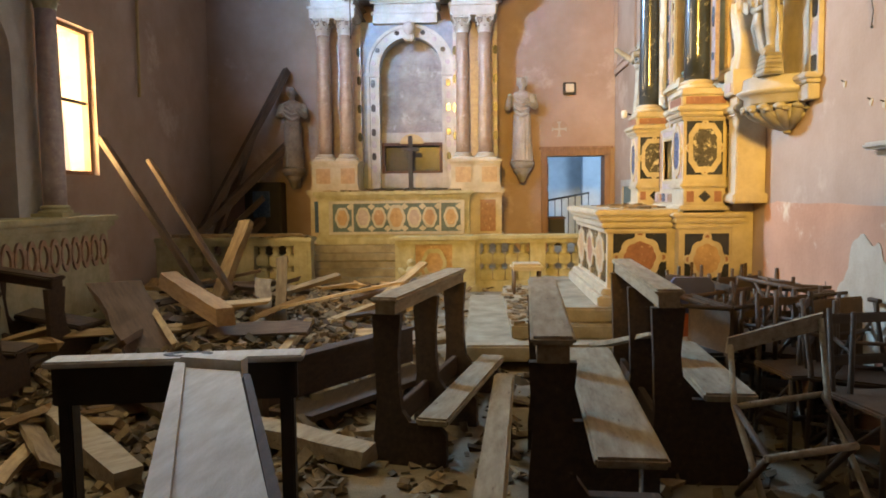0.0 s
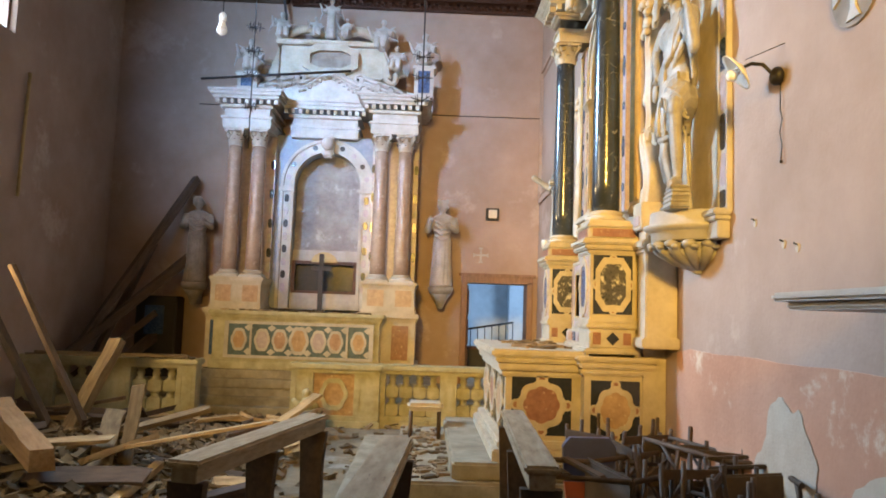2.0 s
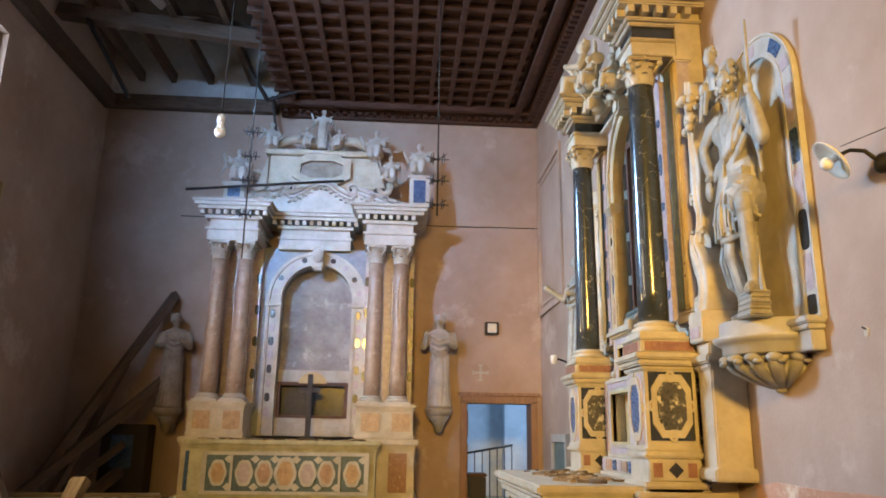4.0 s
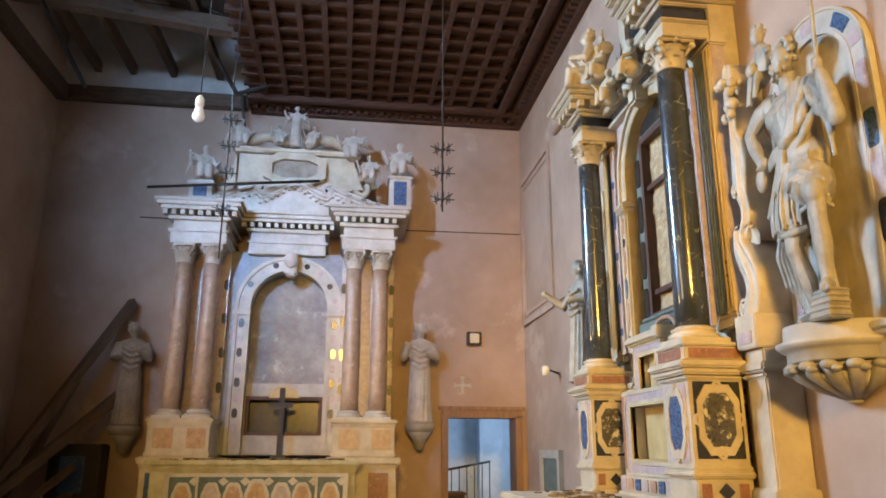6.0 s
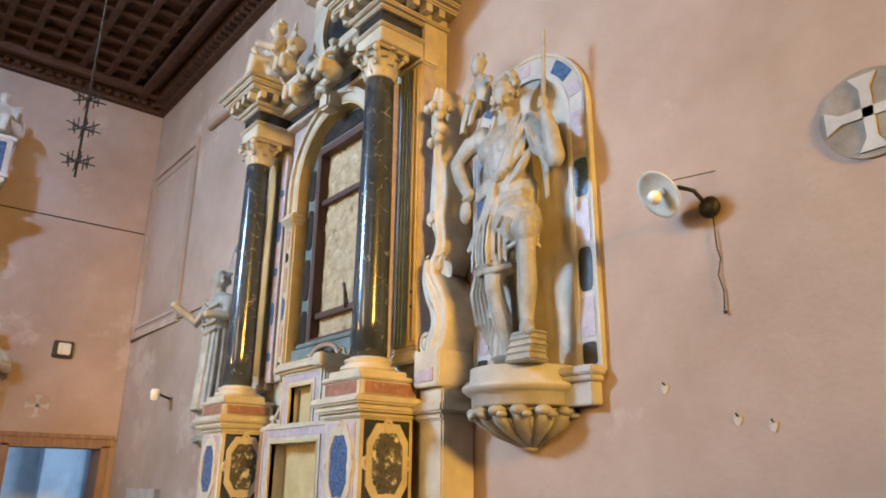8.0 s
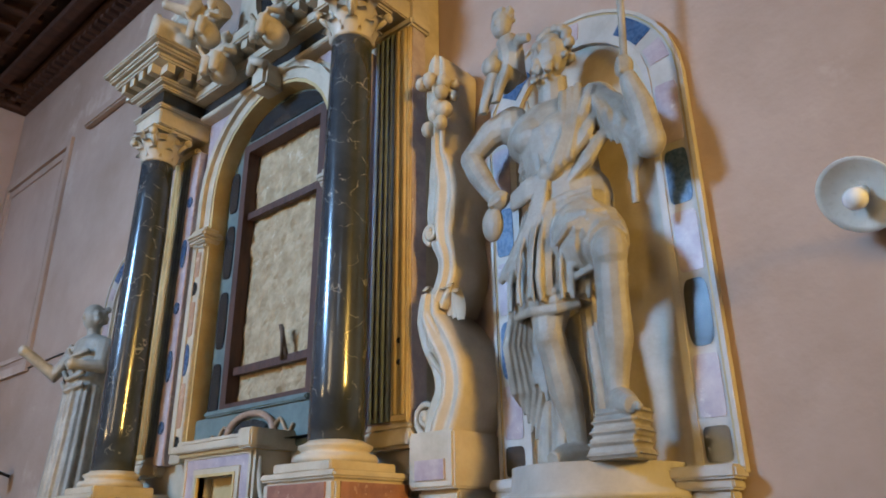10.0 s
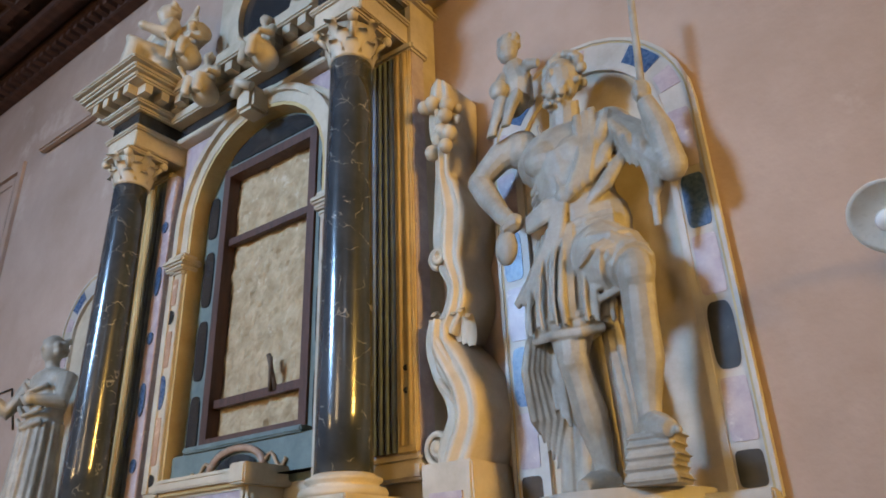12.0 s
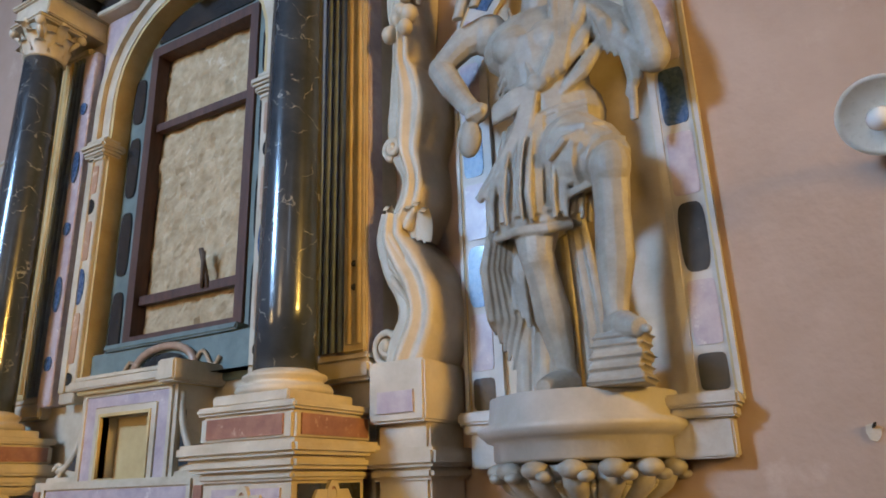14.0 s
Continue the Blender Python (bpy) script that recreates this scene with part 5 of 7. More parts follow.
# stretch the figure, flatten it towards the wall and shift it to fit the camera's view
for v in bm.verts:
    u = v.co.z - 2.345
    k = 1.0 + 0.135 * max(0.0, min(1.0, (u - 0.13) / 0.85))
    child = max(0.0, min(1.0, (v.co.z - 3.62) / 0.1)) * max(0.0, min(1.0, (v.co.y - 5.60) / 0.08))
    v.co = (3.985 - (3.985 - v.co.x) * 0.74, SY + 0.025 + (v.co.y - SY) * 1.07 - 0.07 * child, 2.345 + u * k)
st = solid("saint_statue", bm, STONE, "grey stone statue of a bearded saint with staff carrying a child", "statue")
fuse(st, 0.0045, 0)


# ---------- high altar ----------
HX = 0.52
FRONTAL = mat("green_blue_marble", (0.10, 0.15, 0.17), (0.06, 0.09, 0.10), scale=8, rough=0.4, bump=0.05)
SPAND = mat("grey_blue_marble", (0.26, 0.29, 0.33), (0.17, 0.19, 0.23), scale=8, rough=0.4, bump=0.05)
high = thing("high_altar", (HX, 12.0, 0.5), "tall pale marble high altar with paired rose columns and bricked arch", "altar")
quick("altar_platform", lambda bm: (box(bm, -1.25, 2.3, 11.0, 12.6, 0.5, 0.62, 0.01), box(bm, -1.1, 2.15, 11.12, 12.6, 0.62, 0.74, 0.01)), STEP, high)


def hm(bm):
    box(bm, -0.85, 1.52, 11.22, 12.0, 0.74, 1.42)
    moulding(bm, -0.85, 1.52, 11.22, 12.0, ((0.04, 0.74, 0.86), (0.02, 0.86, 0.9), (0.02, 1.42, 1.46), (0.04, 1.46, 1.51), (0.07, 1.51, 1.57)))


quick("mensa_block", hm, RAILSTONE, high)
fp = quick("frontal", lambda bm: box(bm, -0.66, 1.42, 11.205, 11.23, 0.92, 1.40), FRONTAL, high, "inlaid blue and rose marble altar frontal")
quick("frontal_frame", lambda bm: (ring(bm, [(-0.62, 0.94), (1.38, 0.94), (1.38, 1.38), (-0.62, 1.38)], [(-0.68, 0.90), (1.44, 0.90), (1.44, 1.42), (-0.68, 1.42)], 11.19, 11.22, "y"), box(bm, -0.32, -0.29, 11.19, 11.21, 0.92, 1.40), box(bm, 1.05, 1.08, 11.19, 11.21, 0.92, 1.40)), WHITE, fp)
for k, cx in enumerate((-0.47, -0.14, 0.11, 0.38, 0.66, 0.90, 1.23)):
    big = 1.25 if k == 3 else 1.0
    quick("frontal_scroll", lambda bm: ring(bm, petals(cx, 1.16, 0.075 * big, 0.115 * big, 6, 36), petals(cx, 1.16, 0.105 * big, 0.155 * big, 6, 36), 11.188, 11.206, "y"), WHITE, fp)
    quick("frontal_oval", lambda bm: prism(bm, petals(cx, 1.16, 0.075 * big, 0.115 * big, 6, 36), 11.194, 11.206, "y"), (OCHREM, LILAC, ROSEM)[k % 3], fp)
    for dz in (-0.17, 0.17):
        quick("frontal_leaf", lambda bm: prism(bm, [(cx + 0.13, 1.16 + dz - 0.05), (cx + 0.19, 1.16 + dz), (cx + 0.13, 1.16 + dz + 0.05), (cx + 0.07, 1.16 + dz)], 11.192, 11.206, "y"), WHITE, fp)
for x0, x1 in ((-1.03, -0.24), (1.20, 2.03)):
    ped = quick("pedestal", lambda bm: box(bm, x0, x1, 11.45, 12.55, 0.74, 1.60, 0.01), MARBLE, high)
    quick("pedestal_foot", lambda bm: moulding(bm, x0, x1, 11.45, 12.55, ((0.05, 0.74, 0.86),)), MARBLE, ped)
    quick("pedestal_cornice", lambda bm: moulding(bm, x0, x1, 11.45, 12.55, ((0.02, 1.47, 1.52), (0.05, 1.52, 1.60))), MARBLE, ped)
    quick("upper_die", lambda bm: box(bm, x0 + 0.03, x1 - 0.03, 11.50, 12.5, 1.60, 2.055), MARBLE, ped)
    quick("upper_base", lambda bm: moulding(bm, x0 + 0.03, x1 - 0.03, 11.50, 12.5, ((0.02, 1.60, 1.66),)), MARBLE, ped)
    quick("upper_cornice", lambda bm: moulding(bm, x0 + 0.03, x1 - 0.03, 11.50, 12.5, ((0.02, 1.97, 2.01), (0.04, 2.01, 2.06))), MARBLE, ped)
    w = (x1 - x0) / 2
    for k in range(2):
        a = x0 + 0.10 + k * w
        quick("pedestal_panel", lambda bm: box(bm, a, a + w - 0.17, 11.488, 11.51, 1.70, 1.94), OCHREM, high)
        quick("lower_panel", lambda bm: box(bm, a - 0.03, a + w - 0.2, 11.438, 11.46, 0.92, 1.42), REDM if x0 > 0 else BLUEM, high)
for cx in (-0.82, -0.46, 1.42, 1.78):
    column(high, cx, 11.72, 2.06, 4.06, 0.115, COLSTONE, 0.25, WHITE)
for cx in (-0.62, 1.62):
    quick("rear_pilaster", lambda bm: (box(bm, cx - 0.36, cx + 0.36, 12.0, 12.58, 2.06, 4.3, 0.01)), LILAC, high)
    for sx in (-0.33, 0.33):
        for k in range(9):
            quick("chain_inlay", lambda bm: prism(bm, octagon(cx + sx, 2.24 + 0.23 * k, 0.035, 0.07), 11.985, 12.002, "y"), BLACK if k % 2 else WHITE, high)
quick("arch_plate", lambda bm: ring(bm, arch_line(HX + 0.03, 0.53, 1.62, 3.58), square_line(HX + 0.03, 0.86, 1.62, 4.36, zs=3.58), 12.12, 12.58, "y"), SPAND, high)
quick("arch_moulding", lambda bm: (ring(bm, arch_line(HX + 0.03, 0.52, 1.62, 3.58), arch_line(HX + 0.03, 0.57, 1.62, 3.58), 12.06, 12.2, "y"), ring(bm, arch_line(HX + 0.03, 0.68, 1.62, 3.58), arch_line(HX + 0.03, 0.73, 1.62, 3.58), 12.06, 12.2, "y"), ring(bm, arch_line(HX + 0.03, 0.57, 1.62, 3.58), arch_line(HX + 0.03, 0.68, 1.62, 3.58), 12.09, 12.2, "y"), [box(bm, HX + 0.03 + s * 0.625 - 0.12, HX + 0.03 + s * 0.625 + 0.12, 12.03, 12.2, 3.46, 3.53, 0.01) for s in (-1, 1)]), WHITE, high)
for s in (-1, 1):
    for k in range(8):
        quick("pier_inlay", lambda bm: prism(bm, octagon(HX + 0.03 + s * 0.625, 1.95 + 0.2 * k, 0.035, 0.06), 12.08, 12.1, "y"), BLACK if k % 2 else LILAC, high)
for k in range(9):
    a = math.pi * (k + 0.5) / 9
    quick("arch_inlay", lambda bm: prism(bm, oval(HX + 0.03 + 0.625 * math.cos(a), 3.58 + 0.625 * math.sin(a), 0.04, 0.04), 12.08, 12.1, "y"), BLACK if k % 2 else LILAC, high)
bm = B()
bmesh.ops.create_grid(bm, x_segments=26, y_segments=50, size=0.5, matrix=Matrix.Rotation(radians(90), 4, "X"))
for v in bm.verts:
    a, b = v.co.x, v.co.z
    v.co = (HX + 0.03 + a * 1.06, 12.40 + 0.02 * noise.fractal((a * 6, b * 14, 5.0), 0.7, 2.1, 4), 3.28 + b * 1.75)
part("niche_infill", bm, NICHE, high, "rough grey mortar closing the empty arch")
quick("niche_base", lambda bm: (box(bm, HX - 0.5, HX + 0.56, 12.2, 12.42, 1.6, 1.88, 0.01), box(bm, HX - 0.5, HX + 0.56, 12.3, 12.42, 2.36, 2.56, 0.01), box(bm, HX - 0.5, HX - 0.46, 12.22, 12.42, 1.88, 2.40), box(bm, HX + 0.52, HX + 0.56, 12.22, 12.42, 1.88, 2.40)), WHITE, high)
quick("dark_recess", lambda bm: (box(bm, HX - 0.46, HX + 0.52, 12.36, 12.43, 1.88, 2.36), box(bm, HX + 0.02, HX + 0.05, 12.33, 12.36, 1.88, 2.36)), BLACK, high)
quick("recess_frame", lambda bm: ring(bm, [(HX - 0.43, 1.91), (HX + 0.49, 1.91), (HX + 0.49, 2.33), (HX - 0.43, 2.33)], [(HX - 0.48, 1.87), (HX + 0.54, 1.87), (HX + 0.54, 2.38), (HX - 0.48, 2.38)], 12.19, 12.25, "y"), REDWOOD, high)
quick("gilt_shell", lambda bm: prism(bm, [(HX + 0.03 + 0.2 * math.cos(math.pi * k / 12), 2.36 + 0.16 * math.sin(math.pi * k / 12)) for k in range(13)], 12.15, 12.2, "y"), GOLD, high)
cr = thing("altar_cross", (HX + 0.03, 11.85, 1.57), "tall dark wooden cross standing on the high altar", "cross")
quick("upright", lambda bm: (box(bm, HX - 0.005, HX + 0.065, 11.85, 11.90, 1.57, 2.47, 0.008), box(bm, HX - 0.07, HX + 0.13, 11.8, 11.95, 1.57, 1.62, 0.01)), BLACKWOOD, cr)
quick("crossbar", lambda bm: box(bm, HX - 0.12, HX + 0.18, 11.845, 11.9, 2.22, 2.28, 0.006), BLACKWOOD, cr)


def hent(bm, x0, x1, y0, dent=True):
    box(bm, x0, x1, y0, 12.58, 4.31, 4.50, 0.008)
    box(bm, x0 + 0.02, x1 - 0.02, y0 + 0.02, 12.58, 4.50, 4.62)
    for o, z0, z1 in ((0.03, 4.46, 4.50), (0.04, 4.62, 4.67), (0.13, 4.74, 4.79), (0.17, 4.79, 4.84), (0.2, 4.84, 4.88)):
        box(bm, x0 - o, x1 + o, y0 - o, 12.58, z0, z1, 0.008)
    x = x0 - 0.1
    while x < x1 + 0.06:
        box(bm, x, x + 0.055, y0 - 0.1, y0, 4.67, 4.735)
        x += 0.11


for x0, x1 in ((-1.0, -0.28), (1.24, 1.96)):
    quick("entablature", lambda bm: hent(bm, x0, x1, 11.56), WHITE, high)
quick("centre_entablature", lambda bm: hent(bm, -0.05, 1.01, 12.0), WHITE, high)
quick("keystone", lambda bm: (box(bm, HX - 0.06, HX + 0.12, 11.9, 12.1, 4.0, 4.36, 0.03), ball(bm, (HX + 0.03, 11.88, 4.2), (0.09, 0.06, 0.11), 10)), WHITE, high)


def hped(bm):
    # one sweeping line: low at the ends, swelling over the columns, a dip, a hump in the middle
    line = []
    for k in range(41):
        u = k / 40 * 2 - 1
        h = 0.06 + (0.30 * ((1 - abs(u)) / 0.66) ** 1.3 if abs(u) > 0.34 else 0.16) + 0.24 * math.exp(-(u / 0.19) ** 2)
        line.append((HX + 0.03 + 1.52 * u, 4.88 + h))
    prism(bm, [(HX - 1.49, 4.88)] + line + [(HX + 1.55, 4.88)], 11.80, 12.4, "y")
    for off, r in ((0.0, 0.042), (-0.07, 0.028)):
        tube(bm, [(x, 11.78, z + off) for x, z in line], r, 8)
    for k in range(3, 38, 1):
        x, z = line[k]
        box(bm, x - 0.022, x + 0.022, 11.74, 11.80, z - 0.145, z - 0.10)


quick("broken_pediment", hped, WHITE, high)
for s in (-1, 1):
    ev = quick("pediment_volute", lambda bm: tube(bm, [(HX + 0.03 + s * (0.47 + 0.10 * math.cos(q * 0.5) * (1 - q / 22)), 11.76, 5.19 + 0.10 * math.sin(q * 0.5) * (1 - q / 22)) for q in range(18)], 0.028, 8), WHITE, high)
    # black disc stands in for the shade inside the volute's hole
    quick("volute_hole_shade", lambda bm: prism(bm, oval(HX + 0.03 + s * 0.47, 5.19, 0.075, 0.075), 11.785, 11.795, "y"), BLACK, ev)
    for k in range(3):
        quick("acanthus", lambda bm: [leaf(bm, (HX + 0.03 + s * (0.75 + 0.2 * k), 11.74, 4.92 + 0.05 * (2 - k) + 0.015 * q), (s * 0.5, -1, 0), 0.13, 0.035, 0.07) for q in range(2)], WHITE, ev)
quick("medallion", lambda bm: ring(bm, oval(HX + 0.05, 5.05, 0.09, 0.11), oval(HX + 0.05, 5.05, 0.13, 0.15), 11.9, 11.98, "y"), BLUEM, high)
quick("attic", lambda bm: (ring(bm, octagon(HX, 5.58, 0.32, 0.14), octagon(HX, 5.58, 0.44, 0.24), 11.95, 12.1, "y"), box(bm, -0.30, 1.34, 12.05, 12.45, 5.3, 5.82, 0.02), prism(bm, [(-0.45, 5.32), (-0.30, 5.32), (-0.30, 5.8)], 12.0, 12.4, "y"), prism(bm, [(1.49, 5.32), (1.34, 5.8), (1.34, 5.32)], 12.0, 12.4, "y"), box(bm, -0.36, 1.40, 11.96, 12.5, 5.82, 5.90, 0.02)), MARBLE, high)
quick("attic_panel", lambda bm: prism(bm, octagon(HX, 5.58, 0.32, 0.14), 12.02, 12.06, "y"), DIM_STONE, high)
for s in (-1, 1):
    quick("crest_scroll", lambda bm: tube(bm, [(HX + s * (0.75 - 0.09 * k), 12.1, 5.95 + 0.16 * math.sin(k * 0.42)) for k in range(8)], 0.075, 8), MARBLE, high)
    quick("side_scroll", lambda bm: tube(bm, [(HX + s * (0.98 + 0.16 * math.cos(k * 0.55) * (1 - k * 0.05)), 12.05, 5.36 + 0.20 * math.sin(k * 0.55) * (1 - k * 0.05)) for k in range(14)], 0.05, 8), MARBLE, high)
for cx, z, h, fc, sd in ((0.50, 5.92, 0.66, 270, False), (0.26, 5.92, 0.5, 285, True), (0.76, 5.92, 0.5, 255, True), (-0.28, 5.86, 0.66, 290, True), (1.34, 5.72, 0.78, 255, True), (1.58, 5.34, 0.62, 262, True), (-0.70, 5.22, 0.80, 285, True), (2.02, 5.42, 0.80, 255, True)):
    figure("cherub_statue", cx, 12.0 if z > 5.5 else 11.8, z, h, fc, WHITE, "white marble cherub among carvings crowning the altar", seated=sd, wings=True, arms=((0.35, 0.4), (0.3, 0.2)), voxel=0.016)
for cx in (-0.70, 2.02):
    zt = 5.23 if cx < 0 else 5.43
    pl = quick("figure_plinth", lambda bm: (box(bm, cx - 0.15, cx + 0.15, 11.66, 11.96, 4.94, zt, 0.01), moulding(bm, cx - 0.15, cx + 0.15, 11.66, 11.96, ((0.03, zt - 0.05, zt),))), WHITE, high)
    quick("plinth_panel", lambda bm: box(bm, cx - 0.09, cx + 0.09, 11.652, 11.67, 5.0, zt - 0.08), BLUEM, pl)

# statues beside the high altar
def stand(cx, cy, z0, mt, lab):
    b = thing("wall_bracket", (cx, cy, z0 - 0.35), lab, "bracket")
    quick("bracket_top", lambda bm: lathe(bm, [(0.0, z0 - 0.12), (0.16, z0 - 0.12), (0.2, z0 - 0.06), (0.2, z0), (0.0, z0)], cx, cy, 20), mt, b)
    quick("bracket_cup", lambda bm: (lathe(bm, [(0.0, z0 - 0.36), (0.05, z0 - 0.34), (0.09, z0 - 0.22), (0.16, z0 - 0.12)], cx, cy, 16), box(bm, cx - 0.05, cx + 0.05, cy, 12.6, z0 - 0.34, z0 - 0.1, 0.01)), mt, b)


stand(2.4, 12.32, 2.05, STONE, "pale stone wall bracket under a statue")
figure("saint_statue", 2.4, 12.32, 2.05, 1.40, 262, WHITE, "white robed saint statue on a wall bracket", arms=((0.12, 0.35), (0.05, 0.2)))
# corner shade is put into the stone colour of this bracket and statue
stand(-1.5, 12.3, 1.98, DIM_STONE, "stone wall bracket coloured dark for its shady corner")
figure("saint_statue", -1.5, 12.3, 1.98, 1.38, 275, DIM_STONE, "robed stone saint coloured dark for its shady corner", arms=((0.06, 0.15), (0.05, 0.25)))
figure("friar_statue", 3.74, 9.13, 2.345, 1.28, 190, STONE, "grey stone friar statue with one hand raised", arms=((0.42, 0.34), (0.06, 0.15)), voxel=0.008)
sh = thing("confessional_frame", (-2.0, 12.45, 0.5), "dark wooden cabinet with a glazed front in shadow", "cabinet")
quick("body", lambda bm: box(bm, -2.35, -1.72, 12.2, 12.58, 0.5, 1.75, 0.02), BLACKWOOD, sh)
quick("pane", lambda bm: box(bm, -2.2, -1.9, 12.17, 12.2, 1.15, 1.6, 0.01), BLUEM, sh)

# ---------- doorway and the sacristy beyond ----------
d1 = thing("door_1", (3.32, 12.6, 0.5), "open doorway with brown wooden frame", "door", kind="structure")
for x0, x1 in ((2.74, 2.84), (3.82, 3.92)):
    quick("door_jamb", lambda bm: box(bm, x0, x1, 12.55, 12.98, 0.5, 2.18, 0.008), DOORWOOD, d1)
quick("door_lintel", lambda bm: (box(bm, 2.74, 3.92, 12.55, 12.98, 2.14, 2.25, 0.008), box(bm, 2.70, 3.96, 12.53, 12.6, 2.25, 2.30, 0.006)), DOORWOOD, d1)
lf = quick("door_leaf", lambda bm: (box(bm, 2.85, 2.89, 13.0, 13.9, 0.52, 2.12, 0.006), [box(bm, 2.89, 2.91, 13.08, 13.82, z, z + 0.42, 0.01) for z in (0.62, 1.12, 1.62)]), DOORWOOD, d1)
wall("wall_sacristy_north", lambda bm: box(bm, 2.2, 6.3, 16.5, 16.8, 0, 4.2), BLUEWALL, "peeling blue-white limewashed wall of the room beyond")
wall("wall_sacristy_east", lambda bm: box(bm, 6.0, 6.3, 13.0, 16.5, 0, 4.2), BLUEWALL, "limewashed wall of the room beyond")
wall("wall_sacristy_west", lambda bm: box(bm, 2.2, 2.5, 13.0, 16.5, 0, 4.2), BLUEWALL, "limewashed wall of the room beyond, in shade")
bm = B()
box(bm, 2.2, 6.3, 13.0, 16.8, 3.6, 3.8)
tagged(part("ceiling_sacristy", bm, BLUEWALL), "plain limewashed ceiling of the room beyond", "ceiling", kind="structure")
wall("pilaster_sacristy", lambda bm: (box(bm, 3.95, 4.4, 16.2, 16.5, 0.5, 3.6, 0.01), box(bm, 4.75, 5.0, 16.3, 16.5, 0.5, 3.6, 0.01)), BLUEWALL, "pale wall pier of the room beyond")
rl = thing("stair_rail", (3.6, 14.8, 0.5), "dark iron stair railing in the room beyond", "railing")
quick("handrail", lambda bm: tube(bm, [(3.0, 14.6, 1.35), (3.9, 14.9, 1.5)], 0.02, 8), IRON, rl)
for k in range(7):
    quick("baluster", lambda bm: tube(bm, [(3.05 + 0.14 * k, 14.62 + 0.046 * k, 0.5), (3.05 + 0.14 * k, 14.62 + 0.046 * k, 1.36 + 0.023 * k)], 0.009, 6), IRON, rl)
ch = thing("chest", (3.2, 14.1, 0.5), "dark wooden chest in the room beyond", "chest")
quick("body", lambda bm: box(bm, 2.95, 3.3, 13.9, 14.3, 0.5, 1.0, 0.015), BLACKWOOD, ch)
quick("lid", lambda bm: box(bm, 2.93, 3.32, 13.88, 14.32, 1.0, 1.05, 0.015), REDWOOD, ch)

# small cupboard door in the side wall, wall boxes, crosses, cables
nc = thing("wall_cupboard", (4.0, 11.3, 1.1), "small green-grey cupboard door set in the wall", "cupboard")
quick("frame", lambda bm: ring(bm, [(10.95, 1.0), (11.65, 1.0), (11.65, 1.6), (10.95, 1.6)], [(10.85, 0.9), (11.75, 0.9), (11.75, 1.7), (10.85, 1.7)], 3.94, 4.0, "x"), WHITE, nc)
quick("door", lambda bm: box(bm, 3.965, 3.985, 10.95, 11.65, 1.0, 1.6, 0.004), GREENP, nc)
sp = thing("wall_box", (3.22, 12.6, 3.2), "small square white box on a dark plate", "wall box")
quick("back_plate", lambda bm: box(bm, 3.11, 3.33, 12.52, 12.598, 3.18, 3.38, 0.01), BLACKWOOD, sp)
quick("cover", lambda bm: box(bm, 3.15, 3.29, 12.49, 12.52, 3.21, 3.35, 0.01), ENAMEL, sp)


def cross_disc(name, place, r, axis, lab, disc):
    t = thing(name, place, lab, "consecration cross")
    x, y, z = place
    if axis == "y":
        quick("disc", lambda bm: prism(bm, oval(x, z, r, r, 32), y - 0.012, y - 0.001, "y"), disc, t)
        put = lambda poly: (lambda bm: prism(bm, [(x + a, z + b) for a, b in poly], y - 0.022, y - 0.01, "y"))
    else:
        quick("disc", lambda bm: prism(bm, oval(y, z, r, r, 32), x - 0.012, x - 0.001, "x"), disc, t)
        put = lambda poly: (lambda bm: prism(bm, [(y + a, z + b) for a, b in poly], x - 0.022, x - 0.01, "x"))
    for k in range(4):
        c, s = math.cos(k * math.pi / 2), math.sin(k * math.pi / 2)
        poly = [(0, -0.02), (0.55 * r, -0.1 * r), (0.85 * r, -0.28 * r), (0.85 * r, 0.28 * r), (0.55 * r, 0.1 * r), (0, 0.02)]
        quick("cross_arm", put([(a * c - b * s, a * s + b * c) for a, b in poly]), WHITE, t)


cross_disc("wall_cross", (3.05, 12.6, 2.6), 0.15, "y", "round plaster cross painted on the pink wall", PLASTER)
cross_disc("wall_cross", (4.0, 3.78, 3.12), 0.18, "x", "pale cross on a grey wall disc", DIM_STONE)

lamp = thing("wall_lamp", (4.0, 4.445, 2.93), "white enamel wall lamp on a bent black arm", "lamp")
quick("mount", lambda bm: (ball(bm, (3.97, 4.445, 2.93), (0.035, 0.05, 0.05), 14)), IRON, lamp)
quick("arm", lambda bm: tube(bm, [(3.96, 4.445, 2.93), (3.91, 4.475, 3.0), (3.87, 4.52, 3.02), (3.85, 4.56, 3.015)], 0.010, 8), IRON, lamp)
quick("stay_wire", lambda bm: tube(bm, [(4.0, 4.415, 3.10), (3.86, 4.575, 3.06)], 0.0025, 5), IRON, lamp)
bm = B()
lathe(bm, [(0.02, 0.0), (0.035, -0.01), (0.10, -0.035), (0.112, -0.045), (0.112, -0.052), (0.098, -0.042), (0.03, -0.018)], 0, 0, 32)
shade = part("shade", bm, ENAMEL, None, "white enamel dish shade")
shade.parent = lamp
shade.matrix_basis = Matrix.Translation(Vector((3.85, 4.575, 3.02)) - Vector((4.0, 4.445, 2.93))) @ Vector((0.75, -0.25, 0.6)).to_track_quat("Z", "Y").to_matrix().to_4x4()
bm = B()
ball(bm, (0, 0, -0.075), 0.033, 16)
lathe(bm, [(0.02, -0.01), (0.02, -0.055)], 0, 0, 12)
lb = part("bulb", bm, BULB)
lb.parent = lamp
lb.matrix_basis = shade.matrix_basis.copy()
cb = B()
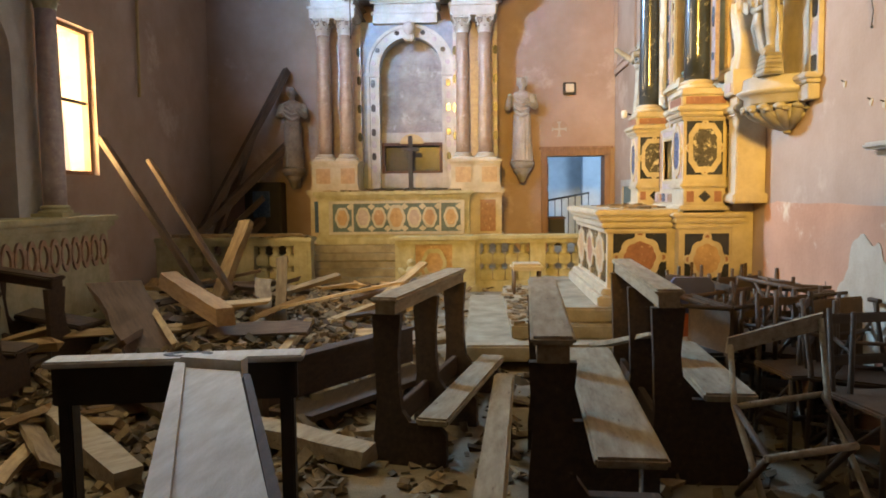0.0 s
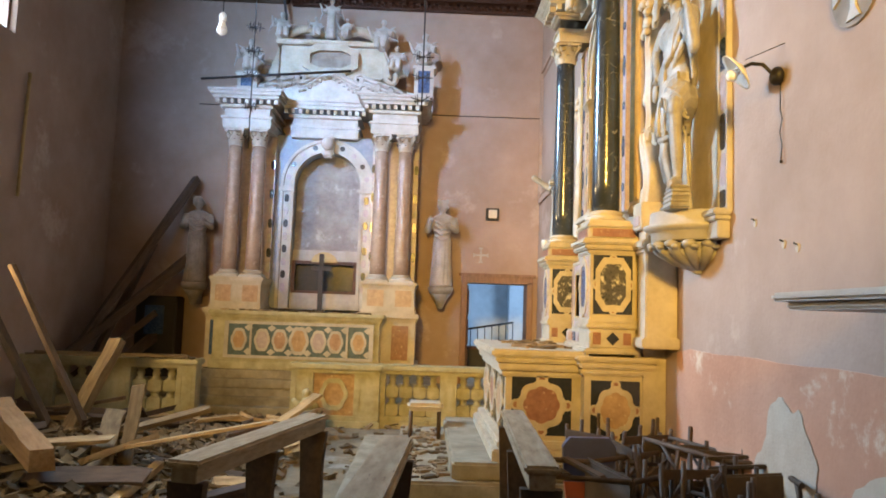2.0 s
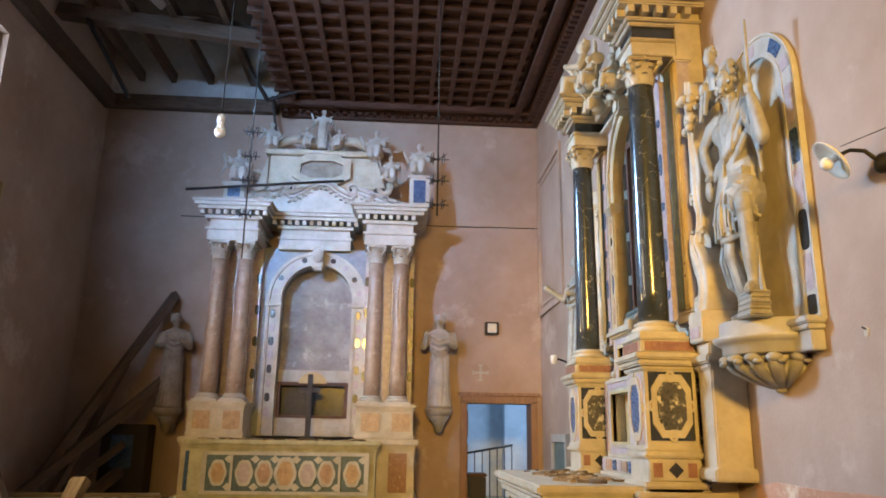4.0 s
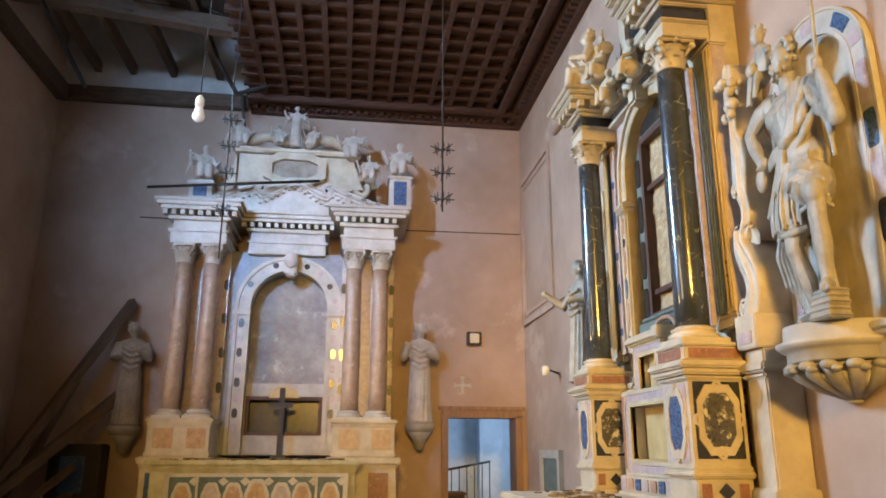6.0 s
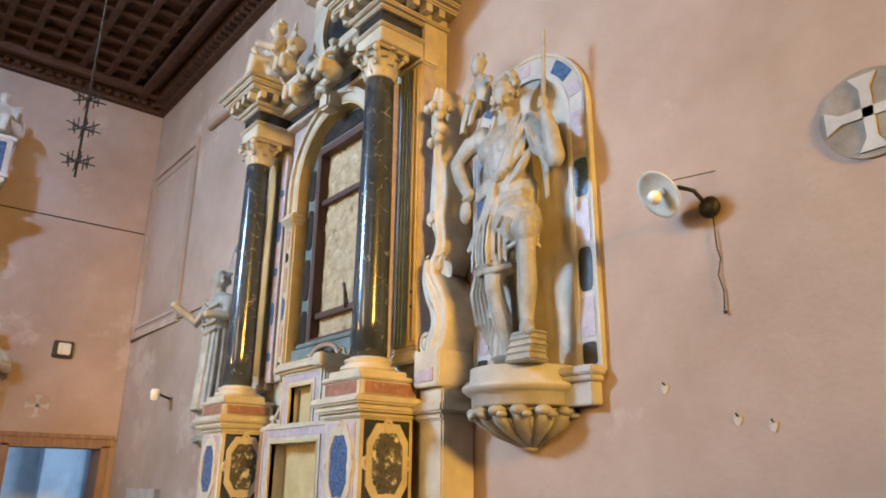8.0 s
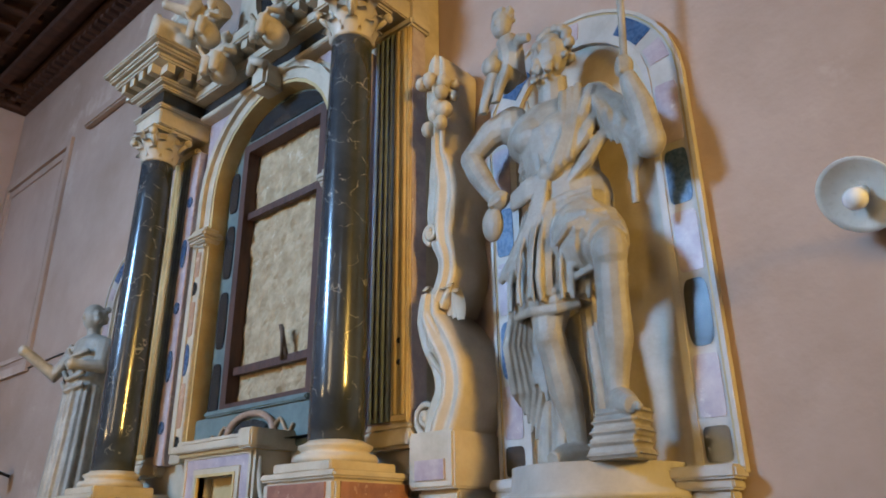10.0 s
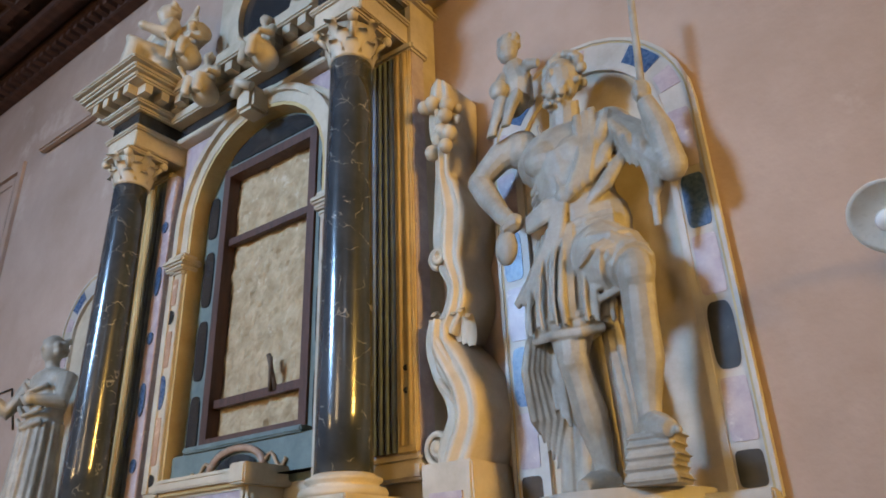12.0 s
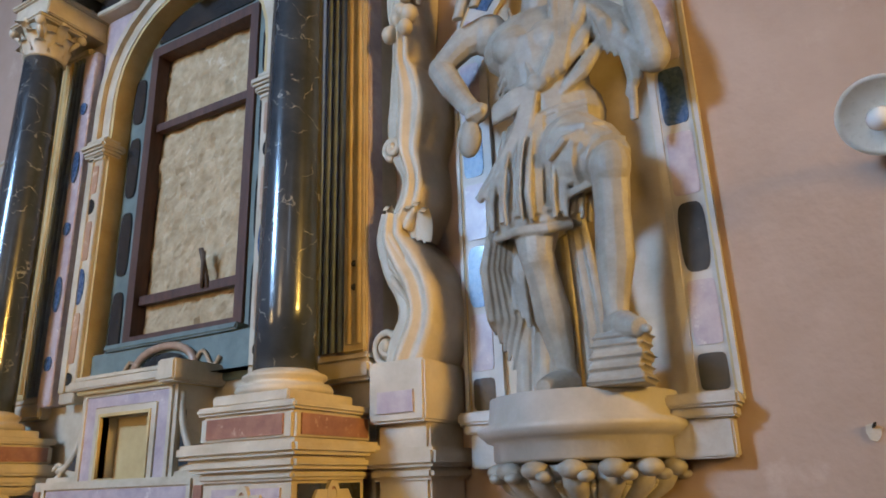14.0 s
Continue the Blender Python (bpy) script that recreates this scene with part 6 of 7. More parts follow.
tube(cb, [(3.99, 4.445, 2.9), (3.985, 4.440, 2.75), (3.992, 4.433, 2.70), (3.985, 4.447, 2.63), (3.99, 4.433, 2.56), (3.985, 4.437, 2.48)], 0.0032, 6)
ball(cb, (3.985, 4.435, 2.47), 0.009, 8)
solid("lamp_cable", cb, IRON, "dangling black cable on the wall below a lamp", "cable")
for y, z in ((4.44, 2.05), (4.76, 2.20), (4.30, 2.02)):
    nl = thing("wall_nail", (4.0, y, z), "rusty nail in a plaster chip", "nail")
    quick("shank", lambda bm: tube(bm, [(4.0, y, z), (3.972, y - 0.008, z + 0.01)], 0.004, 6), IRON, nl)
    quick("chip", lambda bm: prism(bm, [(y + 0.025 * math.cos(k * 0.9) * (0.7 + 0.3 * (k % 2)), z - 0.012 + 0.025 * math.sin(k * 0.9)) for k in range(7)], 3.994, 4.004, "x"), PATCH, nl)
bm = B()
tube(bm, [(3.99, 12.55, 3.46), (3.99, 11.3, 3.50), (3.99, 10.25, 3.52), (3.99, 10.1, 3.2)], 0.007, 6)
solid("wall_cable", bm, IRON, "thin cable running along the side wall", "cable")
bm = B()
tube(bm, [(-1.7, 12.59, 4.95), (2.3, 12.59, 4.92), (3.98, 12.59, 4.93)], 0.007, 6)
solid("wall_cable", bm, IRON, "thin cable running along the altar wall", "cable")
# raised moulded frame on the side wall beyond the altar
fr2 = thing("wall_moulding", (4.0, 10.2, 2.8), "raised rectangular plaster moulding on the wall", "moulding")
quick("moulding_frame", lambda bm: (ring(bm, [(11.02, 3.56), (12.50, 3.56), (12.50, 5.68), (11.02, 5.68)], [(10.94, 3.48), (12.56, 3.48), (12.56, 5.76), (10.94, 5.76)], 3.968, 3.998, "x"), ring(bm, [(11.12, 3.66), (12.42, 3.66), (12.42, 5.58), (11.12, 5.58)], [(11.08, 3.62), (12.46, 3.62), (12.46, 5.62), (11.08, 5.62)], 3.985, 3.998, "x"), box(bm, 3.93, 3.998, 8.9, 10.6, 5.70, 5.80, 0.015)), PLASTER, fr2)
hk = thing("wall_sconce", (4.0, 10.9, 2.6), "small iron wall sconce with glass cup", "sconce")
quick("arm", lambda bm: tube(bm, [(4.0, 10.9, 2.62), (3.85, 10.85, 2.66), (3.80, 10.8, 2.62)], 0.012, 6), IRON, hk)
quick("cup", lambda bm: lathe(bm, [(0.0, 2.58), (0.04, 2.59), (0.05, 2.66), (0.04, 2.7)], 3.80, 10.8, 14), BULB, hk)
# stone canopy shelf near the viewer
pulp = thing("wall_shelf", (4.0, 3.2, 1.7), "pale marble shelf projecting from the wall", "shelf")
quick("slab", lambda bm: (box(bm, 3.50, 3.998, 2.3, 3.56, 1.71, 1.745, 0.012), box(bm, 3.54, 3.998, 2.34, 3.52, 1.68, 1.71, 0.01)), WHITE, pulp)
quick("bracket", lambda bm: box(bm, 3.8, 3.998, 2.7, 3.2, 1.50, 1.68, 0.03), DIM_STONE, pulp)

# hanging bulb and the two wrought chains
pb = thing("pendant_bulb", (0.12, 7.53, 4.21), "bare white bulb hanging on a thin wire", "lamp")
quick("bulb", lambda bm: (ball(bm, (0.12, 7.53, 4.25), 0.05, 18), lathe(bm, [(0.045, 4.27), (0.03, 4.32), (0.03, 4.34)], 0.12, 7.53, 16)), BULB, pb)
quick("socket", lambda bm: lathe(bm, [(0.028, 4.34), (0.034, 4.35), (0.034, 4.40), (0.012, 4.43)], 0.12, 7.53, 16), ENAMEL, pb)
quick("wire", lambda bm: tube(bm, [(0.12, 7.53, 4.42), (0.14, 7.55, 6.9)], 0.005, 6), IRON, pb)
for cx, cy, z0, z1 in ((0.22, 8.37, 3.3, 6.9), (2.06, 7.39, 3.5, 6.93)):
    c = thing("lamp_chain", (cx, cy, z0), "black wrought-iron chain with spiky ornaments", "chain")
    quick("rod", lambda bm: tube(bm, [(cx, cy, z0), (cx, cy, z1)], 0.007, 6), IRON, c)
    for zc in ((4.62, 4.36, 4.10, 3.75) if cx < 1 else (4.02, 3.82, 3.60)):
        quick("spiked_crown", lambda bm: ([tube(bm, [(cx, cy, zc), (cx + 0.10 * math.cos(k * 0.785), cy + 0.10 * math.sin(k * 0.785), zc + 0.03 * math.sin(k * 2.1))], 0.0045, 5) for k in range(8)], [tube(bm, [(cx + 0.055 * math.cos(k * 0.785), cy + 0.055 * math.sin(k * 0.785), zc - 0.03), (cx + 0.06 * math.cos(k * 0.785), cy + 0.06 * math.sin(k * 0.785), zc + 0.045)], 0.004, 5) for k in range(8)], ball(bm, (cx, cy, zc), 0.016, 8)), IRON, c)
bm = B()
tube(bm, [(-1.34, 11.49, 5.03), (0.90, 11.6, 5.28)], 0.020, 8)
solid("iron_bar", bm, IRON, "long black iron bar spanning before the pediment", "bar")

# ---------- windows on the west side ----------
def window(name, y0, y1, z0, z1, glowmat, lab, rows, cols):
    w = thing(name, (LX - 0.3, (y0 + y1) / 2, z0), lab, "window", kind="structure")
    quick("window_frame", lambda bm: ring(bm, [(y0 + 0.05, z0 + 0.05), (y1 - 0.05, z0 + 0.05), (y1 - 0.05, z1 - 0.05), (y0 + 0.05, z1 - 0.05)], [(y0, z0), (y1, z0), (y1, z1), (y0, z1)], LX - 0.16, LX - 0.08, "x"), DOORWOOD, w)
    for k in range(1, rows):
        z = z0 + (z1 - z0) * k / rows
        quick("glazing_bar", lambda bm: box(bm, LX - 0.14, LX - 0.11, y0 + 0.05, y1 - 0.05, z - 0.018, z + 0.018), BLACKWOOD, w)
    for k in range(1, cols):
        y = y0 + (y1 - y0) * k / cols
        quick("glazing_bar", lambda bm: box(bm, LX - 0.135, LX - 0.115, y - 0.010, y + 0.010, z0 + 0.05, z1 - 0.05), BLACKWOOD, w)
    bm = B()
    box(bm, LX - 0.62, LX - 0.6, y0 - 0.3, y1 + 0.3, z0 - 0.3, z1 + 0.3)
    tagged(part("backdrop", bm, glowmat), "bright daylight outside a window", "sky", kind="structure")


window("window_1", 7.88, 8.82, 1.8, 3.56, SKYGLOW, "bright tall window with a thin crossbar", 2, 1)
window("window_2", 8.1, 9.6, 4.9, 6.3, SKYBLUE, "bright high window with bluish daylight", 1, 1)
# window_4 is out of view, added to hold the warm side lamp
window("window_4", 4.4, 5.8, 2.6, 4.8, SKYGLOW, "unseen nave window added for warm side light", 2, 1)
window("window_3", 0.8, 2.2, 5.3, 6.6, SKYBLUE, "bright high nave window", 1, 1)
bm = B()
tube(bm, [(-2.99, 9.9, 4.5), (-2.99, 9.85, 2.9)], 0.022, 8)
solid("wall_pipe", bm, GOLD, "rusty upright pipe on the shaded wall", "pipe")

# left side altar, seen only at its edge
la = thing("side_altar", (LX, 6.6, 0.2), "pale marble side altar with pierced frontal in shade", "altar")
quick("mensa_block", lambda bm: box(bm, LX, -2.34, 5.6, 7.6, 0.2, 1.24), RAILSTONE, la)
quick("mensa_foot", lambda bm: moulding(bm, LX + 0.1, -2.34, 5.6, 7.6, ((0.05, 0.2, 0.34),)), RAILSTONE, la)
quick("mensa_slab", lambda bm: moulding(bm, LX + 0.1, -2.34, 5.6, 7.6, ((0.03, 1.18, 1.22), (0.06, 1.22, 1.28), (0.09, 1.28, 1.34))), RAILSTONE, la)
for k in range(11):
    yy = 5.72 + 0.176 * k
    tr = quick("tracery", lambda bm: ring(bm, petals(yy, 0.98, 0.05, 0.10, 4, 24), petals(yy, 0.98, 0.072, 0.15, 4, 24), -2.35, -2.318, "x"), ROSEM, la)
    quick("tracery_knot", lambda bm: prism(bm, octagon(yy + 0.088, 0.98, 0.03, 0.09), -2.345, -2.325, "x"), ROSEM, tr)
quick("back_plate", lambda bm: ring(bm, arch_line(6.4, 0.42, 1.34, 2.9), square_line(6.4, 0.8, 1.34, 4.2, zs=2.9), LX, LX + 0.25, "x"), GREYWALL, la)
column(la, LX + 0.42, 7.15, 1.34, 3.4, 0.11, LILAC, 0.22, RAILSTONE)
quick("cornice", lambda bm: (box(bm, LX, LX + 0.5, 5.5, 7.35, 3.62, 3.8, 0.01), box(bm, LX, LX + 0.62, 5.4, 7.45, 3.8, 3.9, 0.02)), RAILSTONE, la)

# ---------- communion rail ----------
RY = 10.29


def baluster(bm, x, y, z0, z1, r):
    """A squat two-tier baluster: square blocks between short round necks."""
    h = z1 - z0
    for a, b in ((0.0, 0.28), (0.44, 0.70)):
        box(bm, x - r, x + r, y - 0.06, y + 0.06, z0 + a * h, z0 + b * h, 0.012)
    for a, b in ((0.28, 0.44), (0.70, 1.0)):
        q = (b - a) * h
        lathe(bm, [(r * 0.8, z0 + a * h), (r * 0.8, z0 + a * h + 0.1 * q), (r * 0.42, z0 + a * h + 0.25 * q), (r * 0.6, z0 + a * h + 0.5 * q), (r * 0.42, z0 + a * h + 0.75 * q), (r * 0.8, z0 + a * h + 0.9 * q), (r * 0.8, z0 + b * h)], x, y, 12)


def rail(lab, x0, x1, piers, bays, dy=0.0, solid_bays=()):
    t = thing("communion_rail", ((x0 + x1) / 2, RY + dy, 0.12), lab, "railing", "communion rails")
    y = RY + dy
    quick("plinth", lambda bm: (box(bm, x0 - 0.02, x1 + 0.02, y - 0.05, y + 0.25, 0.1, 0.20, 0.01), box(bm, x0, x1, y - 0.02, y + 0.22, 0.2, 0.26, 0.01)), RAILSTONE, t)
    quick("top_rail", lambda bm: (box(bm, x0, x1, y - 0.03, y + 0.23, 0.80, 0.85, 0.01), box(bm, x0 - 0.03, x1 + 0.03, y - 0.06, y + 0.26, 0.85, 0.92, 0.015)), RAILSTONE, t)
    for a, b in piers:
        p = quick("pier", lambda bm: box(bm, a, b, y - 0.012, y + 0.212, 0.25, 0.81, 0.006), RAILSTONE, t)
        quick("pier_panel", lambda bm: ring(bm, [(a + 0.07, 0.34), (b - 0.07, 0.34), (b - 0.07, 0.73), (a + 0.07, 0.73)], [(a + 0.05, 0.32), (b - 0.05, 0.32), (b - 0.05, 0.75), (a + 0.05, 0.75)], y - 0.02, y - 0.008, "y"), RAILSTONE, p)
    for a, b in bays:
        n = max(3, round((b - a) / 0.185))
        for k in range(n):
            x = a + (b - a) * (k + 0.5) / n
            quick("baluster", lambda bm: baluster(bm, x, y + 0.1, 0.26, 0.80, (b - a) / n * 0.46), RAILSTONE, t)
    for a, b in solid_bays:
        s = quick("relief_panel", lambda bm: box(bm, a, b, y + 0.04, y + 0.16, 0.25, 0.81), OCHREM, t)
        quick("relief", lambda bm: ring(bm, petals((a + b) / 2, 0.53, 0.12, 0.14, 6, 36), petals((a + b) / 2, 0.53, 0.17, 0.2, 6, 36), y + 0.01, y + 0.04, "y"), RAILSTONE, s)


rail("yellowish stone communion rail with turned balusters, dusty", -3.05, -0.76, ((-1.01, -0.76), (-1.97, -1.60), (-3.05, -2.57)), ((-1.60, -1.01), (-2.57, -1.97)))
rail("yellowish stone communion rail with a relief panel", 0.46, 1.61, ((0.46, 0.75), (1.28, 1.61)), (), 0, ((0.75, 1.28),))
rail("stone communion rail with balusters beside the altar", 1.61, 3.2, ((2.40, 2.62), (1.61, 1.68)), ((1.68, 2.40), (2.62, 3.18)), 0.12)
bm = B()
for k, (x, z, r) in enumerate(((0.72, 0.16, 0.11), (0.70, 0.30, 0.10), (0.73, 0.44, 0.09), (0.71, 0.56, 0.06), (0.60, 0.42, 0.05), (0.82, 0.40, 0.05), (0.56, 0.46, 0.04))):
    ball(bm, (x, 10.05, z), r, 12)
fa = solid("carved_fragment", bm, RAILSTONE, "fallen carved cherub fragment leaning on the rail", "sculpture")
fuse(fa, 0.014, 1)


# ---------- pews ----------
def ground(x, y):
    k = max(0, min(1, (y - 4.5) / 4.5))
    heap = max(0, 1 - ((x + 1.3) / 2.0) ** 2) * max(0, 1 - ((y - 6.6) / 3.2) ** 2)
    return 0.14 * k + 0.16 * heap


def end_board(bm, y, t, width, h, foot, fx):
    """A pew end cut from one board, waisted in the middle, with a foot that reaches under the seat."""
    poly = [(-width / 2, 0), (fx, 0), (fx, foot * 0.75), (fx - 0.05, foot), (width * 0.75, foot), (width * 0.5, foot + 0.06), (width * 0.40, foot + 0.2), (width * 0.38, h * 0.75), (width / 2, h), (-width / 2, h), (-width * 0.42, h * 0.7), (-width * 0.38, h * 0.4), (-width / 2, 0.15)]
    prism(bm, poly, y - t / 2, y + t / 2, "y")


def pew(length, h, rail_w, seat_x0, seat_x1, seat_z, mat_top, label, ends=3, seat_y=(-0.02, 0.02)):
    t = thing("pew", (0, 0, 0), label, "pew", "church pews")
    quick("rail_board", lambda bm: (box(bm, -rail_w / 2, rail_w / 2, 0, length, h - 0.035, h, 0.012), box(bm, -rail_w * 0.36, rail_w * 0.36, 0.02, length - 0.02, h - 0.10, h - 0.035, 0.004)), mat_top, t)
    for k in range(ends):
        y = 0.06 + (length - 0.12) * k / (ends - 1)
        quick("end_board", lambda bm: end_board(bm, y, 0.05, 0.17, h - 0.10, seat_z - 0.05, seat_x1 - 0.03), PEW, t)
    quick("seat_board", lambda bm: box(bm, seat_x0, seat_x1, seat_y[0], length + seat_y[1], seat_z - 0.045, seat_z, 0.012), mat_top, t, "board thick with dust and crumbs")
    quick("stretcher", lambda bm: box(bm, -0.02, 0.02, 0.05, length - 0.05, 0.16, 0.30, 0.005), PEW, t)
    return t


def turn(dx, dy):
    return math.degrees(math.atan2(-dx, dy))


p1 = pew(1.58, 0.96, 0.165, 0.18, 0.37, 0.30, PEWTOP, "dusty brown wooden kneeler pew with three waisted supports")
p1.matrix_basis = pose(1.15, 3.94, 0, 0, 0, turn(0.35, 1.52))
p2 = pew(1.80, 1.03, 0.16, 0.17, 0.46, 0.50, PEWTOP, "dark wooden pew with dust-covered pale rail and seat", seat_y=(0.28, 0.5))
p2.matrix_basis = pose(1.94, 2.49, 0, 0, 0, turn(0.11, 1.79))
p3 = pew(1.72, 1.03, 0.15, 0.17, 0.44, 0.50, PEWTOP, "dark wooden pew beside a heap of chairs")
p3.matrix_basis = pose(2.65, 3.69, 0, 0, 0, turn(0.085, 1.71))
for x0, y0, x1, y1, w, z, lab in ((1.71, 2.40, 1.825, 4.24, 0.12, 0.46, "narrow dusty kneeling board between pews"), (2.50, 3.3, 2.55, 4.9, 0.10, 0.30, "narrow loose board leaning by a pew")):
    k = thing("kneeling_bench", (0, 0, 0), lab, "bench")
    L = math.hypot(x1 - x0, y1 - y0)
    quick("board", lambda bm: box(bm, -w / 2, w / 2, 0, L, z - 0.05, z, 0.012), PEWTOP, k)
    for yy in (0.15, L - 0.15):
        quick("leg", lambda bm: box(bm, -w * 0.4, w * 0.4, yy - 0.03, yy + 0.03, 0, z - 0.05, 0.006), PEW, k)
    k.matrix_basis = pose(x0, y0, 0, 0, 0, turn(x1 - x0, y1 - y0))

fb = thing("front_bench", (0.07, 3.32, 0), "bench with a black front board and pale worn top", "bench")
quick("top_board", lambda bm: box(bm, -0.50, 0.62, 3.21, 3.36, 0.79, 0.82, 0.008), PALEWOOD, fb)
quick("front_panel", lambda bm: box(bm, -0.47, 0.59, 3.23, 3.27, 0.62, 0.79, 0.006), BLACKWOOD, fb)
quick("knot_ring", lambda bm: ring(bm, oval(0.10, 3.30, 0.07, 0.030), oval(0.10, 3.30, 0.11, 0.048), 0.818, 0.823, "z"), BLACKWOOD, fb)
for x in (-0.42, 0.54):
    quick("leg", lambda bm: box(bm, x - 0.03, x + 0.03, 3.23, 3.33, 0, 0.79, 0.008), BLACKWOOD, fb)
fb.matrix_basis = pose(0.335, 3.17, 0, 0, 0, 8)
pk = thing("bench_back", (0.6, 2.4, 0), "pale painted bench rail scratched and dusty", "bench")
quick("top_board", lambda bm: (prism(bm, [(0.19, 3.08), (0.50, 3.0), (1.07, 1.55), (0.80, 1.45)], 0.765, 0.805, "z")), PALEWOOD, pk)
quick("raised_lip", lambda bm: prism(bm, [(0.19, 3.08), (0.24, 3.07), (0.86, 1.47), (0.80, 1.45)], 0.805, 0.825, "z"), PALEWOOD, pk)
quick("end_block", lambda bm: prism(bm, [(0.22, 3.16), (0.50, 3.10), (0.50, 3.02), (0.21, 3.09)], 0.77, 0.845, "z"), PALEWOOD, pk)
quick("side_board", lambda bm: prism(bm, [(0.52, 2.98), (0.55, 2.98), (1.10, 1.56), (1.07, 1.55)], 0.56, 0.80, "z"), PEW, pk)
for x, y in ((0.36, 2.92), (0.86, 1.75)):
    quick("leg", lambda bm: box(bm, x - 0.03, x + 0.03, y - 0.04, y + 0.04, 0, 0.77, 0.006), PEW, pk)
pk.location.x, pk.location.y = 0.79, 2.30
for (x, y, rz) in ((-1.55, 4.6, 12), (-1.7, 5.6, -8)):
    q = pew(1.5, 0.86, 0.14, 0.15, 0.42, 0.42, PEW, "broken dark pew half buried in debris", 3)
    q.matrix_basis = pose(x, y, 0.05, 4, -3, rz + 78)
ov = thing("fallen_bench", (0.6, 5.1, 0.1), "dark broken bench tipped over in the debris", "bench", "church pews")
quick("back_board", lambda bm: prism(bm, [(0.22, 4.60), (0.27, 4.57), (1.12, 5.90), (1.07, 5.93)], 0.14, 0.40, "z"), PEW, ov)
quick("top_rail", lambda bm: prism(bm, [(0.19, 4.61), (0.29, 4.55), (1.14, 5.89), (1.04, 5.95)], 0.40, 0.43, "z"), PEW, ov)
quick("end_panel", lambda bm: prism(bm, [(0.02, 4.50), (0.30, 4.42), (0.33, 4.46), (0.05, 4.54)], 0.04, 0.40, "z"), CHAIRWOOD, ov, "bare brown end panel")
quick("seat_board", lambda bm: prism(bm, [(0.30, 4.52), (0.62, 4.40), (1.40, 5.60), (1.12, 5.80)], 0.10, 0.14, "z"), PEW, ov)
quick("foot", lambda bm: box(bm, 1.05, 1.30, 5.62, 5.70, 0.02, 0.12, 0.005), PEW, ov)

# stool and plastic chair near the side altar step
sl = thing("stool", (2.26, 8.52, 0.40), "small cream padded stool on the altar step", "stool")
quick("cushion", lambda bm: (box(bm, 2.08, 2.44, 8.36, 8.68, 0.80, 0.88, 0.03)), MARBLE, sl)
for x in (2.12, 2.40):
    for y in (8.40, 8.64):
        quick("leg", lambda bm: tube(bm, [(x, y, 0.53), (x, y, 0.80)], 0.018, 8), CHAIRWOOD, sl)
sl.location.x, sl.location.y, sl.location.z = 2.20, 8.10, 0.26
pc = thing("plastic_chair", (3.15, 5.05, 0), "blue and orange moulded chair with dark seat", "chair")
quick("backrest", lambda bm: prism(bm, [(3.02, 0.52), (3.27, 0.52), (3.29, 0.68), (3.00, 0.68)], 5.02, 5.06, "y"), ORANGEP, pc, "orange lower half of the backrest")
quick("back_top", lambda bm: prism(bm, [(3.00, 0.68), (3.29, 0.68), (3.30, 0.88), (3.26, 0.93), (3.03, 0.93), (2.99, 0.88)], 5.03, 5.07, "y"), BLUEP, pc, "dark blue upper half of the backrest")
quick("seat", lambda bm: box(bm, 2.98, 3.36, 4.62, 5.04, 0.44, 0.49, 0.02), BLACKWOOD, pc)
for x in (3.02, 3.32):
    for y in (4.66, 5.02):
        quick("leg", lambda bm: tube(bm, [(x, y, 0), (x, y, 0.45)], 0.014, 8), IRON, pc)


# ---------- heap of wooden chairs ----------
def chair():
    c = thing("wooden_chair", (0, 0, 0), "worn brown wooden chair in a jumbled heap", "chair", "heap of wooden chairs")
    for sx in (-0.19, 0.19):
        quick("front_leg", lambda bm: tube(bm, [(sx, -0.18, 0), (sx, -0.18, 0.44)], [0.012, 0.015], 8), CHAIRWOOD, c)
        quick("back_leg", lambda bm: tube(bm, [(sx * 0.95, 0.20, 0), (sx * 0.95, 0.18, 0.44), (sx * 0.9, 0.24, 0.86)], [0.012, 0.015, 0.012], 8), CHAIRWOOD, c)
        quick("side_stretcher", lambda bm: tube(bm, [(sx, -0.18, 0.2), (sx * 0.95, 0.19, 0.2)], 0.011, 8), CHAIRWOOD, c)
        quick("brace", lambda bm: tube(bm, [(sx, -0.17, 0.40), (sx * 0.95, 0.19, 0.10)], 0.010, 6), CHAIRWOOD, c)
    quick("seat", lambda bm: box(bm, -0.21, 0.21, -0.21, 0.2, 0.43, 0.46, 0.01), CHAIRWOOD, c)
    quick("front_stretcher", lambda bm: tube(bm, [(-0.19, -0.18, 0.22), (0.19, -0.18, 0.22)], 0.011, 8), CHAIRWOOD, c)
    for z in (0.60, 0.80):
        quick("back_slat", lambda bm: box(bm, -0.18, 0.18, 0.205 + (z - 0.6) * 0.14, 0.225 + (z - 0.6) * 0.14, z - 0.02, z + 0.03, 0.006), CHAIRWOOD, c)
    return c


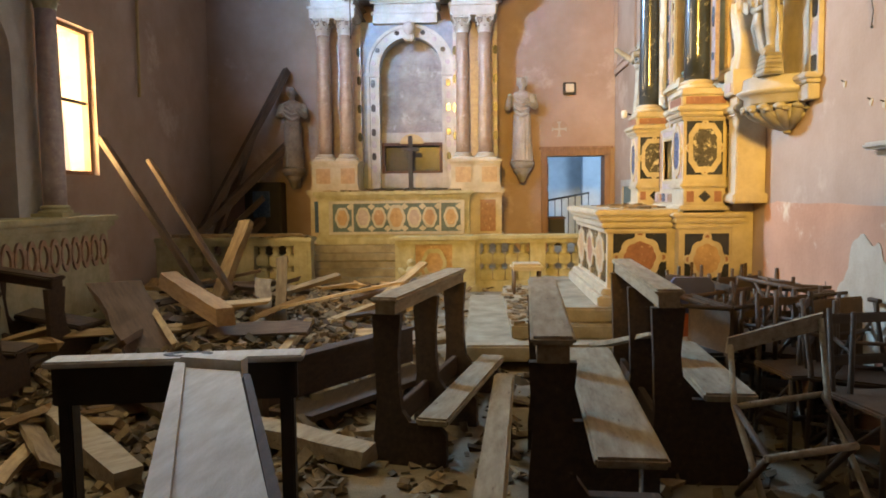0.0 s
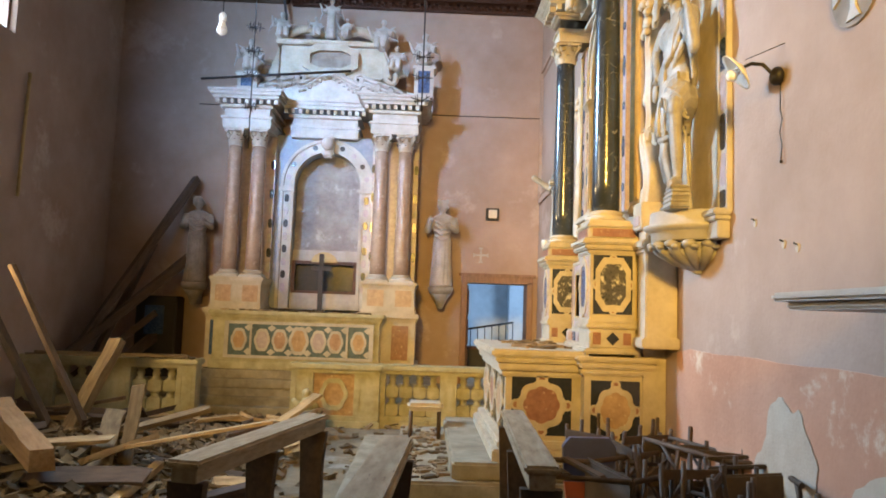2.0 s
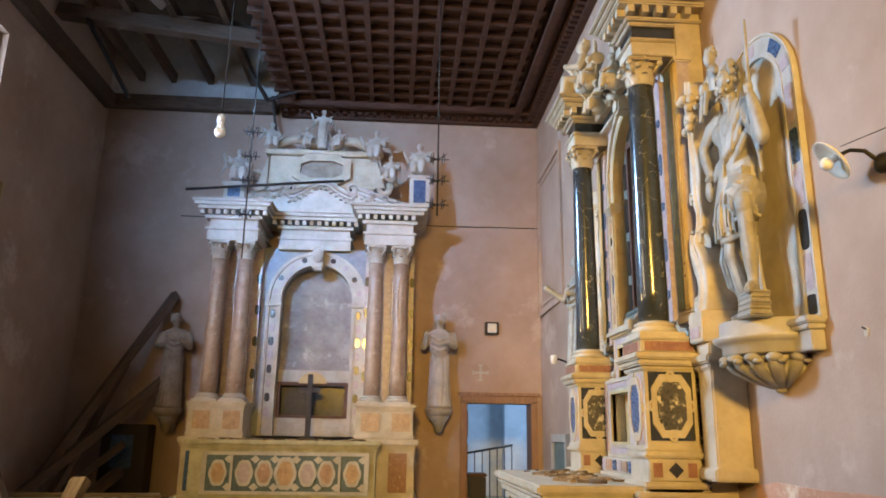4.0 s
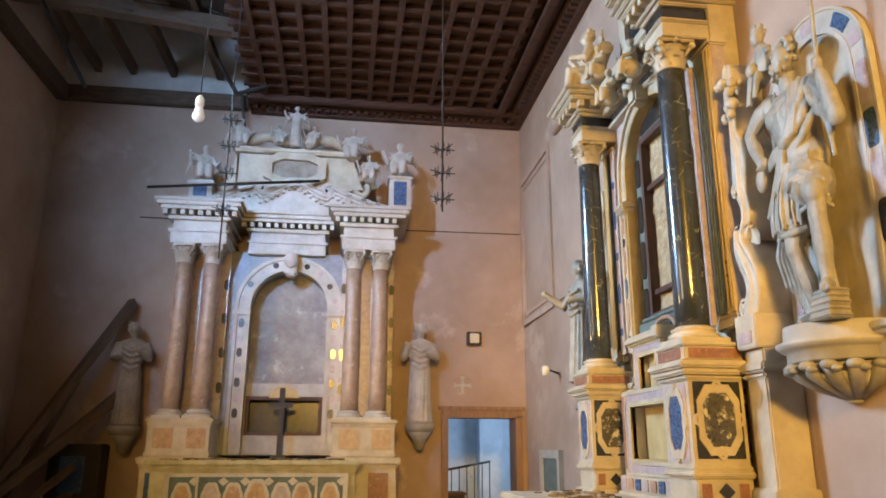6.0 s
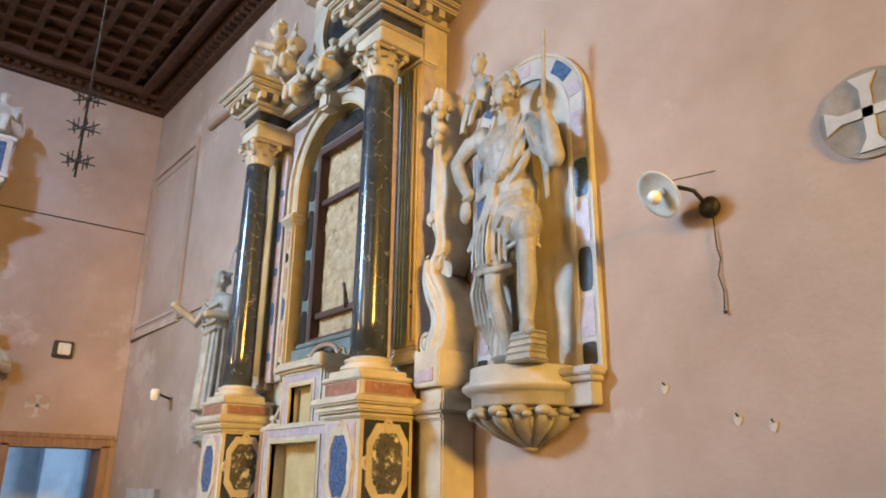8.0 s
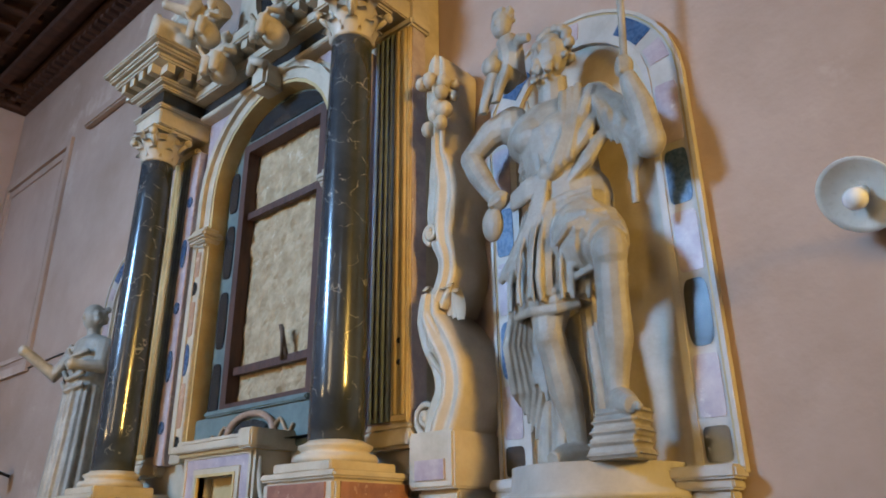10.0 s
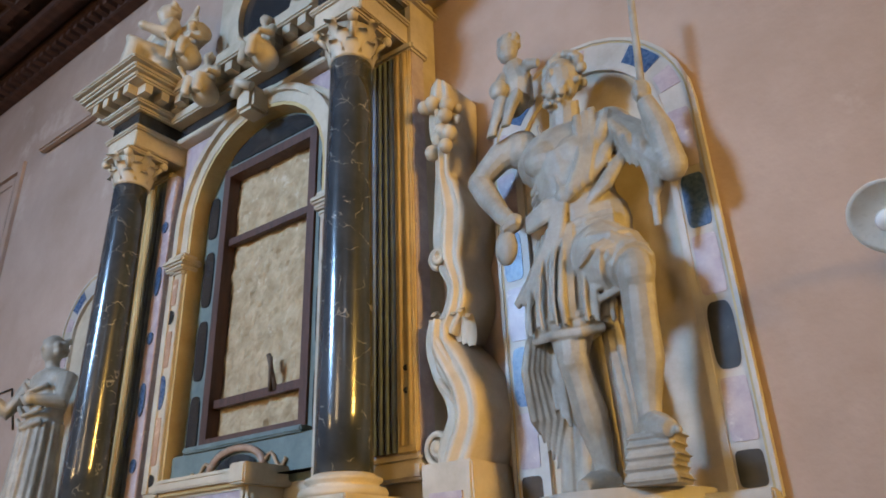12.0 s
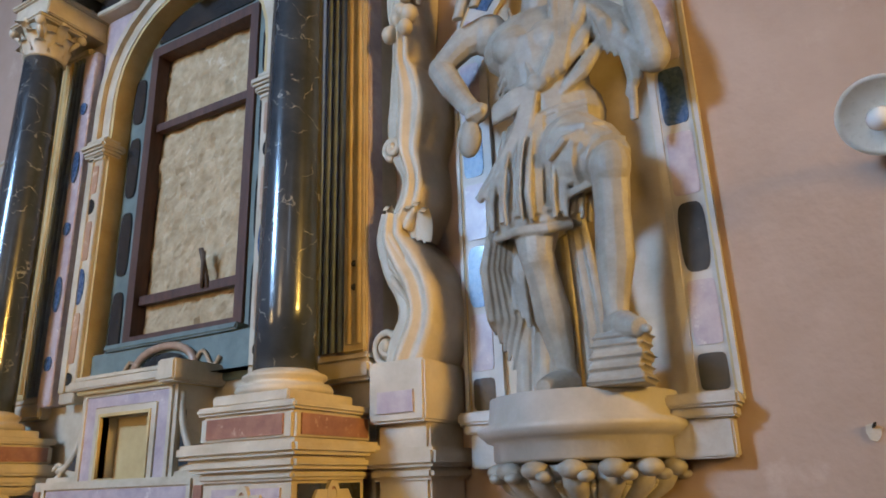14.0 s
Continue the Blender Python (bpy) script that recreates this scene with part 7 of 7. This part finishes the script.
c0 = chair()
spots = ((3.62, 4.35, 0, 0, 0, 8), (3.72, 4.80, 0, 0, 0, -30), (3.62, 5.15, 0, 0, 0, 95), (3.75, 5.45, 0, 0, 0, 170), (3.55, 5.75, 0, 0, 0, 200), (3.80, 4.15, 0, 0, 0, 60), (3.72, 3.60, 0, 0, 0, 10),
         (3.64, 4.65, 0.88, 180, 0, 35), (3.73, 5.10, 0.88, 180, 0, -40), (3.52, 5.50, 0.88, 180, 0, 80), (3.78, 4.45, 0.91, 180, 0, 120), (3.80, 3.85, 0.91, 180, 0, -15),
         (3.62, 5.35, 0.68, 95, 5, 50), (3.64, 4.95, 0.62, 92, 4, -70), (3.74, 5.85, 0.92, 180, 0, 15), (3.45, 5.70, 0.0, 0, 0, 130), (3.70, 4.05, 0.68, 94, 8, 160), (3.55, 5.95, 0.92, 180, 0, 60))
for i, s in enumerate(spots):
    m = pose(*s) @ Matrix.Scale(1.03, 4)
    if i == 0:
        c0.matrix_basis = m
    else:
        copy_thing(c0, m)
fc = thing("folding_chair", (3.1, 3.35, 0), "broken pale folding chair frame with empty seat", "chair")
quick("back_board", lambda bm: prism(bm, [(2.95, 0.69), (3.41, 0.81), (3.43, 0.90), (2.96, 0.77)], 3.735, 3.76, "y"), PEWTOP, fc)
quick("seat_bar", lambda bm: tube(bm, [(2.92, 3.53, 0.47), (3.46, 3.77, 0.47)], 0.017, 8), PEWTOP, fc)
quick("seat_bar", lambda bm: tube(bm, [(2.84, 2.92, 0.44), (3.28, 3.08, 0.44)], 0.017, 8), PEWTOP, fc)
for a, b in (((2.93, 3.53, 0.47), (2.85, 2.92, 0.44)), ((3.45, 3.77, 0.47), (3.27, 3.08, 0.44))):
    quick("seat_side", lambda bm: tube(bm, [a, b], 0.015, 8), CHAIRWOOD, fc)
for a, b, c in (((2.97, 3.74, 0.73), (2.93, 3.55, 0.47), (2.90, 2.85, 0.0)), ((3.42, 3.74, 0.87), (3.43, 3.66, 0.47), (3.36, 2.90, 0.0))):
    quick("leg", lambda bm: tube(bm, [a, b, c], 0.016, 8), PEWTOP, fc)
for a, b in (((2.85, 2.92, 0.44), (2.97, 3.6, 0.0)), ((3.27, 3.08, 0.44), (3.42, 3.75, 0.0))):
    quick("leg", lambda bm: tube(bm, [a, b], 0.016, 8), CHAIRWOOD, fc)

# ---------- fallen roof timber and rubble ----------
rnd = random.Random(11)


def timber(name, a, b, w, h, material, label, cat="plank", spin=0.0):
    """A splintered length of timber from a to b."""
    a, b = Vector(a), Vector(b)
    L = (b - a).length
    n = 6
    bm = B()
    rings = []
    for k in range(n + 1):
        t = k / n
        j = 0.06 * w * (1 if 0 < k < n else 2)
        cut = rnd.uniform(-0.05, 0.05) if k in (0, n) else 0
        rings.append([bm.verts.new((L * t + cut * (0.4 + 0.6 * (q % 2)) + rnd.uniform(-0.02, 0.02) * (k in (0, n)), sy * (w / 2 + rnd.uniform(-j, j)), sz * (h / 2 + rnd.uniform(-j, j) * 0.5))) for q, (sy, sz) in enumerate(((-1, -1), (1, -1), (1, 1), (-1, 1)))])
    for p, q in zip(rings, rings[1:]):
        for k in range(4):
            bm.faces.new((p[k], p[(k + 1) % 4], q[(k + 1) % 4], q[k]))
    bm.faces.new(rings[0][::-1])
    bm.faces.new(rings[-1])
    ob = part(name, bm, material)
    ob.matrix_basis = Matrix.Translation(a) @ (b - a).to_track_quat("X", "Z").to_matrix().to_4x4() @ Matrix.Rotation(radians(spin), 4, "X")
    return tagged(ob, label, cat, "fallen timber")


# long beams leaning in the far left corner
for a, b, w in (((-2.9, 11.0, 0.55), (-1.62, 12.45, 3.65), 0.13), ((-2.95, 10.9, 0.7), (-1.55, 12.4, 2.45), 0.15), ((-2.6, 11.2, 0.6), (-2.2, 12.4, 2.6), 0.10), ((-2.95, 11.5, 0.5), (-1.9, 11.9, 1.5), 0.12), ((-2.4, 10.9, 0.45), (-2.0, 12.4, 1.2), 0.14)):
    timber("fallen_beam", a, b, w, w * 0.8, BEAM, "dark roof beam leaning in the corner", "beam")
# beams leaning by the window
for a, b, w in (((-1.45, 8.0, 0.4), (-2.9, 8.6, 2.25), 0.07), ((-1.25, 8.3, 0.4), (-2.5, 9.0, 2.0), 0.06)):
    timber("fallen_beam", a, b, w, w, BEAM, "thin dark rafter leaning against the wall", "beam")
# named large pieces on the heap
timber("broken_plank", (-1.62, 7.4, 0.66), (-0.53, 6.10, 0.48), 0.17, 0.16, FRESH, "split orange-brown beam end on the debris", "beam")
timber("broken_plank", (-0.65, 7.6, 0.60), (-0.35, 6.6, 0.30), 0.16, 0.07, PLANK, "pale splintered plank on the debris")
timber("broken_plank", (-1.60, 8.6, 0.1), (-1.30, 9.1, 1.20), 0.20, 0.09, PLANK, "pale splintered board standing against the rail")
timber("broken_plank", (-0.30, 7.0, 0.30), (-0.38, 7.4, 0.85), 0.11, 0.05, PLANK, "upright splinter of pale plank")
timber("broken_plank", (-0.97, 4.27, 0.18), (-0.11, 3.49, 0.10), 0.16, 0.12, PEWTOP, "pale squared timber lying on the rubble", "beam")
timber("broken_plank", (-0.42, 4.54, 0.16), (1.05, 3.87, 0.09), 0.18, 0.10, PEWTOP, "pale decayed beam crumbling on the floor", "beam")
timber("broken_plank", (0.2, 5.9, 0.12), (1.4, 6.5, 0.2), 0.10, 0.05, PLANK, "long thin lath lying on the rubble")
timber("broken_plank", (-0.6, 6.4, 0.16), (1.3, 6.3, 0.14), 0.10, 0.07, BEAM, "long dark batten lying across the rubble")
timber("broken_plank", (0.1, 7.4, 0.2), (0.7, 8.0, 0.36), 0.12, 0.05, PLANK, "short pale plank on the rubble")
timber("broken_plank", (0.4, 8.6, 0.2), (0.95, 9.4, 0.62), 0.14, 0.04, PLANK, "plank propped against the rail")
timber("broken_plank", (-2.6, 9.9, 0.98), (-0.9, 10.35, 0.95), 0.12, 0.04, PLANK, "pale plank lying along the rail top")
timber("broken_plank", (-0.9, 5.7, 0.1), (-1.6, 6.3, 0.75), 0.45, 0.05, BEAM, "broad dark panel tilted on the debris", "board")
timber("broken_plank", (2.5, 3.3, 0.05), (3.3, 2.75, 0.18), 0.16, 0.03, PLANK, "broken board under the chairs")
timber("broken_plank", (2.45, 2.9, 0.1), (2.95, 2.5, 0.22), 0.12, 0.03, PLANK, "broken board under the chairs")
timber("broken_plank", (2.75, 4.4, 0.66), (2.55, 5.3, 0.40), 0.13, 0.03, PEWTOP, "loose plank leaning on a pew")
for k in range(85):
    x, y = rnd.uniform(-2.9, 0.9), rnd.uniform(3.9, 9.9)
    if x > 0.2 and y < 5.6:
        x -= 1.2
    L, a = rnd.uniform(0.35, 1.5), rnd.uniform(0, 6.28)
    z = ground(x, y) + rnd.uniform(0.02, 0.22)
    dz = rnd.uniform(-0.05, 0.35) * L * 0.6
    bx, by = max(-2.95, min(0.95, x + L * math.cos(a))), y + L * math.sin(a) * 0.8
    if by > 10.1:
        by = 10.1
    timber("broken_plank", (x, y, z), (bx, by, z + dz), rnd.uniform(0.05, 0.18), rnd.uniform(0.02, 0.06), rnd.choice((PLANK, PLANK, PLANK, BEAM, BEAM, PEW)), rnd.choice(("broken brown plank in the debris heap", "splintered roof lath in the debris heap")), spin=rnd.uniform(-40, 40))

# small rubble, thousands of chips
verts, faces = [], []
box_v = ((-1, -1, -1), (1, -1, -1), (1, 1, -1), (-1, 1, -1), (-1, -1, 1), (1, -1, 1), (1, 1, 1), (-1, 1, 1))
box_f = ((0, 3, 2, 1), (4, 5, 6, 7), (0, 1, 5, 4), (1, 2, 6, 5), (2, 3, 7, 6), (3, 0, 4, 7))
for k in range(13000):
    x, y = rnd.uniform(-3.0, 3.9), rnd.uniform(1.5, 10.6)
    dens = 1.0 if x < 0.9 else (0.35 if y < 6 else 0.1)
    if rnd.random() > dens:
        continue
    s = rnd.uniform(0.010, 0.042) * (1.6 if rnd.random() < 0.12 else 1)
    m = Matrix.Translation((x, y, ground(x, y) + 0.35 * s + (rnd.uniform(0, 0.06) if x < 0.8 else 0))) @ Euler((rnd.uniform(-0.7, 0.7), rnd.uniform(-0.7, 0.7), rnd.uniform(0, 6.28))).to_matrix().to_4x4() @ Matrix.Diagonal((s * rnd.uniform(0.8, 2.6), s, s * rnd.uniform(0.15, 0.6), 1))
    o = len(verts)
    verts += [tuple(m @ Vector([c * rnd.uniform(0.6, 1) for c in v])) for v in box_v]
    faces += [tuple(o + i for i in f) for f in box_f]
me = bpy.data.meshes.new("rubble")
me.from_pydata(verts, [], faces)
nd = RUBBLE.node_tree
gi = nd.nodes.new("ShaderNodeNewGeometry")
hv = nd.nodes.new("ShaderNodeHueSaturation")
mrr = nd.nodes.new("ShaderNodeMapRange")
mrr.inputs["To Min"].default_value, mrr.inputs["To Max"].default_value = 0.35, 1.7
pb_ = nd.nodes["Principled BSDF"]
src_ = pb_.inputs["Base Color"].links[0].from_socket
nd.links.new(gi.outputs["Random Per Island"], mrr.inputs[0])
nd.links.new(mrr.outputs[0], hv.inputs["Value"])
nd.links.new(src_, hv.inputs["Color"])
nd.links.new(hv.outputs[0], pb_.inputs["Base Color"])
me.materials.append(RUBBLE)
tagged(new("rubble", me), "carpet of brown wood chips, plaster bits and dirt", "rubble", kind="stuff")
# crumbs on the altars
for (x0, x1, y0, y1, z, n, lab) in ((2.9, 3.38, 6.4, 8.3, 1.37, 60, "plaster crumbs on the side altar top"), (-0.8, 1.45, 11.2, 11.4, 1.57, 70, "debris lying on the high altar top"), (-3.0, -0.8, 10.25, 10.5, 0.92, 50, "plaster crumbs on the rail top"), (1.97, 2.38, 6.2, 8.7, 0.40, 110, "plaster crumbs and dirt on the side altar step")):
    vv, ff = [], []
    for k in range(n):
        s = rnd.uniform(0.01, 0.03)
        m = Matrix.Translation((rnd.uniform(x0, x1), rnd.uniform(y0, y1), z + s * 0.3)) @ Euler((0, 0, rnd.uniform(0, 6.28))).to_matrix().to_4x4() @ Matrix.Diagonal((s * rnd.uniform(1, 3), s, s * 0.5, 1))
        o = len(vv)
        vv += [tuple(m @ Vector(v)) for v in box_v]
        ff += [tuple(o + i for i in f) for f in box_f]
    me = bpy.data.meshes.new("crumbs")
    me.from_pydata(vv, [], ff)
    me.materials.append(RUBBLE)
    tagged(new("crumbs", me), lab, "rubble", kind="stuff")

# ---------- broken roof over the left of the nave ----------
bm = B()
box(bm, LX + 0.01, -0.3, BY - 0.14, BY - 0.003, 6.72, 6.95, 0.015)
solid("wall_beam", bm, BEAM, "long old timber wall beam above the altar wall", "beam")
bm = B()
box(bm, LX + 0.003, LX + 0.16, -2.0, BY - 0.15, 6.66, 6.92, 0.015)
solid("wall_beam", bm, BEAM, "dark timber wall plate along the shaded wall", "beam")
timber("roof_beam", (LX, 10.6, 7.25), (0.3, 10.9, 7.05), 0.18, 0.2, BEAM, "heavy exposed tie beam across the torn ceiling", "beam")
timber("roof_beam", (LX, 7.2, 7.3), (0.3, 7.3, 7.2), 0.2, 0.22, BEAM, "heavy exposed tie beam across the torn ceiling", "beam")
for k, x in enumerate((-2.7, -2.2, -1.6, -0.9, -0.3)):
    timber("roof_joist", (x, 4.0, 7.44), (x + 0.15, BY - 0.01, 7.30), 0.09, 0.16, BEAM, "exposed roof joist above the torn ceiling", "beam")
for k in range(14):
    x, y = rnd.uniform(-2.4, -0.1), rnd.uniform(8.2, 10.9)
    timber("hanging_board", (x, y, 7.36 + rnd.uniform(-0.03, 0.04)), (x + rnd.uniform(0.5, 1.1), y + rnd.uniform(-0.2, 0.5), 7.25 + rnd.uniform(-0.25, 0.08)), 0.22, 0.03, BEAM, "broken ceiling board hanging from the roof", "board", spin=rnd.uniform(-25, 25))
for a, b in (((-0.62, 11.5, 7.0), (-0.35, 11.8, 6.62)), ((-0.35, 11.8, 6.62), (0.1, 11.9, 6.85)), ((-2.6, 10.5, 7.1), (-2.2, 11.2, 6.3)), ((-0.4, 12.4, 7.0), (-0.25, 12.4, 6.1))):
    timber("hanging_lath", a, b, 0.05, 0.04, BLACKWOOD, "dark splinter dangling from the torn ceiling", "lath")
bm = B()
box(bm, LX, -0.25, BY - 0.02, BY - 0.002, 6.96, 9.1)
tagged(part("gable_plaster", bm, GREYWALL), "bare grey-white plaster above the wall beam", "wall", kind="structure")
